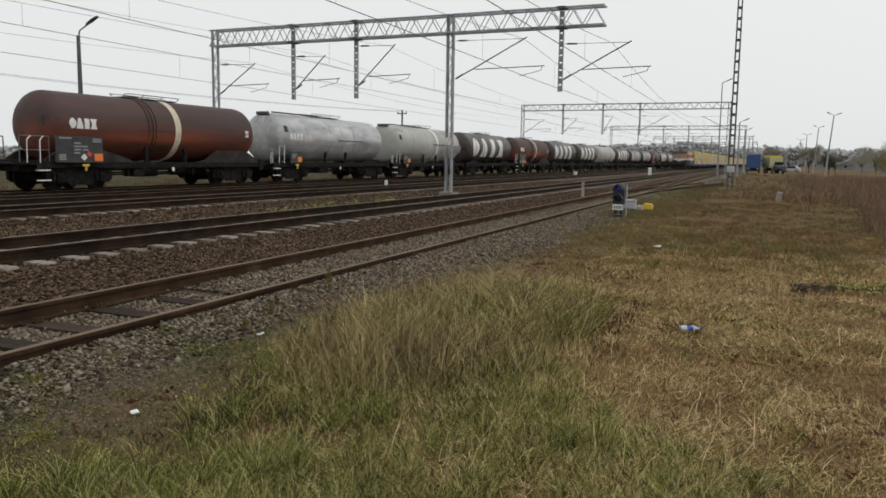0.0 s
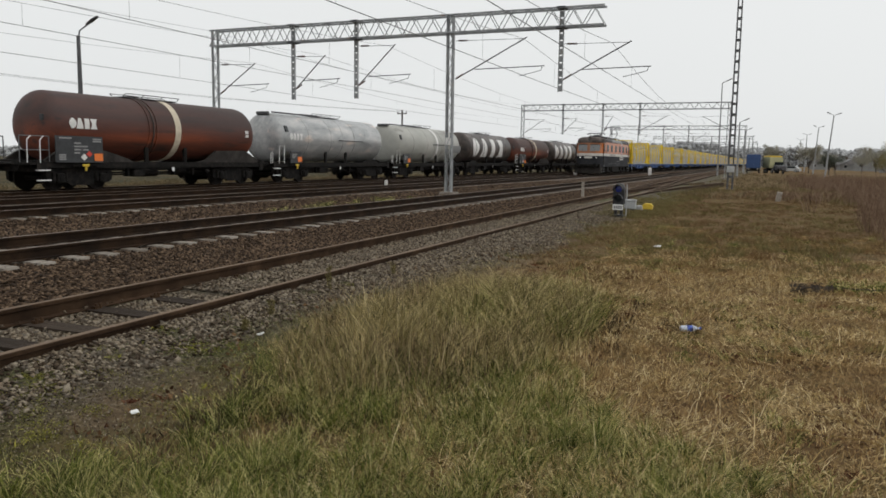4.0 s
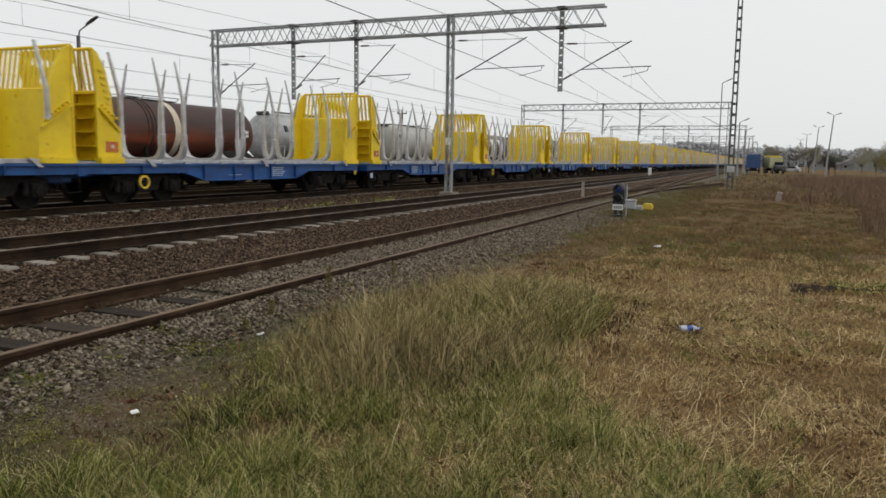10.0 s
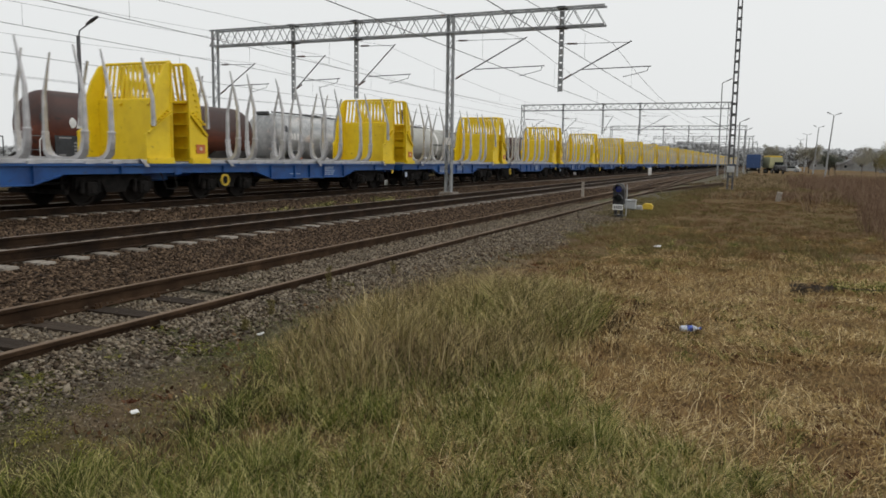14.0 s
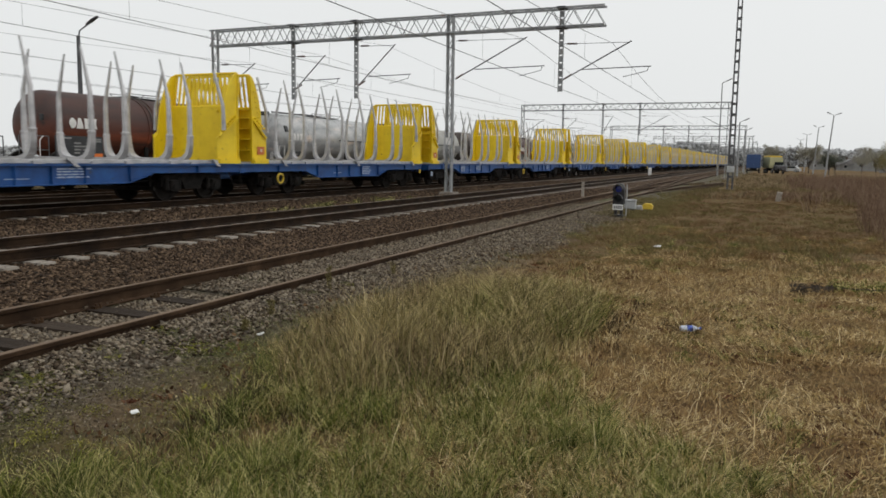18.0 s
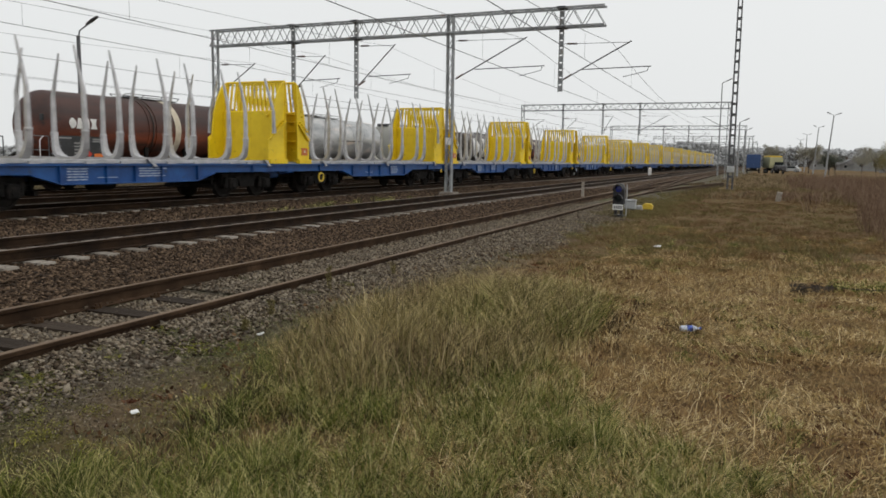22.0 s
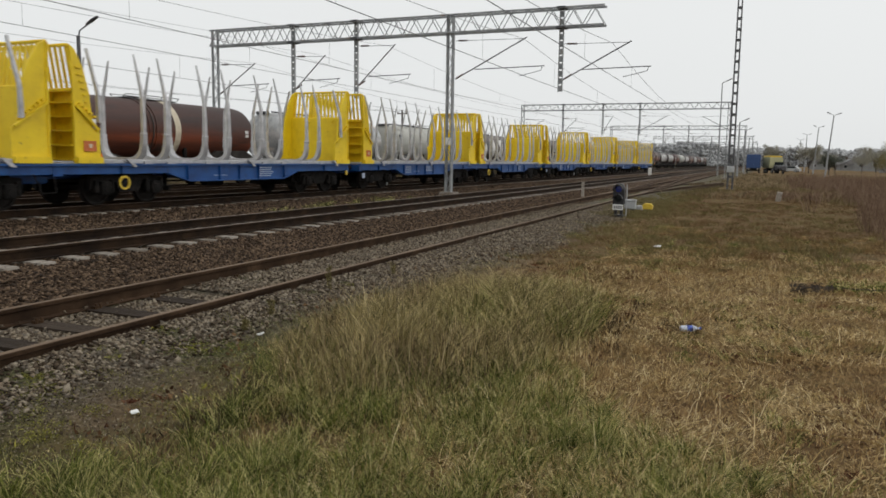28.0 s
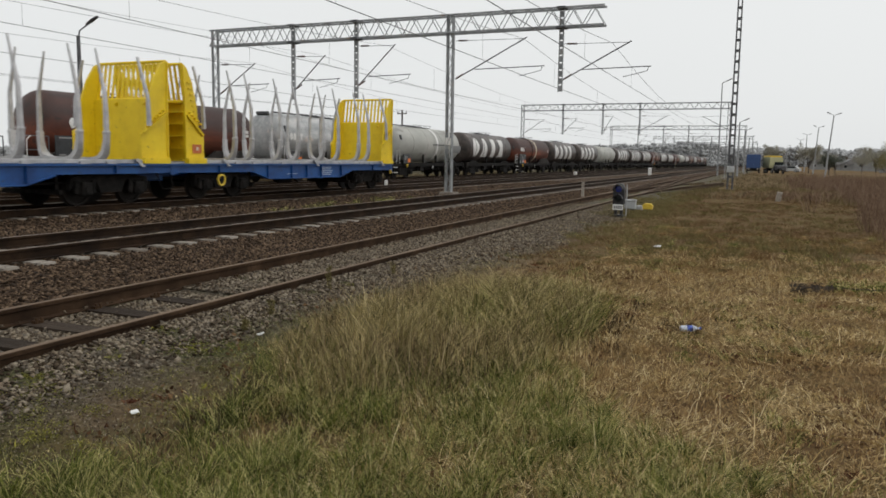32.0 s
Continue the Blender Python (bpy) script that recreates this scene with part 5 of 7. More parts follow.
    part("outlet_pipe", pipe([(8.9, 0, 1.1), (8.9, -0.4, 0.8), (8.9, -1.15, 0.72), (8.9, -1.3, 0.6)], 0.09, 8), BLACK, frame_ob)
    if style in ("brown", "grey", "band"):
        board = part("data_panel", boxes((0.6 if style == "brown" else 1.25, 2.72 if style == "brown" else 2.3, -1.42, -1.38, 1.06, 2.04 if style == "brown" else 1.7)), PANEL_DARK, t, "dark data panel with white markings")
        rows = [(0.75, 1.05, 1.7), (0.75, 1.35, 1.58), (0.75, 1.05, 1.46), (1.15, 1.4, 1.46), (0.75, 1.0, 1.34), (0.08, 0.38, 1.1), (0.08, 0.38, 1.18), (0.08, 0.38, 1.26), (1.6, 2.0, 1.86), (1.6, 2.0, 1.78), (0.1, 0.65, 1.88)]
        for u, w, z in (rows if style == "brown" else [(0.75, 1.2, 1.45), (0.75, 1.1, 1.36), (0.75, 1.0, 1.27)]):
            if 0.65 + w < (2.72 if style == "brown" else 2.3):
                part("marking", boxes((0.65 + u, 0.65 + w, -1.428, -1.421, z + 0.05, z + 0.105)), PALE_MARK, board)
        px = 2.3 if style == "brown" else 1.92
        part("hazard_plate", boxes((px, px + 0.4, -1.436, -1.424, 1.12, 1.4)), ORANGE_PLATE, board, "orange hazard plate")
        if style == "brown":
            bm = bmesh.new()
            prism(bm, [(1.68, 1.26), (1.83, 1.13), (1.98, 1.26), (1.83, 1.39)], "y", -1.434, -1.422)
            part("hazard_diamond", bm, WHITE_MARK, board, "white hazard diamond")
            bm = bmesh.new()
            prism(bm, [(1.93, 1.38), (2.07, 1.26), (2.21, 1.38), (2.07, 1.5)], "y", -1.434, -1.422)
            part("hazard_diamond", bm, RED_PLATE, board, "red hazard diamond")
        loops = [[(u, -1.32, 1.05), (u, -1.34, 1.85), (u + 0.12, -1.34, 1.98), (u + 0.18, -1.3, 1.98)] for u in (-0.5, 0.02)] if style == "brown" else [[(u, -1.32, 1.05), (u, -1.34, z), (u + w, -1.34, z), (u + w, -1.32, 1.05)] for u, w, z in ((-0.4, 0.16, 1.6), (0.35, 0.45, 1.95))]
        for loop in loops:
            part("grab_rail", pipe(loop, 0.02, 5), WHITE_MARK, t, "white grab rail")
        for z in (0.78, 0.42):
            part("step", boxes((-0.12, 0.38, -1.4, -1.25, z - 0.02, z + 0.02)), WHITE_MARK, t, "white-edged step")
        lever = part("brake_lever", rods([((1.4, -1.34, 0.94), (2.6, -1.34, 0.94)), ((1.95, -1.34, 0.72), (1.95, -1.34, 1.0))], 0.03, 6), BLACK, t)
        part("lever_handle", boxes((1.8, 2.1, -1.4, -1.34, 0.9, 1.0), (1.9, 2.0, -1.4, -1.34, 0.74, 0.9), bevel=0.02), BOX_YELLOW, lever, "yellow handle")
    if first:
        deck = part("end_platform", boxes((-0.75, 0.6, -1.25, 1.25, 0.98, 1.06)), BLACK, t)
        pairs = []
        for s in (-1.2, 1.2):
            pairs += [((-0.7, s, z), (0.5, s, z)) for z in (1.5, 2.0)] + [((u, s, 1.05), (u, s, 2.0)) for u in (-0.7, 0.5)]
        for pr in pairs:
            part("platform_railing", rods([pr], 0.022, 5), DARK_STEEL, deck)
    return t


STYLES = ["brown", "grey", "band", "lettered", "brown", "lettered", "lettered", "pale", "lettered", "lettered", "lettered", "brown", "lettered", "lettered", "brown", "pale", "lettered", "brown", "lettered", "brown", "lettered", "brown"]
LABELS = {"brown": "rust-brown tank wagon with a cream band on black bogies", "grey": "grey tank wagon with a roof walkway on black bogies", "band": "pale grey tank wagon with a white band", "lettered": "sooty dark tank wagon with large white marks", "pale": "plain weathered grey tank wagon"}
masters = {}
for k, style in enumerate(STYLES):
    x = 19.3 + 13.75 * k + (0.3 if k else 0.0)
    if style in masters and k > 4:
        copy_thing(masters[style], pose(x, TRACK_E, 0))
    else:
        made = tank_wagon(x, style, LABELS[style], first=(k == 0))
        if k > 0:
            masters[style] = made


# ---- electric locomotive ----
def wall_panel(t, name, outline, material, y, label=""):
    return part(name, prism(bmesh.new(), outline, "y", y - 0.012, y + 0.012), material, t, label)


def locomotive():
    t = thing("electric_locomotive", pose(23.9, TRACK_A, 0), "orange, white and charcoal six-axle electric locomotive", "locomotive")
    H = 1.44

    def plan(z):
        """Half outline of the body at a height: the cab fronts are rounded and slope back."""
        back = 0.0 if z < 2.25 else (z - 2.25) * 0.22
        e = 8.45 - back
        return [(-e + 1.2, H), (-e + 0.6, H - 0.1), (-e + 0.24, H - 0.3), (-e + 0.06, H - 0.62), (-e, 0.0)]

    def shell(name, levels, material, label=""):
        bm = bmesh.new()
        rings = []
        for z, inset in levels:
            p = plan(z)
            half = [(u, v - inset) for u, v in p]
            ring = half + [(u, -v) for u, v in half[-2::-1]]
            ring = ring + [(-u, v) for u, v in ring[::-1]]
            rings.append([bm.verts.new((u, v, z)) for u, v in ring])
        for a, b in zip(rings, rings[1:]):
            n = len(a)
            for k in range(n):
                bm.faces.new((a[k], a[(k + 1) % n], b[(k + 1) % n], b[k]))
        bm.faces.new(rings[0][::-1])
        bm.faces.new(rings[-1])
        return part(name, bm, material, t, label, smooth=True)

    lower = shell("lower_body", [(0.86, 0.0), (1.96, 0.0)], LOCO_DARK, "charcoal lower body")
    shell("white_stripe", [(1.96, 0.004), (2.24, 0.004)], LOCO_WHITE, "grimy white waist stripe")
    upper = shell("upper_body", [(2.24, 0.0), (3.35, 0.03), (3.42, 0.05)], LOCO_ORANGE, "orange upper body")
    # roof, with a raised visor over each cab
    bm = bmesh.new()
    prof = [(-1.4, 3.42), (-1.36, 3.6), (-1.15, 3.76), (-0.7, 3.86), (0.7, 3.86), (1.15, 3.76), (1.36, 3.6), (1.4, 3.42)]
    prism(bm, prof, "x", -6.6, 6.6)
    part("roof", bm, LOCO_ROOF, t, smooth=True)
    for s in (-1, 1):
        bm = bmesh.new()
        rings = []
        for d, drop, w in ((6.6, 0.0, 1.0), (7.2, 0.0, 0.985), (7.7, 0.04, 0.94), (8.05, 0.14, 0.84), (8.22, 0.34, 0.68)):
            rings.append([bm.verts.new((s * d, y * w * 1.02, max(3.34, z + 0.09 - drop) if z > 3.5 else 3.34)) for y, z in prof])
        for a, b in zip(rings, rings[1:]):
            for k in range(len(a)):
                bm.faces.new((a[k], a[(k + 1) % len(a)], b[(k + 1) % len(a)], b[k]))
        bm.faces.new(rings[0])
        bm.faces.new(rings[-1][::-1])
        part("cab_roof", bm, LOCO_ROOF, t, "sooty rounded cab roof", smooth=True)
        part("headlamp", turned(bmesh.new(), [(0, 0.11), (s * 0.1, 0.14), (s * 0.13, 0.11), (s * 0.1, 0.075), (s * 0.1, 0)], (s * 8.1, 0, 3.62), "x", 14), DARK_STEEL, t, "round roof headlamp")
        part("headlamp_glass", turned(bmesh.new(), [(0, 0.06), (s * 0.02, 0.06), (s * 0.025, 0)], (s * 8.2, 0, 3.62), "x", 12), GLASS, t)
        part("lamp_hood", turned(bmesh.new(), [(-s * 0.7, 0.04), (-s * 0.4, 0.13), (-s * 0.1, 0.18), (s * 0.08, 0.18), (s * 0.14, 0.13), (s * 0.14, 0.0)], (s * 7.98, 0, 3.8), "x", 14), LOCO_ROOF, t, "sooty hood on the cab roof", smooth=True)
        # cab windows, lamps, front details
        for y in (-0.55, 0.55):
            side = 1 if y > 0 else -1

            def front(q, z):
                p = plan(z)[::-1]
                return -s * float(np.interp(abs(q), [v for u, v in p], [u for u, v in p]))

            def screen(name, q0, q1, z0, z1, lift, material, parent, label):
                bm = bmesh.new()
                rows = []
                for k in range(6):
                    q = side * (q0 + (q1 - q0) * k / 5)
                    rows.append([bm.verts.new((front(q, z) + s * d, q, z)) for z, d in ((z0, lift), (z1, lift), (z1, -0.03), (z0, -0.03))])
                for ra, rb in zip(rows, rows[1:]):
                    for k in range(4):
                        bm.faces.new((ra[k], ra[(k + 1) % 4], rb[(k + 1) % 4], rb[k]))
                bm.faces.new(rows[0])
                bm.faces.new(rows[-1][::-1])
                return part(name, bm, material, parent, label)

            surround = screen("windscreen_frame", 0.0, 1.24, 2.3, 3.32, 0.012, CAB_FRAME, upper, "grimy windscreen surround")
            screen("windscreen", 0.15, 1.13, 2.47, 3.1, 0.02, SCREEN_GLASS, surround, "windscreen with its reflection painted pale")
            # shade along the top of the windscreen, laid on as a black strip
            screen("screen_shade_line", 0.15, 1.13, 3.1, 3.17, 0.03, BLACK, surround, "black strip painted as a shade line over the windscreen")
            part("wiper", rods([((front(side * 0.75, 2.47) + s * 0.04, side * 0.75, 2.45), (front(side * 0.4, 2.95) + s * 0.05, side * 0.4, 2.95))], 0.006, 4), BLACK, surround)
            screen("brow", 0.0, 1.33, 3.32, 3.42, 0.03, LOCO_ROOF, upper, "sooty brow over the windscreen")
            lamp = part("lamp_housing", turned(bmesh.new(), [(0, 0.12), (s * 0.14, 0.12), (s * 0.15, 0.09), (s * 0.12, 0.08), (s * 0.12, 0)], (s * 8.3, y * 1.5, 1.8), "x", 14), DARK_STEEL, lower)
            part("lamp_glass", turned(bmesh.new(), [(0, 0.042), (s * 0.02, 0.042), (s * 0.025, 0)], (s * 8.425, y * 1.5, 1.8), "x", 12), LAMP_LIT if s < 0 else RED_PLATE, lamp, "lit white marker lamp" if s < 0 else "unlit red tail lamp")
        part("front_plate", boxes((s * 8.45 - 0.02, s * 8.45 + 0.02, -0.4, 0.4, 1.7, 1.9)), RED_PLATE if s > 0 else LOCO_WHITE, lower)
        part("buffer_beam", boxes((min(s * 8.2, s * 8.65), max(s * 8.2, s * 8.65), -1.3, 1.3, 0.76, 1.1), bevel=0.03), BLACK, t)
        buffers(t, s * 8.65, s)
        bm = bmesh.new()
        prism(bm, [(-1.3, 0.2), (1.3, 0.2), (1.4, 0.8), (-1.4, 0.8)], "x", s * 8.4, s * 8.47)
        for q in (-1, 1):
            prism(bm, [(s * 8.4, 0.2), (s * 8.4, 0.8), (s * 7.45, 0.8)], "y", q * 1.36 - 0.03, q * 1.36 + 0.03)
        part("snow_plough", bm, DUSTY, t, "dusty grey snow plough")
        part("coupling_hook", boxes((min(s * 8.65, s * 9.05), max(s * 8.65, s * 9.05), -0.06, 0.06, 0.92, 1.06)), BLACK, t)
    # side doors, windows, vents, on both flanks
    for q in (-1, 1):
        for x0, x1 in ((-7.6, -6.9), (7.0, 7.65)):
            door = wall_panel(t, "cab_door", [(x0, 1.3), (x1, 1.3), (x1, 3.3), (x0, 3.3)], GRIME, q * (H + 0.008), "grimy orange cab door with dark lower half")
            wall_panel(door, "door_upper", [(x0 + 0.03, 2.25), (x1 - 0.03, 2.25), (x1 - 0.03, 3.27), (x0 + 0.03, 3.27)], LOCO_ORANGE, q * (H + 0.0135))
            wall_panel(door, "door_lower", [(x0 + 0.015, 1.31), (x1 - 0.015, 1.31), (x1 - 0.015, 1.96), (x0 + 0.015, 1.96)], LOCO_DARK, q * (H + 0.014))
            wall_panel(door, "door_stripe", [(x0 + 0.015, 1.965), (x1 - 0.015, 1.965), (x1 - 0.015, 2.24), (x0 + 0.015, 2.24)], LOCO_WHITE, q * (H + 0.014))
            wall_panel(door, "door_window", [(x0 + 0.1, 2.5), (x1 - 0.1, 2.5), (x1 - 0.1, 3.15), (x0 + 0.1, 3.15)], GLASS, q * (H + 0.016))
            for u in (x0 - 0.12, x1 + 0.12):
                part("handrail", rods([((u, q * (H + 0.06), 1.3), (u, q * (H + 0.06), 2.6))], 0.018, 5), DARK_STEEL, door)
            for z in (0.32, 0.62, 0.92, 1.2):
                part("step", boxes((x0 + 0.13, x1 - 0.13, min(q * (H - 0.12), q * (H + 0.03)), max(q * (H - 0.12), q * (H + 0.03)), z - 0.02, z + 0.02)), DUSTY if z > 1.0 else MAST_STEEL, t)
        for k, (x0, x1) in enumerate(((-6.0, -5.0), (-3.9, -2.9), (-1.5, -0.55), (0.9, 1.85), (3.2, 4.2), (5.3, 6.15))):
            frame_ob = wall_panel(t, "side_window", [(x0, 2.45), (x1, 2.45), (x1, 3.14), (x0, 3.14)], DARK_STEEL, q * (H - 0.002), "rubber-framed machine room window")
            wall_panel(frame_ob, "pane", [(x0 + 0.04, 2.49), (x1 - 0.04, 2.49), (x1 - 0.04, 3.1 if k != 1 else 2.86), (x0 + 0.04, 3.1 if k != 1 else 2.86)], GLASS, q * (H + 0.006))
            if k == 1:
                wall_panel(frame_ob, "pane", [(x0 + 0.04, 2.92), (x1 - 0.04, 2.92), (x1 - 0.04, 3.1), (x0 + 0.04, 3.1)], GLASS, q * (H + 0.006))
        for x0, x1, m in ((-6.4, -3.0, DARK_STEEL), (-2.95, 3.1, LOCO_VENT), (3.15, 6.4, DARK_STEEL)):
            bm = bmesh.new()
            prism(bm, [(q * 1.37, 3.44), (q * 1.41, 3.46), (q * 1.33, 3.68), (q * 1.18, 3.79), (q * 1.1, 3.76)], "x", x0, x1)
            v = part("roof_vent", bm, m, t)
            if m is DARK_STEEL:
                for n_ in range(3):
                    part("louvre", rods([((x0 + 0.1, q * (1.42 - 0.03 * n_), 3.49 + 0.06 * n_), (x1 - 0.1, q * (1.42 - 0.03 * n_), 3.49 + 0.06 * n_))], 0.014, 4), BLACK, v)
        # emblem and lettering fields
        def oval(cx, cz, rx, rz, a0=0.0, a1=360.0, n=24):
            return [(cx + rx * math.cos(radians(a0 + (a1 - a0) * k / n)), cz + rz * math.sin(radians(a0 + (a1 - a0) * k / n))) for k in range(n + (a1 - a0 < 360))]

        em = wall_panel(t, "emblem", [(1.45, 1.58), (3.62, 1.58), (3.62, 2.1), (1.45, 2.1)], LOCO_WHITE, q * (H + 0.012), "white emblem field")
        wall_panel(em, "emblem_oval", oval(2.45, 2.68, 0.56, 0.78), LOCO_WHITE, q * (H + 0.0145))
        wall_panel(em, "red_arc", oval(2.39, 2.68, 0.4, 0.66, 95, 265, 14), RED_PLATE, q * (H + 0.02))
        wall_panel(em, "dark_arc", oval(2.52, 2.72, 0.38, 0.64, -85, 85, 14), SIGNAL_BLACK, q * (H + 0.02))
        for u0, u1, z, m in ((1.6, 2.5, 1.8, GRIME), (2.56, 3.5, 1.78, GREY_MARK), (2.62, 3.5, 1.98, GREY_MARK)):
            wall_panel(em, "mark", [(u0, z - 0.07), (u1, z - 0.07), (u1, z + 0.07), (u0, z + 0.07)], m, q * (H + 0.02))
        bm, u = bmesh.new(), -4.35
        rng = random.Random(31)
        for word in (4, 12, 9):
            for k in range(word):
                w = rng.uniform(0.06, 0.11)
                prism(bm, [(u, 2.035), (u + w, 2.035), (u + w, 2.165), (u, 2.165)], "y", q * (H + 0.004) - 0.012, q * (H + 0.004) + 0.012)
                u += w + 0.035
            u += 0.14
        part("lettering", bm, STRIPE_MARK, t, "row of small grey bars on the stripe")
        for u0, u1, z in ((-0.2, 1.2, 1.42), (-1.1, -0.6, 1.2), (0.9, 1.3, 1.2), (-0.1, 0.4, 1.02), (-4.5, -4.0, 1.12), (-3.3, -3.0, 1.25)):
            wall_panel(t, "lettering", [(u0, z - 0.03), (u1, z - 0.03), (u1, z + 0.03), (u0, z + 0.03)], GREY_MARK, q * (H + 0.004))
        part("underbody_box", boxes((-2.0, 2.0, min(q * 0.8, q * 1.3), max(q * 0.8, q * 1.3), 0.28, 0.86), bevel=0.03), BLACK, t)
    # bogies with three axles each
    for c in (-4.9, 4.9):
        bm = bmesh.new()
        for s in (-1, 1):
            prism(bm, [(c - 2.75, 0.36), (c - 2.5, 0.86), (c + 2.5, 0.86), (c + 2.75, 0.36), (c + 2.2, 0.22), (c + 1.3, 0.34), (c - 1.3, 0.34), (c - 2.2, 0.22)], "y", s * 1.08 - 0.08, s * 1.08 + 0.08)
        b = part("bogie", bm, BLACK, t)
        for w in (-2.0, 0.0, 2.0):
            for s in (-1, 1):
                part("axle_box", boxes((c + w - 0.22, c + w + 0.22, s * 1.22 - 0.1, s * 1.22 + 0.1, 0.42, 0.82), bevel=0.04), BLACK, b)
            part("wheelset", BIG_WHEELSET, None, t, at=pose(c + w, 0, 0.625))
    # roof gear: lead pantograph folded, rear one raised
    for c, up in ((-4.6, 0.28), (4.4, 1.25)):
        base = part("pantograph_base", boxes((c - 1.0, c + 1.0, -0.55, -0.47, 4.05, 4.12), (c - 1.0, c + 1.0, 0.47, 0.55, 4.05, 4.12), (c - 1.0, c - 0.92, -0.55, 0.55, 4.05, 4.12), (c + 0.92, c + 1.0, -0.55, 0.55, 4.05, 4.12)), DARK_STEEL, t)
        for u in (-0.9, 0.9):
            for v in (-0.5, 0.5):
                part("insulator", turned(bmesh.new(), [(0, 0.06), (0.05, 0.09), (0.1, 0.06), (0.15, 0.09), (0.2, 0.06)], (c + u, v, 3.85), "z", 8), INSULATOR, base)
        z = 4.12
        knee, head = (c + 1.0, z + up * 0.45), (c - 0.35 if up < 1 else c - 0.25, z + up)
        arms = []
        for v in (-0.35, 0.35):
            arms += [((c - 0.6, v, z), (knee[0], v, knee[1])), ((knee[0], v, knee[1]), (head[0], v * 0.7, head[1]))]
        arms += [((knee[0], -0.35, knee[1]), (knee[0], 0.35, knee[1])), ((c - 0.6, -0.35, z), (c - 0.6, 0.35, z))]
        if up < 1:
            arms += [((c - 1.0, v, z), (c - 1.6, v, z + 0.2)) for v in (-0.4, 0.4)]
        part("pantograph_arm", rods(arms, 0.042, 6), DARK_STEEL, base)
        for d in (-0.18, 0.18):
            part("contact_strip", pipe([(head[0] + d, -0.95, head[1] - 0.16), (head[0] + d, -0.7, head[1]), (head[0] + d, 0.7, head[1]), (head[0] + d, 0.95, head[1] - 0.16)], 0.03, 6), DARK_STEEL, base)
    part("roof_hatch", boxes((-2.4, 2.0, -0.7, 0.7, 3.84, 3.96), bevel=0.04), LOCO_ROOF, t)
    part("resistor_box", boxes((-0.9, -0.1, -0.4, 0.4, 3.95, 4.16), bevel=0.04), DARK_STEEL, t)
    part("roof_busbar", rods([((-5.6, -0.25, 4.08), (5.6, -0.25, 4.08)), ((-3.0, 0.3, 4.06), (3.0, 0.3, 4.06))], 0.025, 6), DARK_STEEL, t)
    return t


loco = locomotive()


# ---- log wagons ----
WAGON = 14.575
POSTS = (3.15, 4.04, 5.69, 6.83, 8.57, 9.7, 11.37, 12.24)


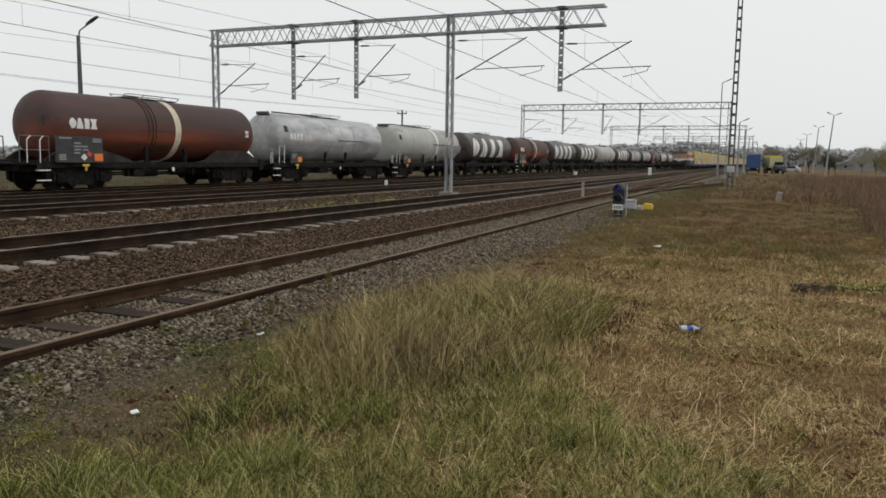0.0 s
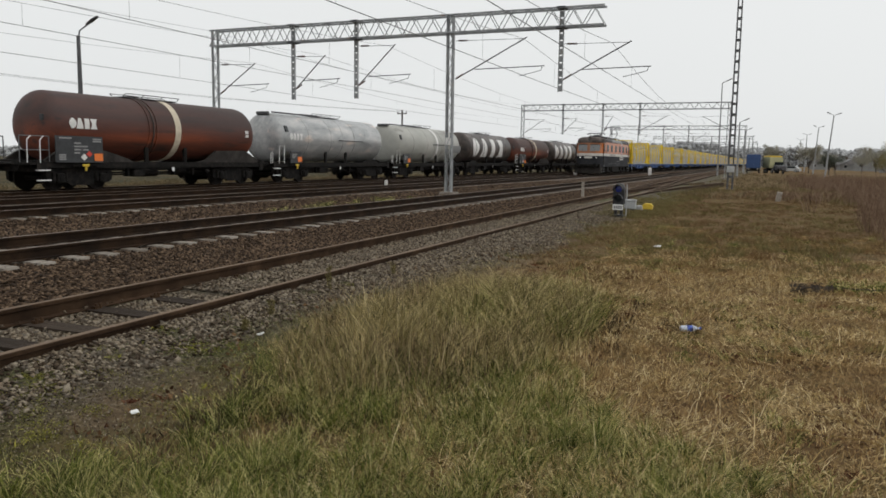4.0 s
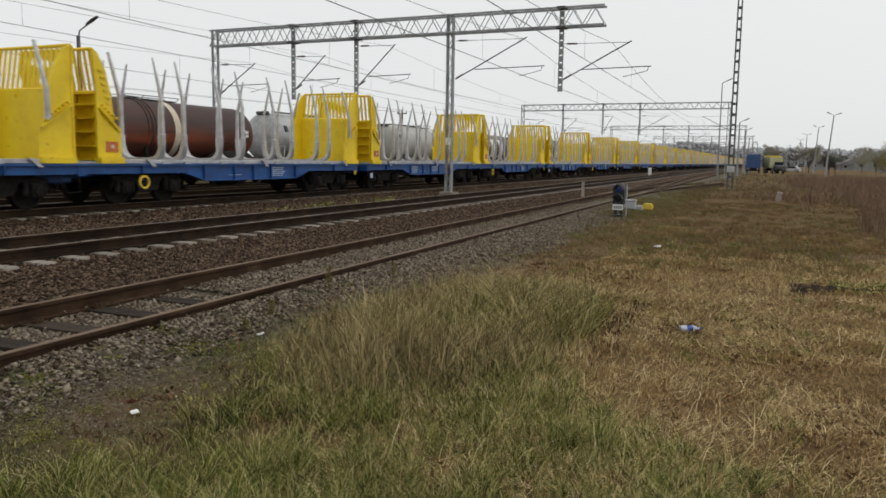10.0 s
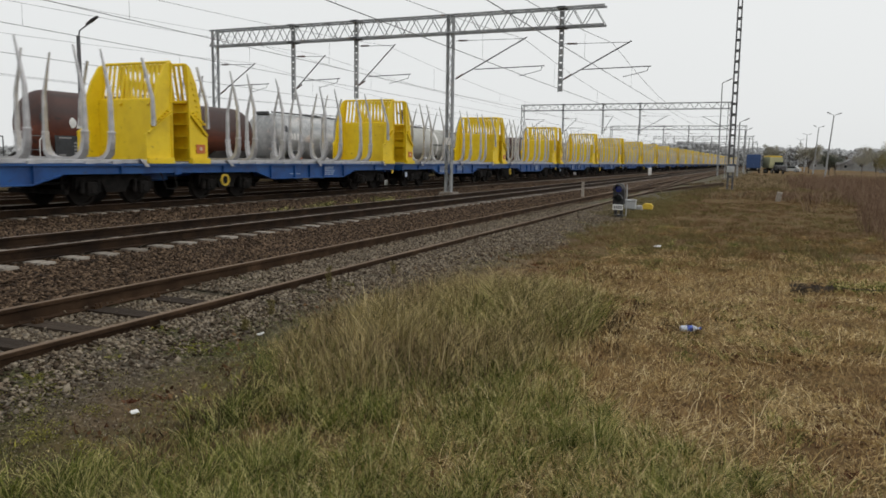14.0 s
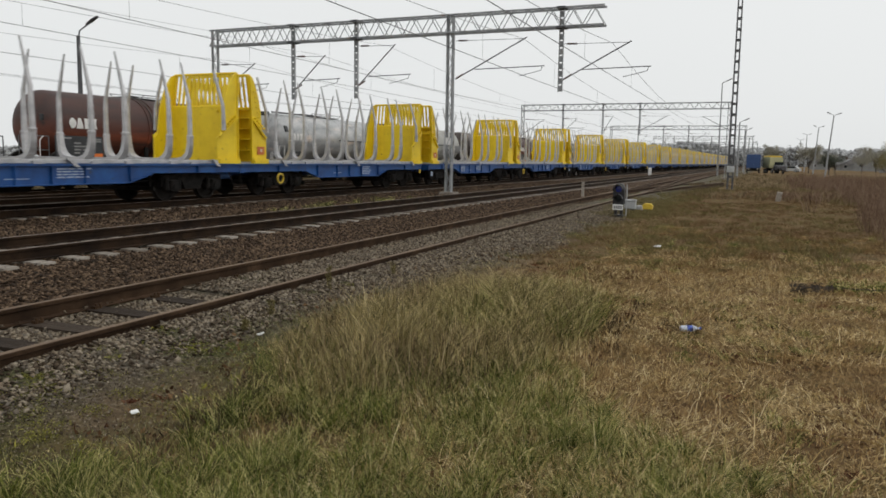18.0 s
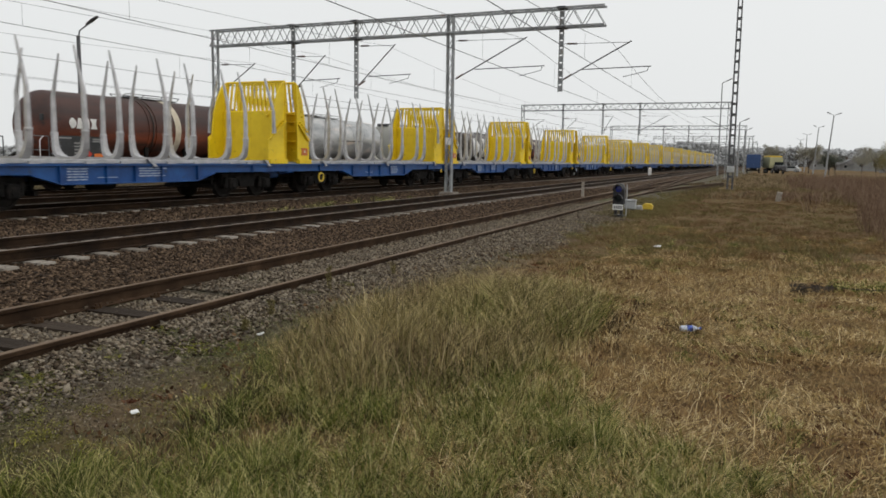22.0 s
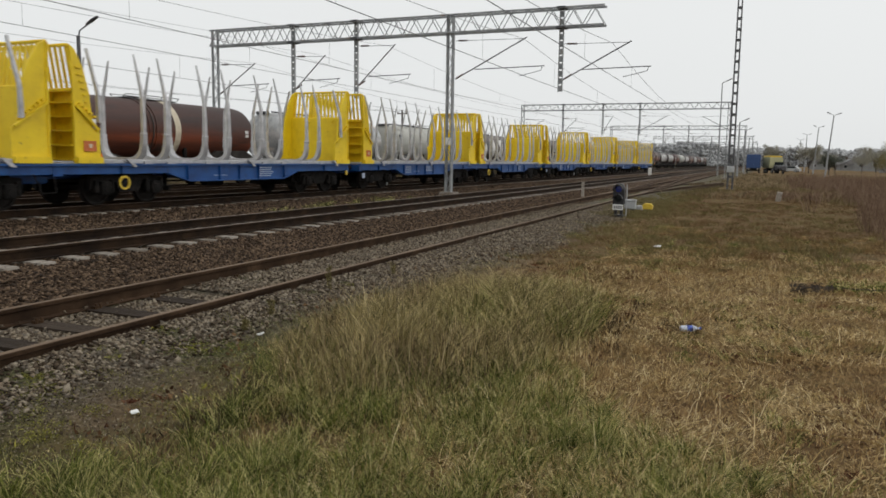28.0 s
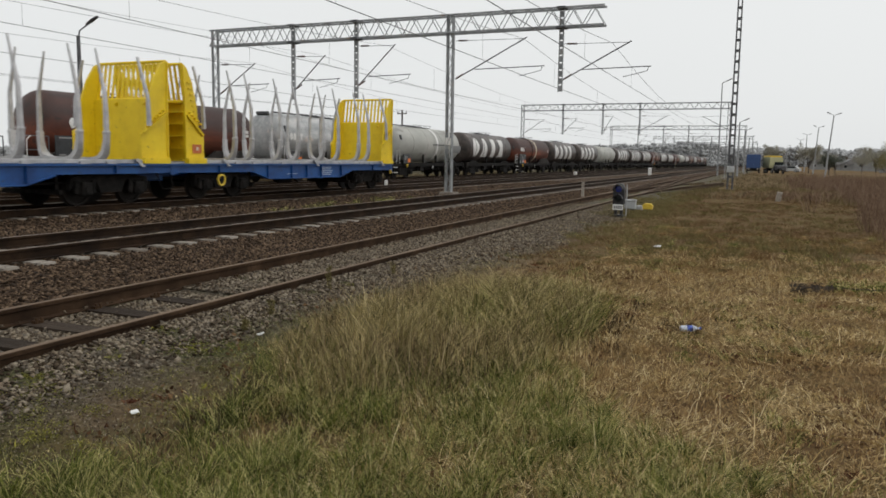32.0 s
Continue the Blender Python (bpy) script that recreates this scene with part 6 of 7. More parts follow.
def bulkhead(t, x, s):
    """The yellow end wall: ribbed lower wall, leaning barred screen above, deep gussets at the sides. s = +1 where the load lies at greater x."""
    def X(u):
        return x + s * u

    def slab(u0, u1, y0, y1, z0, z1, bevel=0.0):
        return boxes((min(X(u0), X(u1)), max(X(u0), X(u1)), y0, y1, z0, z1), bevel=bevel)

    wall = part("bulkhead_wall", slab(0.2, 0.235, -1.26, 1.26, 1.2, 3.0), YELLOW, t, "yellow steel end wall")
    for y in (-1.2, -0.4, 0.4, 1.2):
        part("upright", slab(0.06, 0.2, y - 0.03, y + 0.03, 1.2, 3.0), YELLOW, wall)
    for z in (1.24, 1.6, 1.97, 2.33, 2.68, 2.97):
        part("rib", slab(0.0, 0.2, -1.2, 1.2, z - 0.022, z + 0.022), YELLOW, wall)
    if s < 0:
        # lifting eyes on the smooth load side
        for y in (-0.75, 0.35):
            part("lifting_eye", turned(bmesh.new(), [(-0.03, 0.05), (0.03, 0.05), (0.03, 0.025), (-0.03, 0.025)], (X(0.265), y, 2.86), "y", 10, True), YELLOW, wall)
    else:
        # grab irons beside the ribs
        for z in (1.5, 1.95):
            part("grab_iron", pipe([(X(0.02), 0.95, z), (X(-0.08), 0.95, z), (X(-0.08), 0.62, z), (X(0.02), 0.62, z)], 0.014, 5), YELLOW, wall)
    deep = (0.8, 0.6, 0.5, 0.34, 0.1) if s > 0 else (1.0, 0.84, 0.7, 0.46, 0.16)
    for q in (-1, 1):
        g = bmesh.new()
        prism(g, [(X(0.0), 1.14), (X(deep[0]), 1.14), (X(deep[0]), 1.96), (X(deep[1]), 2.06), (X(deep[2]), 2.95), (X(deep[3]), 3.55), (X(deep[4]), 4.0), (X(-0.06), 4.1), (X(-0.07), 3.9), (X(0.0), 2.95)], "y", q * 1.3 - 0.03, q * 1.3 + 0.03)
        # folded edge along the wall, and rungs up the slope
        for p0, p1 in (((X(0.0), q * 1.34, 1.2), (X(0.0), q * 1.34, 2.95)), ((X(0.0), q * 1.34, 2.95), (X(-0.05), q * 1.34, 4.05))):
            rod(g, p0, p1, 0.035, 4)
        for k in range(6 if s > 0 else 0):
            rod(g, (X(deep[2] - 0.16 - 0.05 * k), q * 1.35, 2.7 + 0.17 * k), (X(deep[2] - 0.02 - 0.045 * k), q * 1.35, 2.7 + 0.17 * k), 0.028, 4)
        box(g, min(X(0.0), X(deep[0])), max(X(0.0), X(deep[0])), q * 1.38 - 0.06, q * 1.38 + 0.06, 1.14, 1.3)
        gs = part("gusset", g, YELLOW, t)
        bm = rods([((X(0.05), q * 1.37, 2.6), (X(deep[0] - 0.06), q * 1.37, 2.0))], 0.045, 4)
        for k in range(5):
            u = 0.16 + 0.11 * k
            rod(bm, (X(u), q * 1.33, 2.66 - 0.08 * k), (X(u), q * 1.42, 2.66 - 0.08 * k), 0.035, 6)
        part("brace", bm, YELLOW, gs, "sloping brace with stake cleats")
        if s > 0 and q < 0:
            part("reflector_plate", slab(0.27, 0.66, q * 1.345 - 0.01, q * 1.345 + 0.01, 1.45, 1.72), FADED_RED, gs, "faded red plate with a pale mark")
            part("reflector_mark", slab(0.42, 0.52, q * 1.357 - 0.006, q * 1.357 + 0.006, 1.54, 1.64), CREAM, gs)
    top, low = (X(-0.06), 4.08), (X(0.12), 3.0)
    screen = part("screen_rail", rods([((top[0], -1.28, top[1]), (top[0], 1.28, top[1])), ((low[0], -1.28, low[1]), (low[0], 1.28, low[1]))], 0.045, 6), YELLOW, t)
    n = 14
    for k in range(n):
        y = -1.2 + 2.4 * k / (n - 1)
        part("screen_bar", SCREEN_BAR[s], None, screen, at=pose(x, y, 0))
    return wall


def screen_bar_mesh(s):
    bm = bmesh.new()
    prism(bm, [(s * -0.075, 4.08), (s * -0.045, 4.08), (s * 0.135, 3.0), (s * 0.105, 3.0)], "y", -0.045, 0.045)
    me = bpy.data.meshes.new("screen_bar")
    bmesh.ops.recalc_face_normals(bm, faces=bm.faces)
    bm.to_mesh(me)
    bm.free()
    me.materials.append(YELLOW)
    return me


SCREEN_BAR = {1: screen_bar_mesh(1), -1: screen_bar_mesh(-1)}


def stanchion_mesh(q):
    """One upright: curved foot, thick socket, slim post whose upper part leans inwards."""
    bm = bmesh.new()
    path = [(0.5, 1.25, 0.04, 0.08), (0.86, 1.26, 0.048, 0.11), (1.05, 1.31, 0.055, 0.125), (1.15, 1.4, 0.058, 0.115), (1.2, 1.52, 0.058, 0.095), (1.235, 1.72, 0.056, 0.078), (1.245, 1.9, 0.056, 0.072), (1.247, 1.94, 0.062, 0.08), (1.25, 1.98, 0.062, 0.08), (1.25, 2.0, 0.047, 0.06), (1.245, 2.5, 0.043, 0.054), (1.235, 3.0, 0.039, 0.046), (1.12, 3.48, 0.03, 0.034), (0.95, 4.17, 0.018, 0.017)]
    rings = []
    for k, (y, z, w, wx) in enumerate(path):
        y2, z2 = path[min(k + 1, len(path) - 1)][:2]
        y1, z1 = path[max(k - 1, 0)][:2]
        d = Vector((0, (y2 - y1), (z2 - z1))).normalized()
        nrm = Vector((0, d.z, -d.y))
        c = Vector((0, y, z))
        ring = []
        for ux, un in ((-1, -1), (1, -1), (1, 1), (-1, 1)):
            p = c + Vector((ux * wx, 0, 0)) + nrm * un * w
            ring.append(bm.verts.new((p.x, q * p.y, p.z)))
        rings.append(ring)
    for a, b in zip(rings, rings[1:]):
        for k in range(4):
            bm.faces.new((a[k], a[(k + 1) % 4], b[(k + 1) % 4], b[k]))
    bm.faces.new(rings[0])
    bm.faces.new(rings[-1][::-1])
    bmesh.ops.recalc_face_normals(bm, faces=bm.faces)
    me = bpy.data.meshes.new("stanchion")
    bm.to_mesh(me)
    bm.free()
    me.materials.append(GALV)
    return me


def hung_post_mesh(q):
    bm = bmesh.new()
    for (a, b, r) in (((0, q * 1.42, 2.2), (0, q * 1.4, 2.95), 0.07), ((0, q * 1.4, 2.95), (0, q * 1.05, 4.1), 0.055)):
        rod(bm, a, b, r, 4, r * 0.8)
    bmesh.ops.recalc_face_normals(bm, faces=bm.faces)
    me = bpy.data.meshes.new("end_stanchion")
    bm.to_mesh(me)
    bm.free()
    me.materials.append(GALV)
    return me


STANCHION = {q: stanchion_mesh(q) for q in (-1, 1)}
END_POST = {q: hung_post_mesh(q) for q in (-1, 1)}


def log_wagon(second, label):
    t = thing("log_wagon", pose(0, TRACK_A, 0), label, "log wagon", "log wagons of the train")
    L = WAGON
    a, b = (0.2, 14.3) if second else (0.5, 14.6)
    front, rear = 2.72, 12.5
    sill = [(a, 1.1), (b, 1.1), (b, 0.9), (b - 0.3, 0.86), (10.5, 0.86), (9.66, 0.62), (4.78, 0.62), (3.95, 0.86), (a + 0.3, 0.86), (a, 0.9)]
    for q in (-1, 1):
        web = prism(bmesh.new(), sill, "y", q * 1.31 - 0.03, q * 1.31 + 0.03)
        for u in (2.2, 4.75, 6.2, 7.2, 8.2, 9.7, 12.4):
            box(web, u - 0.012, u + 0.012, min(q * 1.33, q * 1.41), max(q * 1.33, q * 1.41), 0.63 if 4.7 < u < 9.8 else 0.87, 1.08)
        s = part("side_sill", web, BLUE, t, "blue fish-bellied side sill")
        part("sill_flange", boxes((a, b, q * 1.34 - 0.08, q * 1.34 + 0.08, 1.08, 1.13)), BLUE, s)
        part("sill_flange", prism(bmesh.new(), [(3.95, 0.83), (4.8, 0.6), (9.64, 0.6), (10.48, 0.83), (10.48, 0.86), (9.64, 0.63), (4.8, 0.63), (3.95, 0.86)], "y", q * 1.33 - 0.09, q * 1.33 + 0.09), BLUE, s)
        if q > 0:
            continue
        fields = ((8.32, 1.1, 5, 0.5),) if second else ((5.0, 0.62, 5, 1.0), (7.38, 1.05, 4, 0.8))
        rng = random.Random(7 + second)
        for u, w, n_, fill in fields:
            rows = []
            for r in range(n_):
                at_u = u
                while at_u < u + w * fill:
                    step = rng.uniform(0.12, 0.3)
                    rows.append((at_u, min(at_u + step, u + w), q * 1.344 - 0.003, q * 1.344 + 0.003, 0.985 - r * 0.07, 1.02 - r * 0.07))
                    at_u += step + 0.035
            part("marking", boxes(*rows), PALE_BLUE_MARK, s, "block of small worn white markings")
        part("marking", boxes((5.95, 6.6, q * 1.344 - 0.003, q * 1.344 + 0.003, 0.76, 0.78)), PALE_BLUE_MARK, s)
    part("deck", boxes((a, b, -1.27, 1.27, 1.1, 1.15)), DECK_STEEL, t, "worn grey steel deck")
    for q in (-1, 1):
        part("side_rail", boxes((1.45, 13.4, q * 1.31 - 0.035, q * 1.31 + 0.035, 1.135, 1.25), bevel=0.012), GALV, t, "galvanised side rail")
        for u in (2.3, 7.6, 13.0) if q < 0 else ():
            bm = bmesh.new()
            prism(bm, [(u, 1.27), (u + 0.14, 1.27), (u + 0.42, 1.05), (u + 0.28, 1.05)], "y", min(q * 1.37, q * 1.43), max(q * 1.37, q * 1.43))
            part("lashing_bracket", bm, GALV, t, "bright slanting lashing bracket")
    part("centre_sill", boxes((a, b, -0.35, 0.35, 0.72, 1.08), (a - 0.03, a + 0.15, -1.35, 1.35, 0.82, 1.1), (b - 0.15, b + 0.03, -1.35, 1.35, 0.82, 1.1)), BLUE, t)
    for u in POSTS:
        part("bunk", boxes((u - 0.1, u + 0.1, -1.0, 1.0, 1.15, 1.3), (u - 0.15, u + 0.15, -1.41, -1.0, 1.08, 1.2), (u - 0.15, u + 0.15, 1.0, 1.41, 1.08, 1.2)), GALV, t, "galvanised cross bunk")
        for q in (-1, 1):
            part("stanchion", STANCHION[q], None, t, "galvanised bent stanchion", at=pose(u, 0, 0))
    for u in (1.45, 13.6):
        for q in (-1, 1):
            part("end_stanchion", END_POST[q], None, t, "short galvanised end post", at=pose(u, 0, 0))
    bulkhead(t, 0.74 if second else 0.84, 1)
    bulkhead(t, 14.28 if second else 14.38, -1)
    bogie(t, front)
    bogie(t, rear)
    # brake rigging between the bogies
    part("brake_tank", turned(bmesh.new(), [(0, 0.0), (0.02, 0.18), (0.8, 0.18), (0.82, 0.0)], (6.2, -0.7, 0.6), "x", 12), BLACK, t)
    part("brake_pipe", pipe([(a, -0.5, 0.7), (4.0, -0.9, 0.62), (10.4, -0.9, 0.62), (b, -0.5, 0.7)], 0.03, 6), BLACK, t)
    for u in (front + 1.6, rear - 1.6):
        part("brake_beam", boxes((u - 0.05, u + 0.05, -1.05, 1.05, 0.34, 0.46), (u - 0.04, u + 0.04, -0.92, -0.84, 0.4, 0.86), (u - 0.04, u + 0.04, 0.84, 0.92, 0.4, 0.86)), BLACK, t)
    part("shunter_step", pipe([(b - 0.1, -1.3, 0.85), (b - 0.1, -1.38, 0.42), (b - 0.5, -1.38, 0.4), (b - 0.65, -1.3, 0.85)], 0.018, 5), BLACK, t)
    if second:
        part("drawbar_box", boxes((-0.75, 0.4, -0.75, 0.75, 0.62, 1.0), bevel=0.04), BLUE, t, "blue short-coupling box")
        buffers(t, b, 1)
        ring = part("hand_wheel", turned(bmesh.new(), [(-0.025, 0.19), (0.025, 0.19), (0.025, 0.14), (-0.025, 0.14)], (2.22, -1.43, 0.62), "y", 18, True), BOX_YELLOW, t, "yellow ring handwheel")
        part("wheel_hub", rods([((2.22, -1.25, 0.62), (2.22, -1.45, 0.62)), ((2.09, -1.43, 0.49), (2.35, -1.43, 0.75))], 0.022, 6), BLACK, ring)
        part("grease_box", boxes((14.0, 14.12, -1.43, -1.36, 0.68, 0.86), bevel=0.015), BOX_YELLOW, t, "small yellow fitting under the sill")
    else:
        buffers(t, a, -1)
        part("tag_plate", boxes((0.6, 0.83, -1.43, -1.41, 0.52, 0.74)), PALE_BLUE_MARK, t, "worn white tag plate")
        part("shunter_step", pipe([(a + 0.05, -1.3, 0.85), (a + 0.05, -1.38, 0.42), (a + 0.5, -1.38, 0.4), (a + 0.65, -1.3, 0.85)], 0.022, 5), BLACK, t)
        part("drawhook", boxes((a - 0.42, a, -0.06, 0.06, 0.9, 1.04), bevel=0.02), BLACK, t)
    return t


LEAD = log_wagon(False, "empty blue log wagon with yellow end walls and stanchions")
REAR = log_wagon(True, "empty blue log wagon, short-coupled, with yellow end walls")
wagons = []
for k in range(36):
    if k == 0:
        wagons.append(LEAD)
    elif k == 1:
        wagons.append(REAR)
    else:
        wagons.append(copy_thing(REAR if k % 2 else LEAD, pose(0, TRACK_A, 0)))
tagged(wagons[35], "last empty blue log wagon of the train, yellow end walls")

# how far the train has come, in metres since it had its first wall at x = 14.01
SLIP = [(0.0, -0.1), (3.0, -0.2), (6.0, -0.3), (7.5, -0.36), (9.0, 0.0), (11.0, 0.1), (13.0, 0.3), (17.0, 0.28), (18.5, 0.15), (20.0, -0.1), (22.0, -0.28), (25.0, -0.3), (28.0, -0.32), (29.5, 0.0), (31.0, 0.33), (32.0, 0.5)]


def gone(t):
    return 21.07 * (t - 8.0) - float(np.interp(t, [a for a, b in SLIP], [b for a, b in SLIP]))


def wagon_start(k):
    return 14.01 - 1.4 + WAGON * k - (0.18 if k % 2 else 0.0)


# ---- yard furniture ----
def dwarf_signal():
    x, y, z = 24.25, 4.38, -0.37
    t = thing("shunting_signal", pose(x, y, z), "black dwarf shunting signal with a dim blue lamp", "railway signal")
    part("base", boxes((-0.14, 0.14, -0.17, 0.17, 0, 0.1), bevel=0.02), SIGNAL_BLACK, t)
    for s in (-0.09, 0.09):
        part("leg", boxes((-0.04, 0.04, s - 0.04, s + 0.04, 0.08, 0.4)), SIGNAL_BLACK, t)
    plate = part("number_plate", boxes((-0.17, -0.15, -0.16, 0.16, 0.25, 0.42)), WHITE_MARK, t, "white number plate with dark bars")
    for k in range(4):
        part("plate_mark", boxes((-0.176, -0.171, -0.12 + k * 0.065, -0.08 + k * 0.065, 0.29, 0.38)), DARK_STEEL, plate)
    bm = bmesh.new()
    prism(bm, [(-0.17, 0.42), (0.17, 0.42), (0.17, 0.93), (0.13, 1.02), (0.06, 1.07), (-0.06, 1.07), (-0.13, 1.02), (-0.17, 0.93)], "x", -0.12, 0.14)
    head = part("signal_head", bm, SIGNAL_BLACK, t, "black rounded signal head")
    for zz, m in ((0.9, BLUE_LENS), (0.6, GLASS)):
        part("lens", turned(bmesh.new(), [(0, 0.1), (-0.02, 0.1), (-0.03, 0.0)], (-0.12, 0, zz), "x", 16), m, head)
        bm = bmesh.new()
        rings = []
        for u in (-0.12, -0.34):
            rings.append([bm.verts.new((u, r_ * math.cos(a), zz + r_ * math.sin(a))) for r_ in (0.15, 0.13) for a in [math.pi * i / 10 for i in range(11)]])
        for i in range(10):
            bm.faces.new((rings[0][i], rings[0][i + 1], rings[1][i + 1], rings[1][i]))
            bm.faces.new((rings[0][11 + i], rings[1][11 + i], rings[1][12 + i], rings[0][12 + i]))
            bm.faces.new((rings[1][i], rings[1][i + 1], rings[1][12 + i], rings[1][11 + i]))
        part("hood", bm, SIGNAL_BLACK, head)
    part("back_post", rods([((0.1, -0.22, 0), (0.1, -0.22, 1.04))], 0.02, 8), BOX_GREY, t)


dwarf_signal()
t = thing("cable_cabinet", pose(27.9, 4.63, -0.38), "small grey trackside junction cabinet", "cabinet")
part("cabinet_body", boxes((-0.14, 0.14, -0.2, 0.2, 0.08, 0.36), bevel=0.02), BOX_GREY, t)
part("cabinet_lid", boxes((-0.16, 0.16, -0.22, 0.22, 0.36, 0.41), bevel=0.015), BOX_GREY, t)
part("cabinet_door", boxes((-0.15, -0.135, -0.16, 0.16, 0.11, 0.33)), BOX_GREY, t)
part("foot", boxes((-0.1, 0.1, -0.15, 0.15, 0, 0.08)), DARK_STEEL, t)
t = thing("cable_housing", pose(28.3, 4.36, -0.39), "low grey cable housing beside the cabinet", "cable box")
part("cover", boxes((-0.1, 0.1, -0.12, 0.12, 0, 0.2), bevel=0.03), BOX_GREY, t)
t = thing("point_motor_cover", pose(28.4, 4.08, -0.38), "weathered yellow cable cover box on short legs", "cable box")
bm = bmesh.new()
prism(bm, [(-0.16, 0.06), (0.16, 0.06), (0.19, 0.2), (0.15, 0.22), (-0.15, 0.22), (-0.19, 0.2)], "x", -0.14, 0.14)
part("cover", bm, BOX_YELLOW, t)
part("lid", boxes((-0.13, 0.13, -0.13, 0.13, 0.22, 0.27), bevel=0.02), BOX_YELLOW, t)
part("leg", boxes((-0.1, 0.1, -0.1, 0.1, 0, 0.07)), DARK_STEEL, t)


def marker_post(x, y, z, h, w, material, label, name="marker_post"):
    t = thing(name, pose(x, y, z), label, "post")
    bm = boxes((-w / 2, w / 2, -w / 2, w / 2, 0, h * 0.93), bevel=w * 0.12)
    part("shaft", bm, material, t)
    bm = bmesh.new()
    prism(bm, [(-w / 2, h * 0.93), (w / 2, h * 0.93), (0, h)], "y", -w / 2, w / 2)
    part("cap", bm, material, t)
    return t


marker_post(35.2, 8.05, -0.33, 0.8, 0.11, CONCRETE, "weathered concrete marker post by the track")
marker_post(91.5, 10.9 + 2.2, -0.3, 1.05, 0.34, WHITE_MARK, "white-painted concrete marker post")
marker_post(37.6, 19.65, -0.24, 0.42, 0.14, WHITE_MARK, "small white marker post between the tracks")
marker_post(82.0, 19.65, -0.24, 0.5, 0.34, WHITE_MARK, "low white marker stone between the tracks")
marker_post(40.5, -0.35, -0.42, 0.5, 0.22, CONCRETE, "tilted pale concrete stone in the grass", "boundary_stone").matrix_basis = pose(40.5, -0.35, -0.45, 9, -6, 12)


def light_tower(x, y, z, h, wide):
    t = thing("lattice_mast", pose(x, y, z), "tall grey lattice mast with a switch box at its foot", "mast")
    for s in (-1, 1):
        bm = bmesh.new()
        prism(bm, [(-0.09, s * wide / 2 - 0.055), (0.09, s * wide / 2 - 0.055), (0.09, s * wide / 2 + 0.055), (-0.09, s * wide / 2 + 0.055)], "z", 0.0, h)
        for v in bm.verts:
            v.co.y *= 1.0 - 0.3 * v.co.z / h
        part("channel", bm, DARK_STEEL, t)
    k = 0.9
    while k < h:
        w = wide * (1 - 0.3 * k / h) / 2 + 0.03
        part("batten", boxes((-0.1, 0.1, -w, w, k - 0.08, k + 0.08)), DARK_STEEL, t)
        k += 0.7
    part("footing", boxes((-0.3, 0.3, -0.32, 0.32, -0.2, 0.06), bevel=0.04), CONCRETE, t)
    part("switch_box", boxes((-0.36, -0.1, -0.25, 0.25, 1.2, 1.62), bevel=0.03), BOX_GREY, t, "grey switch box")
    return t


light_tower(55.5, 2.58, -0.42, 17.5, 0.31)


def street_lamp(x, y, z, h, arms, label, lean=0.0, r=0.09, head=0.9, paint=None, rise=0.0):
    paint = paint or DARK_STEEL
    t = thing("street_lamp", pose(x, y, z, lean, 0, 0), label, "street lamp", "lamps round the yard")
    bm = bmesh.new()
    rod(bm, (0, 0, 0), (0, 0, h), r, 8, r * 0.55)
    part("pole", bm, paint, t)
    for s in arms:
        part("arm", pipe([(0, 0, h - 0.15), (0, s * 0.12, h + 0.1 + rise * 0.5), (0, s * (0.45 + rise), h + 0.22 + rise)], 0.04, 6), paint, t)
        bm = bmesh.new()
        turned(bm, [(0, 0.04), (head * 0.12, 0.1), (head * 0.5, 0.14), (head * 0.9, 0.1), (head, 0.0)], (0, 0, 0), "x", 10)
        m = pose(0, s * (0.4 + rise * 0.6), h + 0.2 + rise) @ pose(0, 0, 0, 0, -24, 90 * s) @ Matrix.Diagonal((1, 1, 0.6, 1))
        bmesh.ops.transform(bm, matrix=m, verts=bm.verts)
        part("lamp_head", bm, paint, t)
    return t


street_lamp(30.9, 35.0, -0.6, 8.35, (-1,), "grey steel lamp post with one drooping lamp head", r=0.17, head=1.0, rise=0.35)
for k, (dy, lean) in enumerate(((-0.1, 4.0), (-0.35, 3.0), (-0.2, 1.0), (0.0, 1.5))):
    street_lamp(120 + 40 * k, -6.8 + dy, -0.45, 8.7, (-1, 1), "grey street lamp with two arms by the road", lean=lean, r=0.125, head=0.62, paint=LAMP_POST_HAZED)
for x, y, h in ((110, 4.3, 7.3), (150, 4.8, 7.8), (190, 5.2, 7.8), (232, 5.4, 7.6), (300, -4.5, 8.2), (340, -5.2, 8.2)):
    street_lamp(x, y, -0.45, h, (-1,), "concrete lamp post with one arm, haze in its pale grey", r=0.15, head=0.9, paint=LAMP_POST_HAZED)
street_lamp(107, 6.6, -0.4, 12.2, (-1,), "tall slim lamp post beside the sidings", r=0.11, head=1.0, paint=MAST_STEEL)


def utility_pole(x, y, h):
    t = thing("utility_pole", pose(x, y, -0.7), "weathered wooden pole with a crossarm", "utility pole")
    part("pole", rods([((0, 0, 0), (0, 0, h))], 0.14, 7), BARK, t)
    part("crossarm", boxes((-0.06, 0.06, -0.9, 0.9, h - 0.7, h - 0.55)), BARK, t)
    for s in (-0.8, 0.0, 0.8):
        part("insulator", rods([((0, s, h - 0.55), (0, s, h - 0.25))], 0.06, 6), INSULATOR, t)


utility_pole(118.5, 58.9, 10.4)
utility_pole(48.0, 71.5, 10.2)
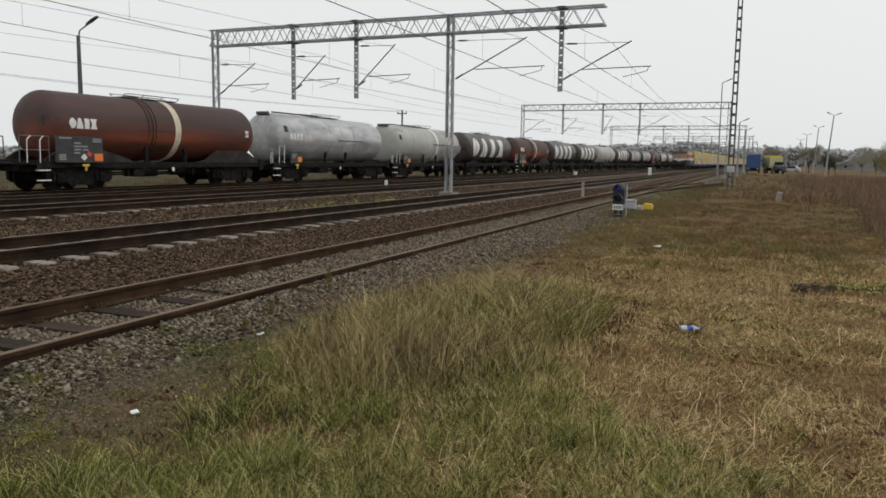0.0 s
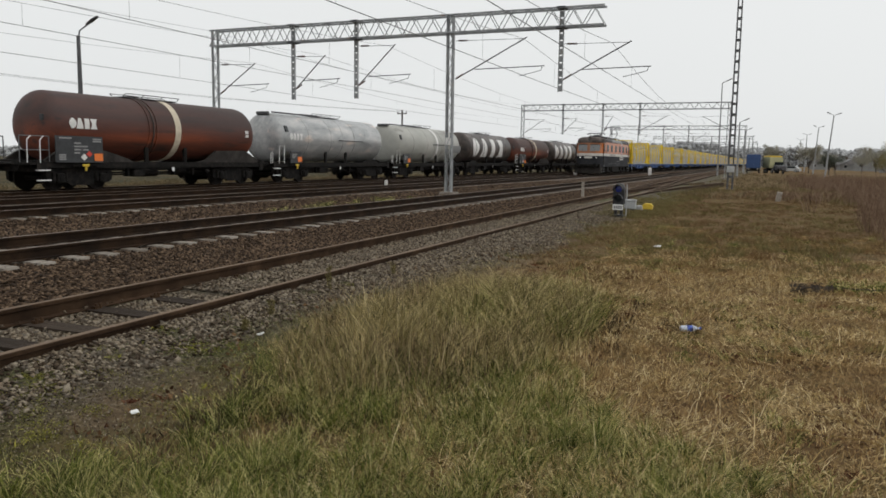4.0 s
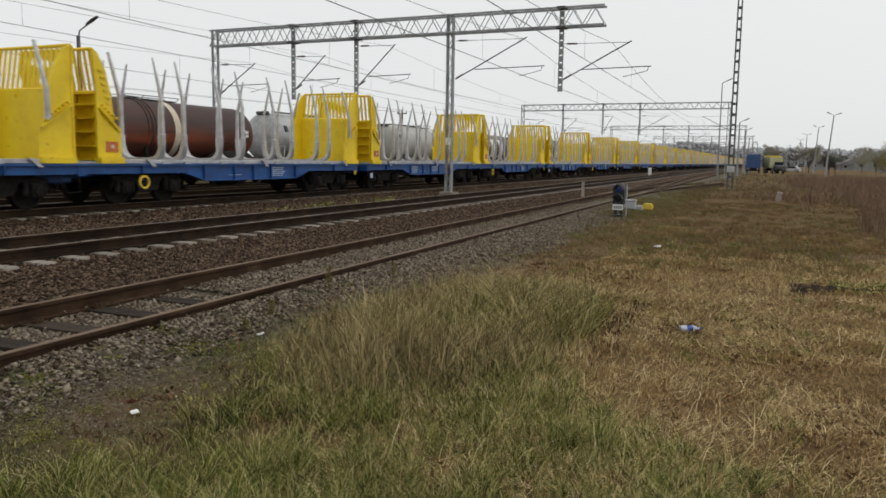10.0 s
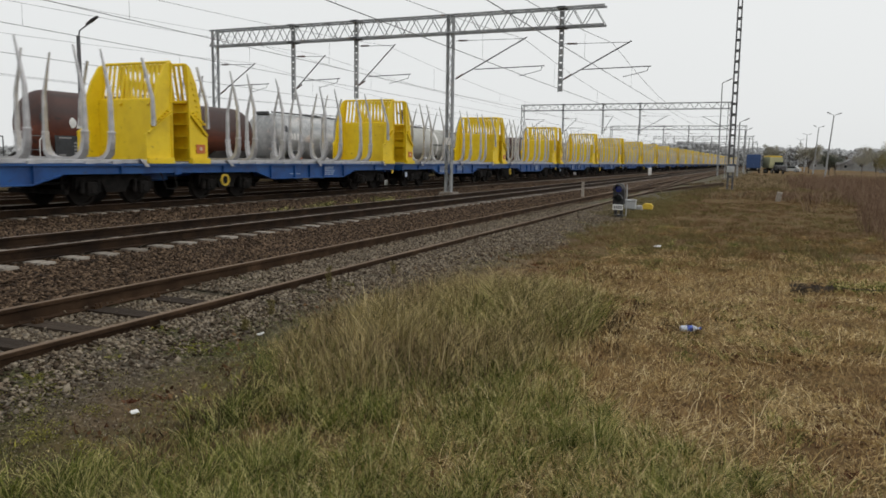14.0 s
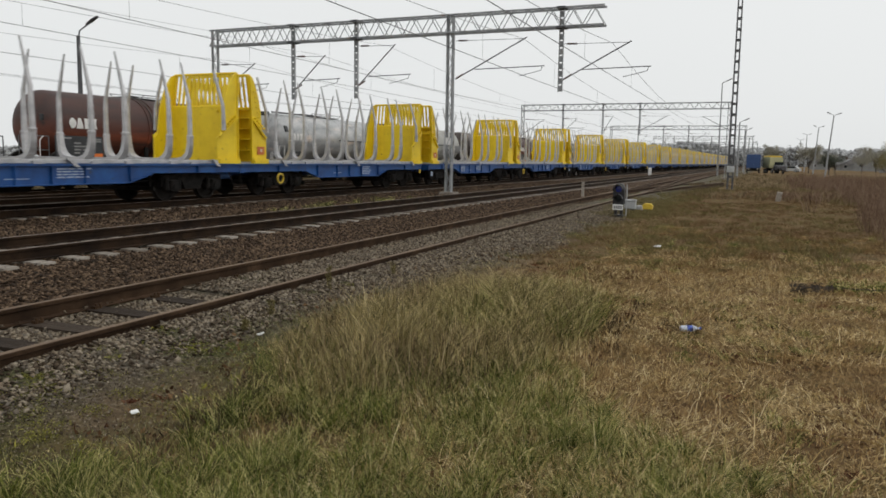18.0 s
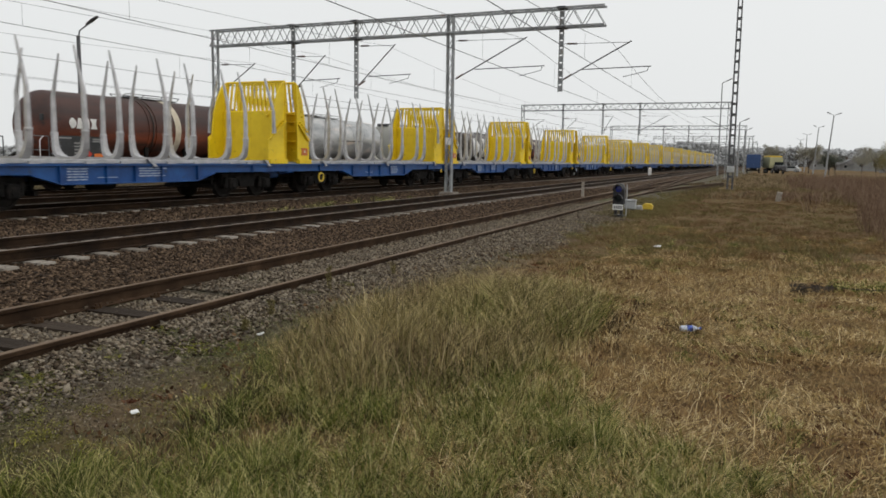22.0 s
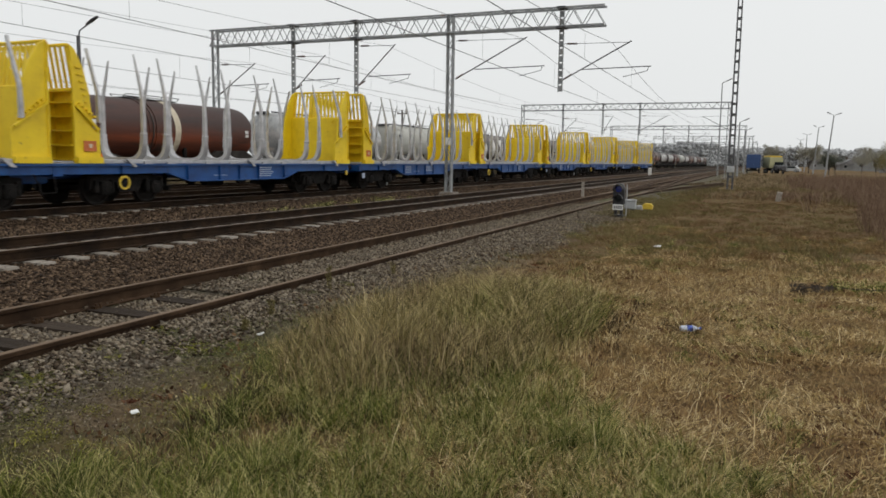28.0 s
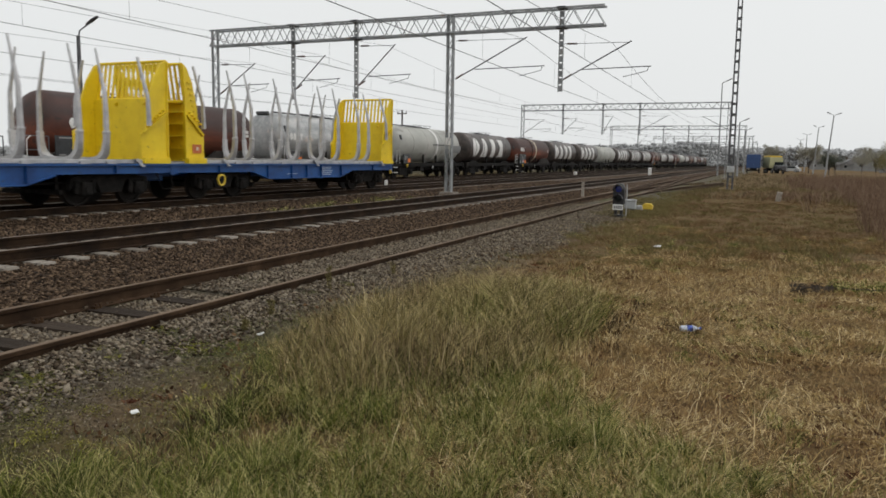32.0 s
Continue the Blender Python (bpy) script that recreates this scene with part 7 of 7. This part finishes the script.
for k in range(3):
    t = thing("power_cable", pose(0, 0, 0), "thin cable between the wooden poles", "cable", "pole cables")
    part("cable", pipe([(48.0 + 70.5 * u, 71.5 - 12.6 * u + (k - 1) * 0.8, 9.2 + 0.2 * u - 4 * 0.5 * u * (1 - u)) for u in [i / 10 for i in range(11)]], 0.014, 4), WIRE, t)


# ---- vehicles and houses by the road ----
def wheel(parent, x, y, r=0.5):
    w = part("wheel", turned(bmesh.new(), [(-0.14, 0.0), (-0.14, r * 0.92), (-0.1, r), (0.1, r), (0.14, r * 0.92), (0.14, 0.0)], (x, y, r), "y", 18), SIGNAL_BLACK, parent)
    part("rim", turned(bmesh.new(), [(-0.15, 0.0), (-0.15, r * 0.5), (0.15, r * 0.5), (0.15, 0.0)], (x, y, r), "y", 12), BOX_GREY, w)


def parked_trailer(x, y):
    t = thing("box_trailer", pose(x, y, -0.5), "parked blue tarpaulin-covered box trailer", "trailer")
    part("cargo_box", boxes((0, 7.5, -1.25, 1.25, 1.05, 3.7), bevel=0.06), TRUCK_BLUE, t)
    for k in range(5):
        part("box_rib", boxes((-0.03, 0.02, -1.2 + 0.58 * k, -1.14 + 0.58 * k, 1.05, 3.65)), TRUCK_BLUE, t)
    part("chassis", boxes((0.2, 7.3, -0.6, 0.6, 0.6, 1.05)), BLACK, t)
    part("bumper", boxes((-0.05, 0.1, -1.2, 1.2, 0.5, 0.75)), BLACK, t)
    for u in (1.2, 2.5):
        for s in (-1.1, 1.1):
            wheel(t, u, s)


def parked_truck(x, y):
    t = thing("tipper_truck", pose(x, y, -0.5, 0, 0, 18), "parked truck with a pale yellow body and dark bonnet", "truck")
    part("truck_body", boxes((1.9, 6.2, -1.25, 1.25, 1.1, 3.2), bevel=0.05), TRUCK_CREAM, t, "pale yellow box body")
    part("load_cover", boxes((1.95, 6.1, -1.15, 1.15, 3.2, 3.5), bevel=0.12), BOX_YELLOW, t, "yellow roof")
    cab = part("cab", boxes((0, 1.8, -1.45, 0.6, 0.6, 1.7), bevel=0.2), DARK_STEEL, t, "low dark bonnet")
    part("windscreen", boxes((1.5, 1.6, -1.2, 0.4, 1.7, 2.3)), GLASS, cab)
    part("chassis", boxes((0, 6.2, -0.5, 0.5, 0.6, 1.1)), BLACK, t)
    for u in (0.9, 4.0, 5.2):
        for s in (-1.05, 1.05):
            wheel(t, u, s)


def parked_car(x, y, turn, paint, label):
    t = thing("car", pose(x, y, -0.5, 0, 0, turn), label, "car", "cars parked by the road")
    bm = bmesh.new()
    prism(bm, [(-2.1, 0.35), (2.1, 0.35), (2.1, 0.75), (1.9, 0.9), (1.0, 0.95), (0.5, 1.42), (-1.1, 1.45), (-1.7, 1.0), (-2.1, 0.9)], "y", -0.85, 0.85)
    body = part("car_body", bm, paint, t)
    bm = bmesh.new()
    prism(bm, [(0.9, 0.98), (0.45, 1.38), (-1.05, 1.4), (-1.5, 1.0)], "y", -0.86, 0.86)
    part("car_window", bm, GLASS, body)
    for u in (-1.3, 1.3):
        for s in (-0.78, 0.78):
            wheel(t, u, s, 0.32)


parked_trailer(160, 3.4)
parked_truck(160, -1.3)
parked_car(200, -4.2, 70, BOX_GREY, "pale car parked by the road")


def house(x, y, w, d, h, roof_h, turn, label, wall=None):
    t = thing("house", pose(x, y, -0.6, 0, 0, turn), label, "house", "houses beyond the road")
    part("wall", boxes((-w / 2, w / 2, -d / 2, d / 2, 0, h)), wall or WALL_GREY, t)
    bm = bmesh.new()
    prism(bm, [(-d / 2 - 0.5, h), (d / 2 + 0.5, h), (0, h + roof_h)], "x", -w / 2 - 0.4, w / 2 + 0.4)
    roof = part("roof", bm, ROOF_HAZED, t)
    part("chimney", boxes((w * 0.2, w * 0.2 + 0.6, -0.3, 0.3, h + roof_h * 0.5, h + roof_h + 0.8)), BALLAST_GREY, roof)
    n = max(2, int(d // 3))
    for k in range(n):
        yy = -d / 2 + d * (k + 0.5) / n
        win = part("window", boxes((-w / 2 - 0.05, -w / 2 + 0.05, yy - 0.55, yy + 0.55, h * 0.4, h * 0.4 + 1.2)), WHITE_MARK, t)
        part("pane", boxes((-w / 2 - 0.07, -w / 2 - 0.04, yy - 0.47, yy + 0.47, h * 0.4 + 0.08, h * 0.4 + 1.12)), GLASS, win)


house(285, -29, 8, 8, 3.6, 3.2, -8, "grey house with a steep dark roof")
house(300, -24.2, 7, 7, 2.2, 1.8, 12, "low grey house with a dark gabled roof")
house(330, -17, 7, 7, 2.8, 2.4, -4, "small pale house with a dark gabled roof")
house(230, -29.5, 6, 6, 2.6, 2.0, 5, "small pale outbuilding with a dark roof")


# ---- trees and brush ----
def leaf_cloud(rng, centres, radius, count, size):
    c = np.repeat(centres, count, 0)
    n = len(c)
    d = rng.normal(0, 1, (n, 3))
    d /= np.linalg.norm(d, axis=1)[:, None]
    p = c + d * radius * rng.random((n, 1)) ** 0.5
    u, v = rng.normal(0, 1, (n, 3)), rng.normal(0, 1, (n, 3))
    u *= size / np.linalg.norm(u, axis=1)[:, None]
    v *= size / np.linalg.norm(v, axis=1)[:, None]
    verts = np.stack([p - u * 0.6, p + v * 0.5, p + u * 0.8], 1).reshape(-1, 3)
    return verts, np.arange(n * 3).reshape(-1, 3)


def tree(name, x, y, z, h, spread_, seed, leaf, label, leaves=70, category="tree"):
    rng = np.random.default_rng(seed)
    t = thing(name, pose(x, y, z), label, category, "trees beyond the yard")
    bm = bmesh.new()
    rod(bm, (0, 0, 0), (0, 0, h * 0.45), h * 0.022, 7, h * 0.016)
    part("trunk", bm, BARK, t)
    tips = []
    for k in range(11):
        a, e = rng.random() * 6.28, 0.35 + 0.65 * rng.random()
        r = spread_ * (0.35 + 0.65 * rng.random())
        tip = (r * math.cos(a), r * math.sin(a), h * (0.35 + 0.6 * e))
        b = bmesh.new()
        rod(b, (0, 0, h * (0.2 + 0.22 * rng.random())), tip, h * 0.011, 5, h * 0.004)
        part("limb", b, BARK, t)
        tips += [tip, tuple(np.array(tip) * (0.65, 0.65, 0.9)), tuple(np.array(tip) + rng.normal(0, 0.12 * h, 3))]
    v, f = leaf_cloud(rng, np.array(tips), spread_ * 0.33, leaves * 2, h * 0.026)
    part("crown", fast_mesh("crown", v, f, leaf), None, t)
    return t


tree("tree", 178, -7.1, -0.5, 5.5, 2.5, 41, LEAF_HAZED, "rounded tree with sparse autumn leaves", leaves=150)
tree("tree", 330, 0.3, -0.5, 9.0, 3.0, 42, LEAF_HAZED, "broad tree with thinning autumn crown", leaves=150)
tree("tree", 150, -9.2, -0.5, 4.1, 1.5, 43, LEAF_DARK, "dark dense tree beside the road", leaves=150)
tree("tree", 165, -11.2, -0.5, 3.4, 2.0, 48, LEAF_DARK, "low dark tree before the houses", leaves=130)
tree("tree", 230, -25.2, -0.5, 6.6, 4.0, 44, LEAF_HAZED, "tree with a sparse brown crown", leaves=120)
tree("tree", 215, -20.5, -0.5, 4.6, 3.2, 49, LEAF_HAZED, "rounded bush-like tree before the houses", leaves=120)
tree("tree", 110, -13.4, -0.5, 3.4, 2.2, 45, LEAF, "autumn tree with thin yellow-green leaves", leaves=110)
tree("tree", 95, -13.6, -0.5, 3.2, 2.4, 46, LEAF, "low spreading tree with yellow-green leaves", leaves=110)
tree("tree", 270, -15.5, -0.5, 5.2, 3.6, 47, LEAF_HAZED, "bare-topped tree behind the houses", leaves=120)


def brush(x, y, h, wide, seed, label, green=False):
    rng = np.random.default_rng(seed)
    t = thing("brush", pose(x, y, float(land(np.array([x]), np.array([y]))[0]) - 0.03), label, "shrub", "withered brush in the grass")
    for grp in range(3):
        bm = bmesh.new()
        for k in range(9):
            a, r0, r1 = rng.random() * 6.28, wide * rng.random() * 0.7, wide * (0.2 + 0.9 * rng.random())
            p = Vector((r0 * math.cos(a), r0 * math.sin(a), 0))
            q = Vector((r1 * math.cos(a + 0.3), r1 * math.sin(a + 0.3), h * (0.55 + 0.5 * rng.random())))
            rod(bm, p, q, 0.009, 3, 0.003)
            for j in range(5):
                c = p.lerp(q, 0.35 + 0.12 * j)
                rod(bm, c, c + Vector((rng.normal(0, 0.16), rng.normal(0, 0.16), 0.1 + 0.2 * rng.random())) * h, 0.005, 3, 0.002)
        part("branched_stem", bm, TWIG, t)
    v, f = leaf_cloud(rng, np.stack([rng.normal(0, wide * 0.5, 60), rng.normal(0, wide * 0.5, 60), h * (0.25 + 0.6 * rng.random(60))], 1), 0.2, 14 if green else 4, 0.03)
    part("leaves", fast_mesh("leaves", v, f, LEAF if green else TWIG), None, t)
    return t


for k, (x, y, h, w) in enumerate(((20.5, -3.2, 1.3, 0.9), (22.5, -2.9, 1.1, 0.8), (24.5, -3.6, 1.5, 1.0), (27, -3.3, 1.2, 1.0), (29.5, -3.9, 1.5, 1.2), (23, -4.6, 1.6, 1.1), (33, -4.4, 1.5, 1.2), (37, -4.4, 1.3, 1.3), (28, -5.2, 1.7, 1.2), (42, -5.5, 1.6, 1.5), (36, -6.4, 1.9, 1.5), (48, -6.5, 1.7, 1.6), (19.5, -2.75, 0.7, 0.6), (44, -3.6, 1.0, 1.2), (52, -2.6, 1.0, 1.2), (58, -4.0, 1.3, 1.5), (27.5, -3.0, 1.3, 0.7), (25.6, -2.8, 1.0, 0.6), (31, -3.4, 1.45, 0.8), (23.6, -2.55, 0.7, 0.5), (38, -3.4, 1.1, 0.9))):
    brush(x, y, h, w, 60 + k, "withered brown brush with bare twigs")
for k, (x, y, h, w) in enumerate(((34, -7.6, 1.9, 1.4), (46, -8.6, 2.4, 1.6), (66, -10.5, 2.6, 2.0))):
    brush(x, y, h, w, 90 + k, "yellow-green leafy bush behind the brush", green=True)
for k in range(14):
    r = random.Random(200 + k)
    brush(r.uniform(16, 70), r.uniform(27.8, 30), r.uniform(0.6, 1.1), 0.9, 120 + k, "low weeds behind the tank wagons", green=True)


def far_woods(name, x, y0, y1, h, n, seed, label):
    """A distant line of trees: ragged crowns of many uneven clumps, joined as one."""
    rng = np.random.default_rng(seed)
    ys = y0 + (y1 - y0) * rng.random(n)
    xs = x + rng.normal(0, 18, n)
    hs = h * (0.72 + 0.22 * rng.random(n)) * (0.75 + 0.4 * PATCH(xs * 0, ys, 60.0))
    src = bmesh.new()
    bmesh.ops.create_icosphere(src, subdivisions=1, radius=1.0)
    ball = np.array([v.co[:] for v in src.verts])
    faces = np.array([[v.index for v in f.verts] for f in src.faces])
    src.free()
    k = 26
    c = np.stack([np.repeat(xs, k) + rng.normal(0, 2.2, n * k), np.repeat(ys, k) + rng.normal(0, 2.2, n * k), np.repeat(hs, k) * (0.05 + 0.9 * rng.random(n * k)) - 1], 1)
    r = 0.5 + 1.1 * rng.random(n * k) ** 1.5
    v = c[:, None, :] + ball[None] * r[:, None, None] * (0.6 + 0.8 * rng.random((n * k, len(ball), 1)))
    f = faces[None] + (np.arange(n * k) * len(ball))[:, None, None]
    return tagged(new(name, fast_mesh(name, v.reshape(-1, 3), f.reshape(-1, 3), HAZED_WOODS)), label, "woods", kind="stuff")


# these trees look hazy through their base colour alone
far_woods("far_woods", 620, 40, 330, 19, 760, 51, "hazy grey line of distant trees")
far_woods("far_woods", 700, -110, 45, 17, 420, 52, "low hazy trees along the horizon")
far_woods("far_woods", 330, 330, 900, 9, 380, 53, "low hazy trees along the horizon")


# ---- litter ----
def bottle(x, y):
    z = float(land(np.array([x]), np.array([y]))[0]) + 0.05
    t = thing("plastic_bottle", pose(x, y, z - 0.015, 0, 0, -60) @ Matrix.Scale(0.8, 4), "crushed clear plastic bottle with a blue label", "bottle")
    part("bottle_body", turned(bmesh.new(), [(-0.13, 0.0), (-0.13, 0.03), (-0.11, 0.042), (-0.04, 0.04), (0.0, 0.034), (0.05, 0.042), (0.08, 0.03), (0.11, 0.014), (0.13, 0.014), (0.13, 0.0)], (0, 0, 0), "x", 14), PLASTIC, t, smooth=True)
    part("label", turned(bmesh.new(), [(-0.045, 0.043), (0.03, 0.043), (0.03, 0.038), (-0.045, 0.038)], (0, 0, 0), "x", 14), BLUE_LABEL, t)
    part("bottle_cap", turned(bmesh.new(), [(0.13, 0.0), (0.13, 0.017), (0.155, 0.017), (0.155, 0.0)], (0, 0, 0), "x", 12), BLUE_LABEL, t)


bottle(8.3, 0.7)


def scrap(x, y, r, seed, label):
    rng = random.Random(seed)
    z = float(land(np.array([x]), np.array([y]))[0])
    t = thing("litter", pose(x, y, z + 0.02), label, "litter", "white litter")
    bm = bmesh.new()
    ring = [(r * (0.7 + 0.5 * rng.random()) * math.cos(6.283 * k / 9), r * (0.6 + 0.5 * rng.random()) * math.sin(6.283 * k / 9)) for k in range(9)]
    prism(bm, ring, "z", 0.0, 0.008)
    for v in bm.verts:
        v.co.z += rng.uniform(0, 0.03)
    part("crumpled_sheet", bm, PAPER, t)


scrap(3.77, 3.89, 0.035, 1, "scrap of white paper on the soil")
scrap(5.85, 4.4, 0.04, 2, "scrap of white paper at the gravel's edge")
scrap(16.3, 2.1, 0.09, 3, "pale scrap of litter in the grass")


def cut_branch(x, y, seed):
    rng = np.random.default_rng(seed)
    t = thing("cut_branch", pose(x, y, float(land(np.array([x]), np.array([y]))[0]) + 0.03, 0, 0, -65), "cut branch with dark withered and olive leaves on the grass", "branch")
    part("stem", pipe([(-0.3, 0, 0.02), (0.0, 0.04, 0.07), (0.4, 0, 0.06), (1.3, -0.08, 0.03)], 0.009, 5), BARK, t)
    v, f = leaf_cloud(rng, np.stack([rng.uniform(-0.3, 0.25, 26), rng.normal(0, 0.1, 26), 0.04 + 0.06 * rng.random(26)], 1), 0.07, 26, 0.03)
    part("withered_leaves", fast_mesh("withered_leaves", v, f, BARK), None, t)
    v, f = leaf_cloud(rng, np.stack([rng.uniform(0.3, 1.5, 40), rng.normal(0, 0.16, 40), 0.04 + 0.06 * rng.random(40)], 1), 0.09, 26, 0.035)
    part("olive_leaves", fast_mesh("olive_leaves", v, f, GRASS_GREEN), None, t)


cut_branch(11.5, -0.62, 71)


def weed_stalk(x, y, h, seed):
    """A single upright weed at the gravel's edge: a thin stem with small drooping leaves."""
    rng = np.random.default_rng(seed)
    t = thing("weed_stalk", pose(x, y, float(land(np.array([x]), np.array([y]))[0]) - 0.02), "single grey-green weed standing in the gravel", "weed", "lone weeds")
    part("stem", pipe([(0, 0, 0), (0.01, 0.005, h * 0.5), (0.0, -0.01, h)], 0.006, 5), BARK, t)
    z = h * (0.1 + 0.85 * rng.random(34))
    v, f = leaf_cloud(rng, np.stack([rng.normal(0, 0.012, 34), rng.normal(0, 0.012, 34), z], 1), 0.035, 5, 0.028)
    part("leaves", fast_mesh("leaves", v, f, GRASS_OLIVE), None, t)


for k, (x, y, h) in enumerate(((8.0, 4.97, 0.36), (6.55, 4.78, 0.2), (5.9, 4.62, 0.14), (9.6, 4.9, 0.2))):
    weed_stalk(x, y, h, 500 + k)


def straw(x0, y0, x1, y1, seed):
    z = float(land(np.array([x0]), np.array([y0]))[0]) + 0.06
    rng = random.Random(seed)
    t = thing("dry_stalk", pose(x0, y0, z), "single pale dry stalk lying on the mown grass", "stalk", "loose stalks")
    n = 4
    part("stem", pipe([((x1 - x0) * k / n + rng.uniform(-0.01, 0.01), (y1 - y0) * k / n + rng.uniform(-0.01, 0.01), 0.012 * math.sin(3 * k / n)) for k in range(n + 1)], 0.0045, 4), GRASS_DRY, t)


for k, ends in enumerate(((7.64, 1.3, 6.91, 0.95), (7.44, 0.12, 7.55, -0.38), (5.35, -0.2, 5.36, -0.36), (5.81, -0.38, 5.66, -0.63), (5.36, -0.47, 5.28, -0.76), (5.86, 0.81, 6.26, 0.68), (11.0, 0.95, 10.33, 0.75))):
    straw(*ends, 400 + k)


# ---- everything that moves ----
def motions():
    times = sorted({0.0, 0.1, 31.9, 32.0} | {a for a, b in SLIP})
    moving = [(loco, wagon_start(0) - 9.4, 0.625)] + [(w, wagon_start(k), 0.46) for k, w in enumerate(wagons)]
    for ob, x0, r in moving:
        walk(ob, [(t, pose(x0 - gone(t), TRACK_A, 0)) for t in times])
        # the wheels roll while they pass the camera
        first = next((k for k in range(0, 961) if x0 - gone(k / 30) < 62), None)
        last = next((k for k in range(0, 961) if x0 - gone(k / 30) < -22), 960)
        if first is None or last <= first:
            continue
        for w in [c for c in ob.children if c.name.startswith("wheelset")]:
            m = w.matrix_basis.copy()
            rows = [(k / 30, m @ Matrix.Rotation(-(gone(k / 30) - gone(first / 30)) / r, 4, "Y")) for k in range(first, last + 1)]
            if first > 0:
                rows.insert(0, (0.0, rows[0][1]))
            if last < 960:
                rows.append((32.0, rows[-1][1]))
            walk(w, rows)


motions()
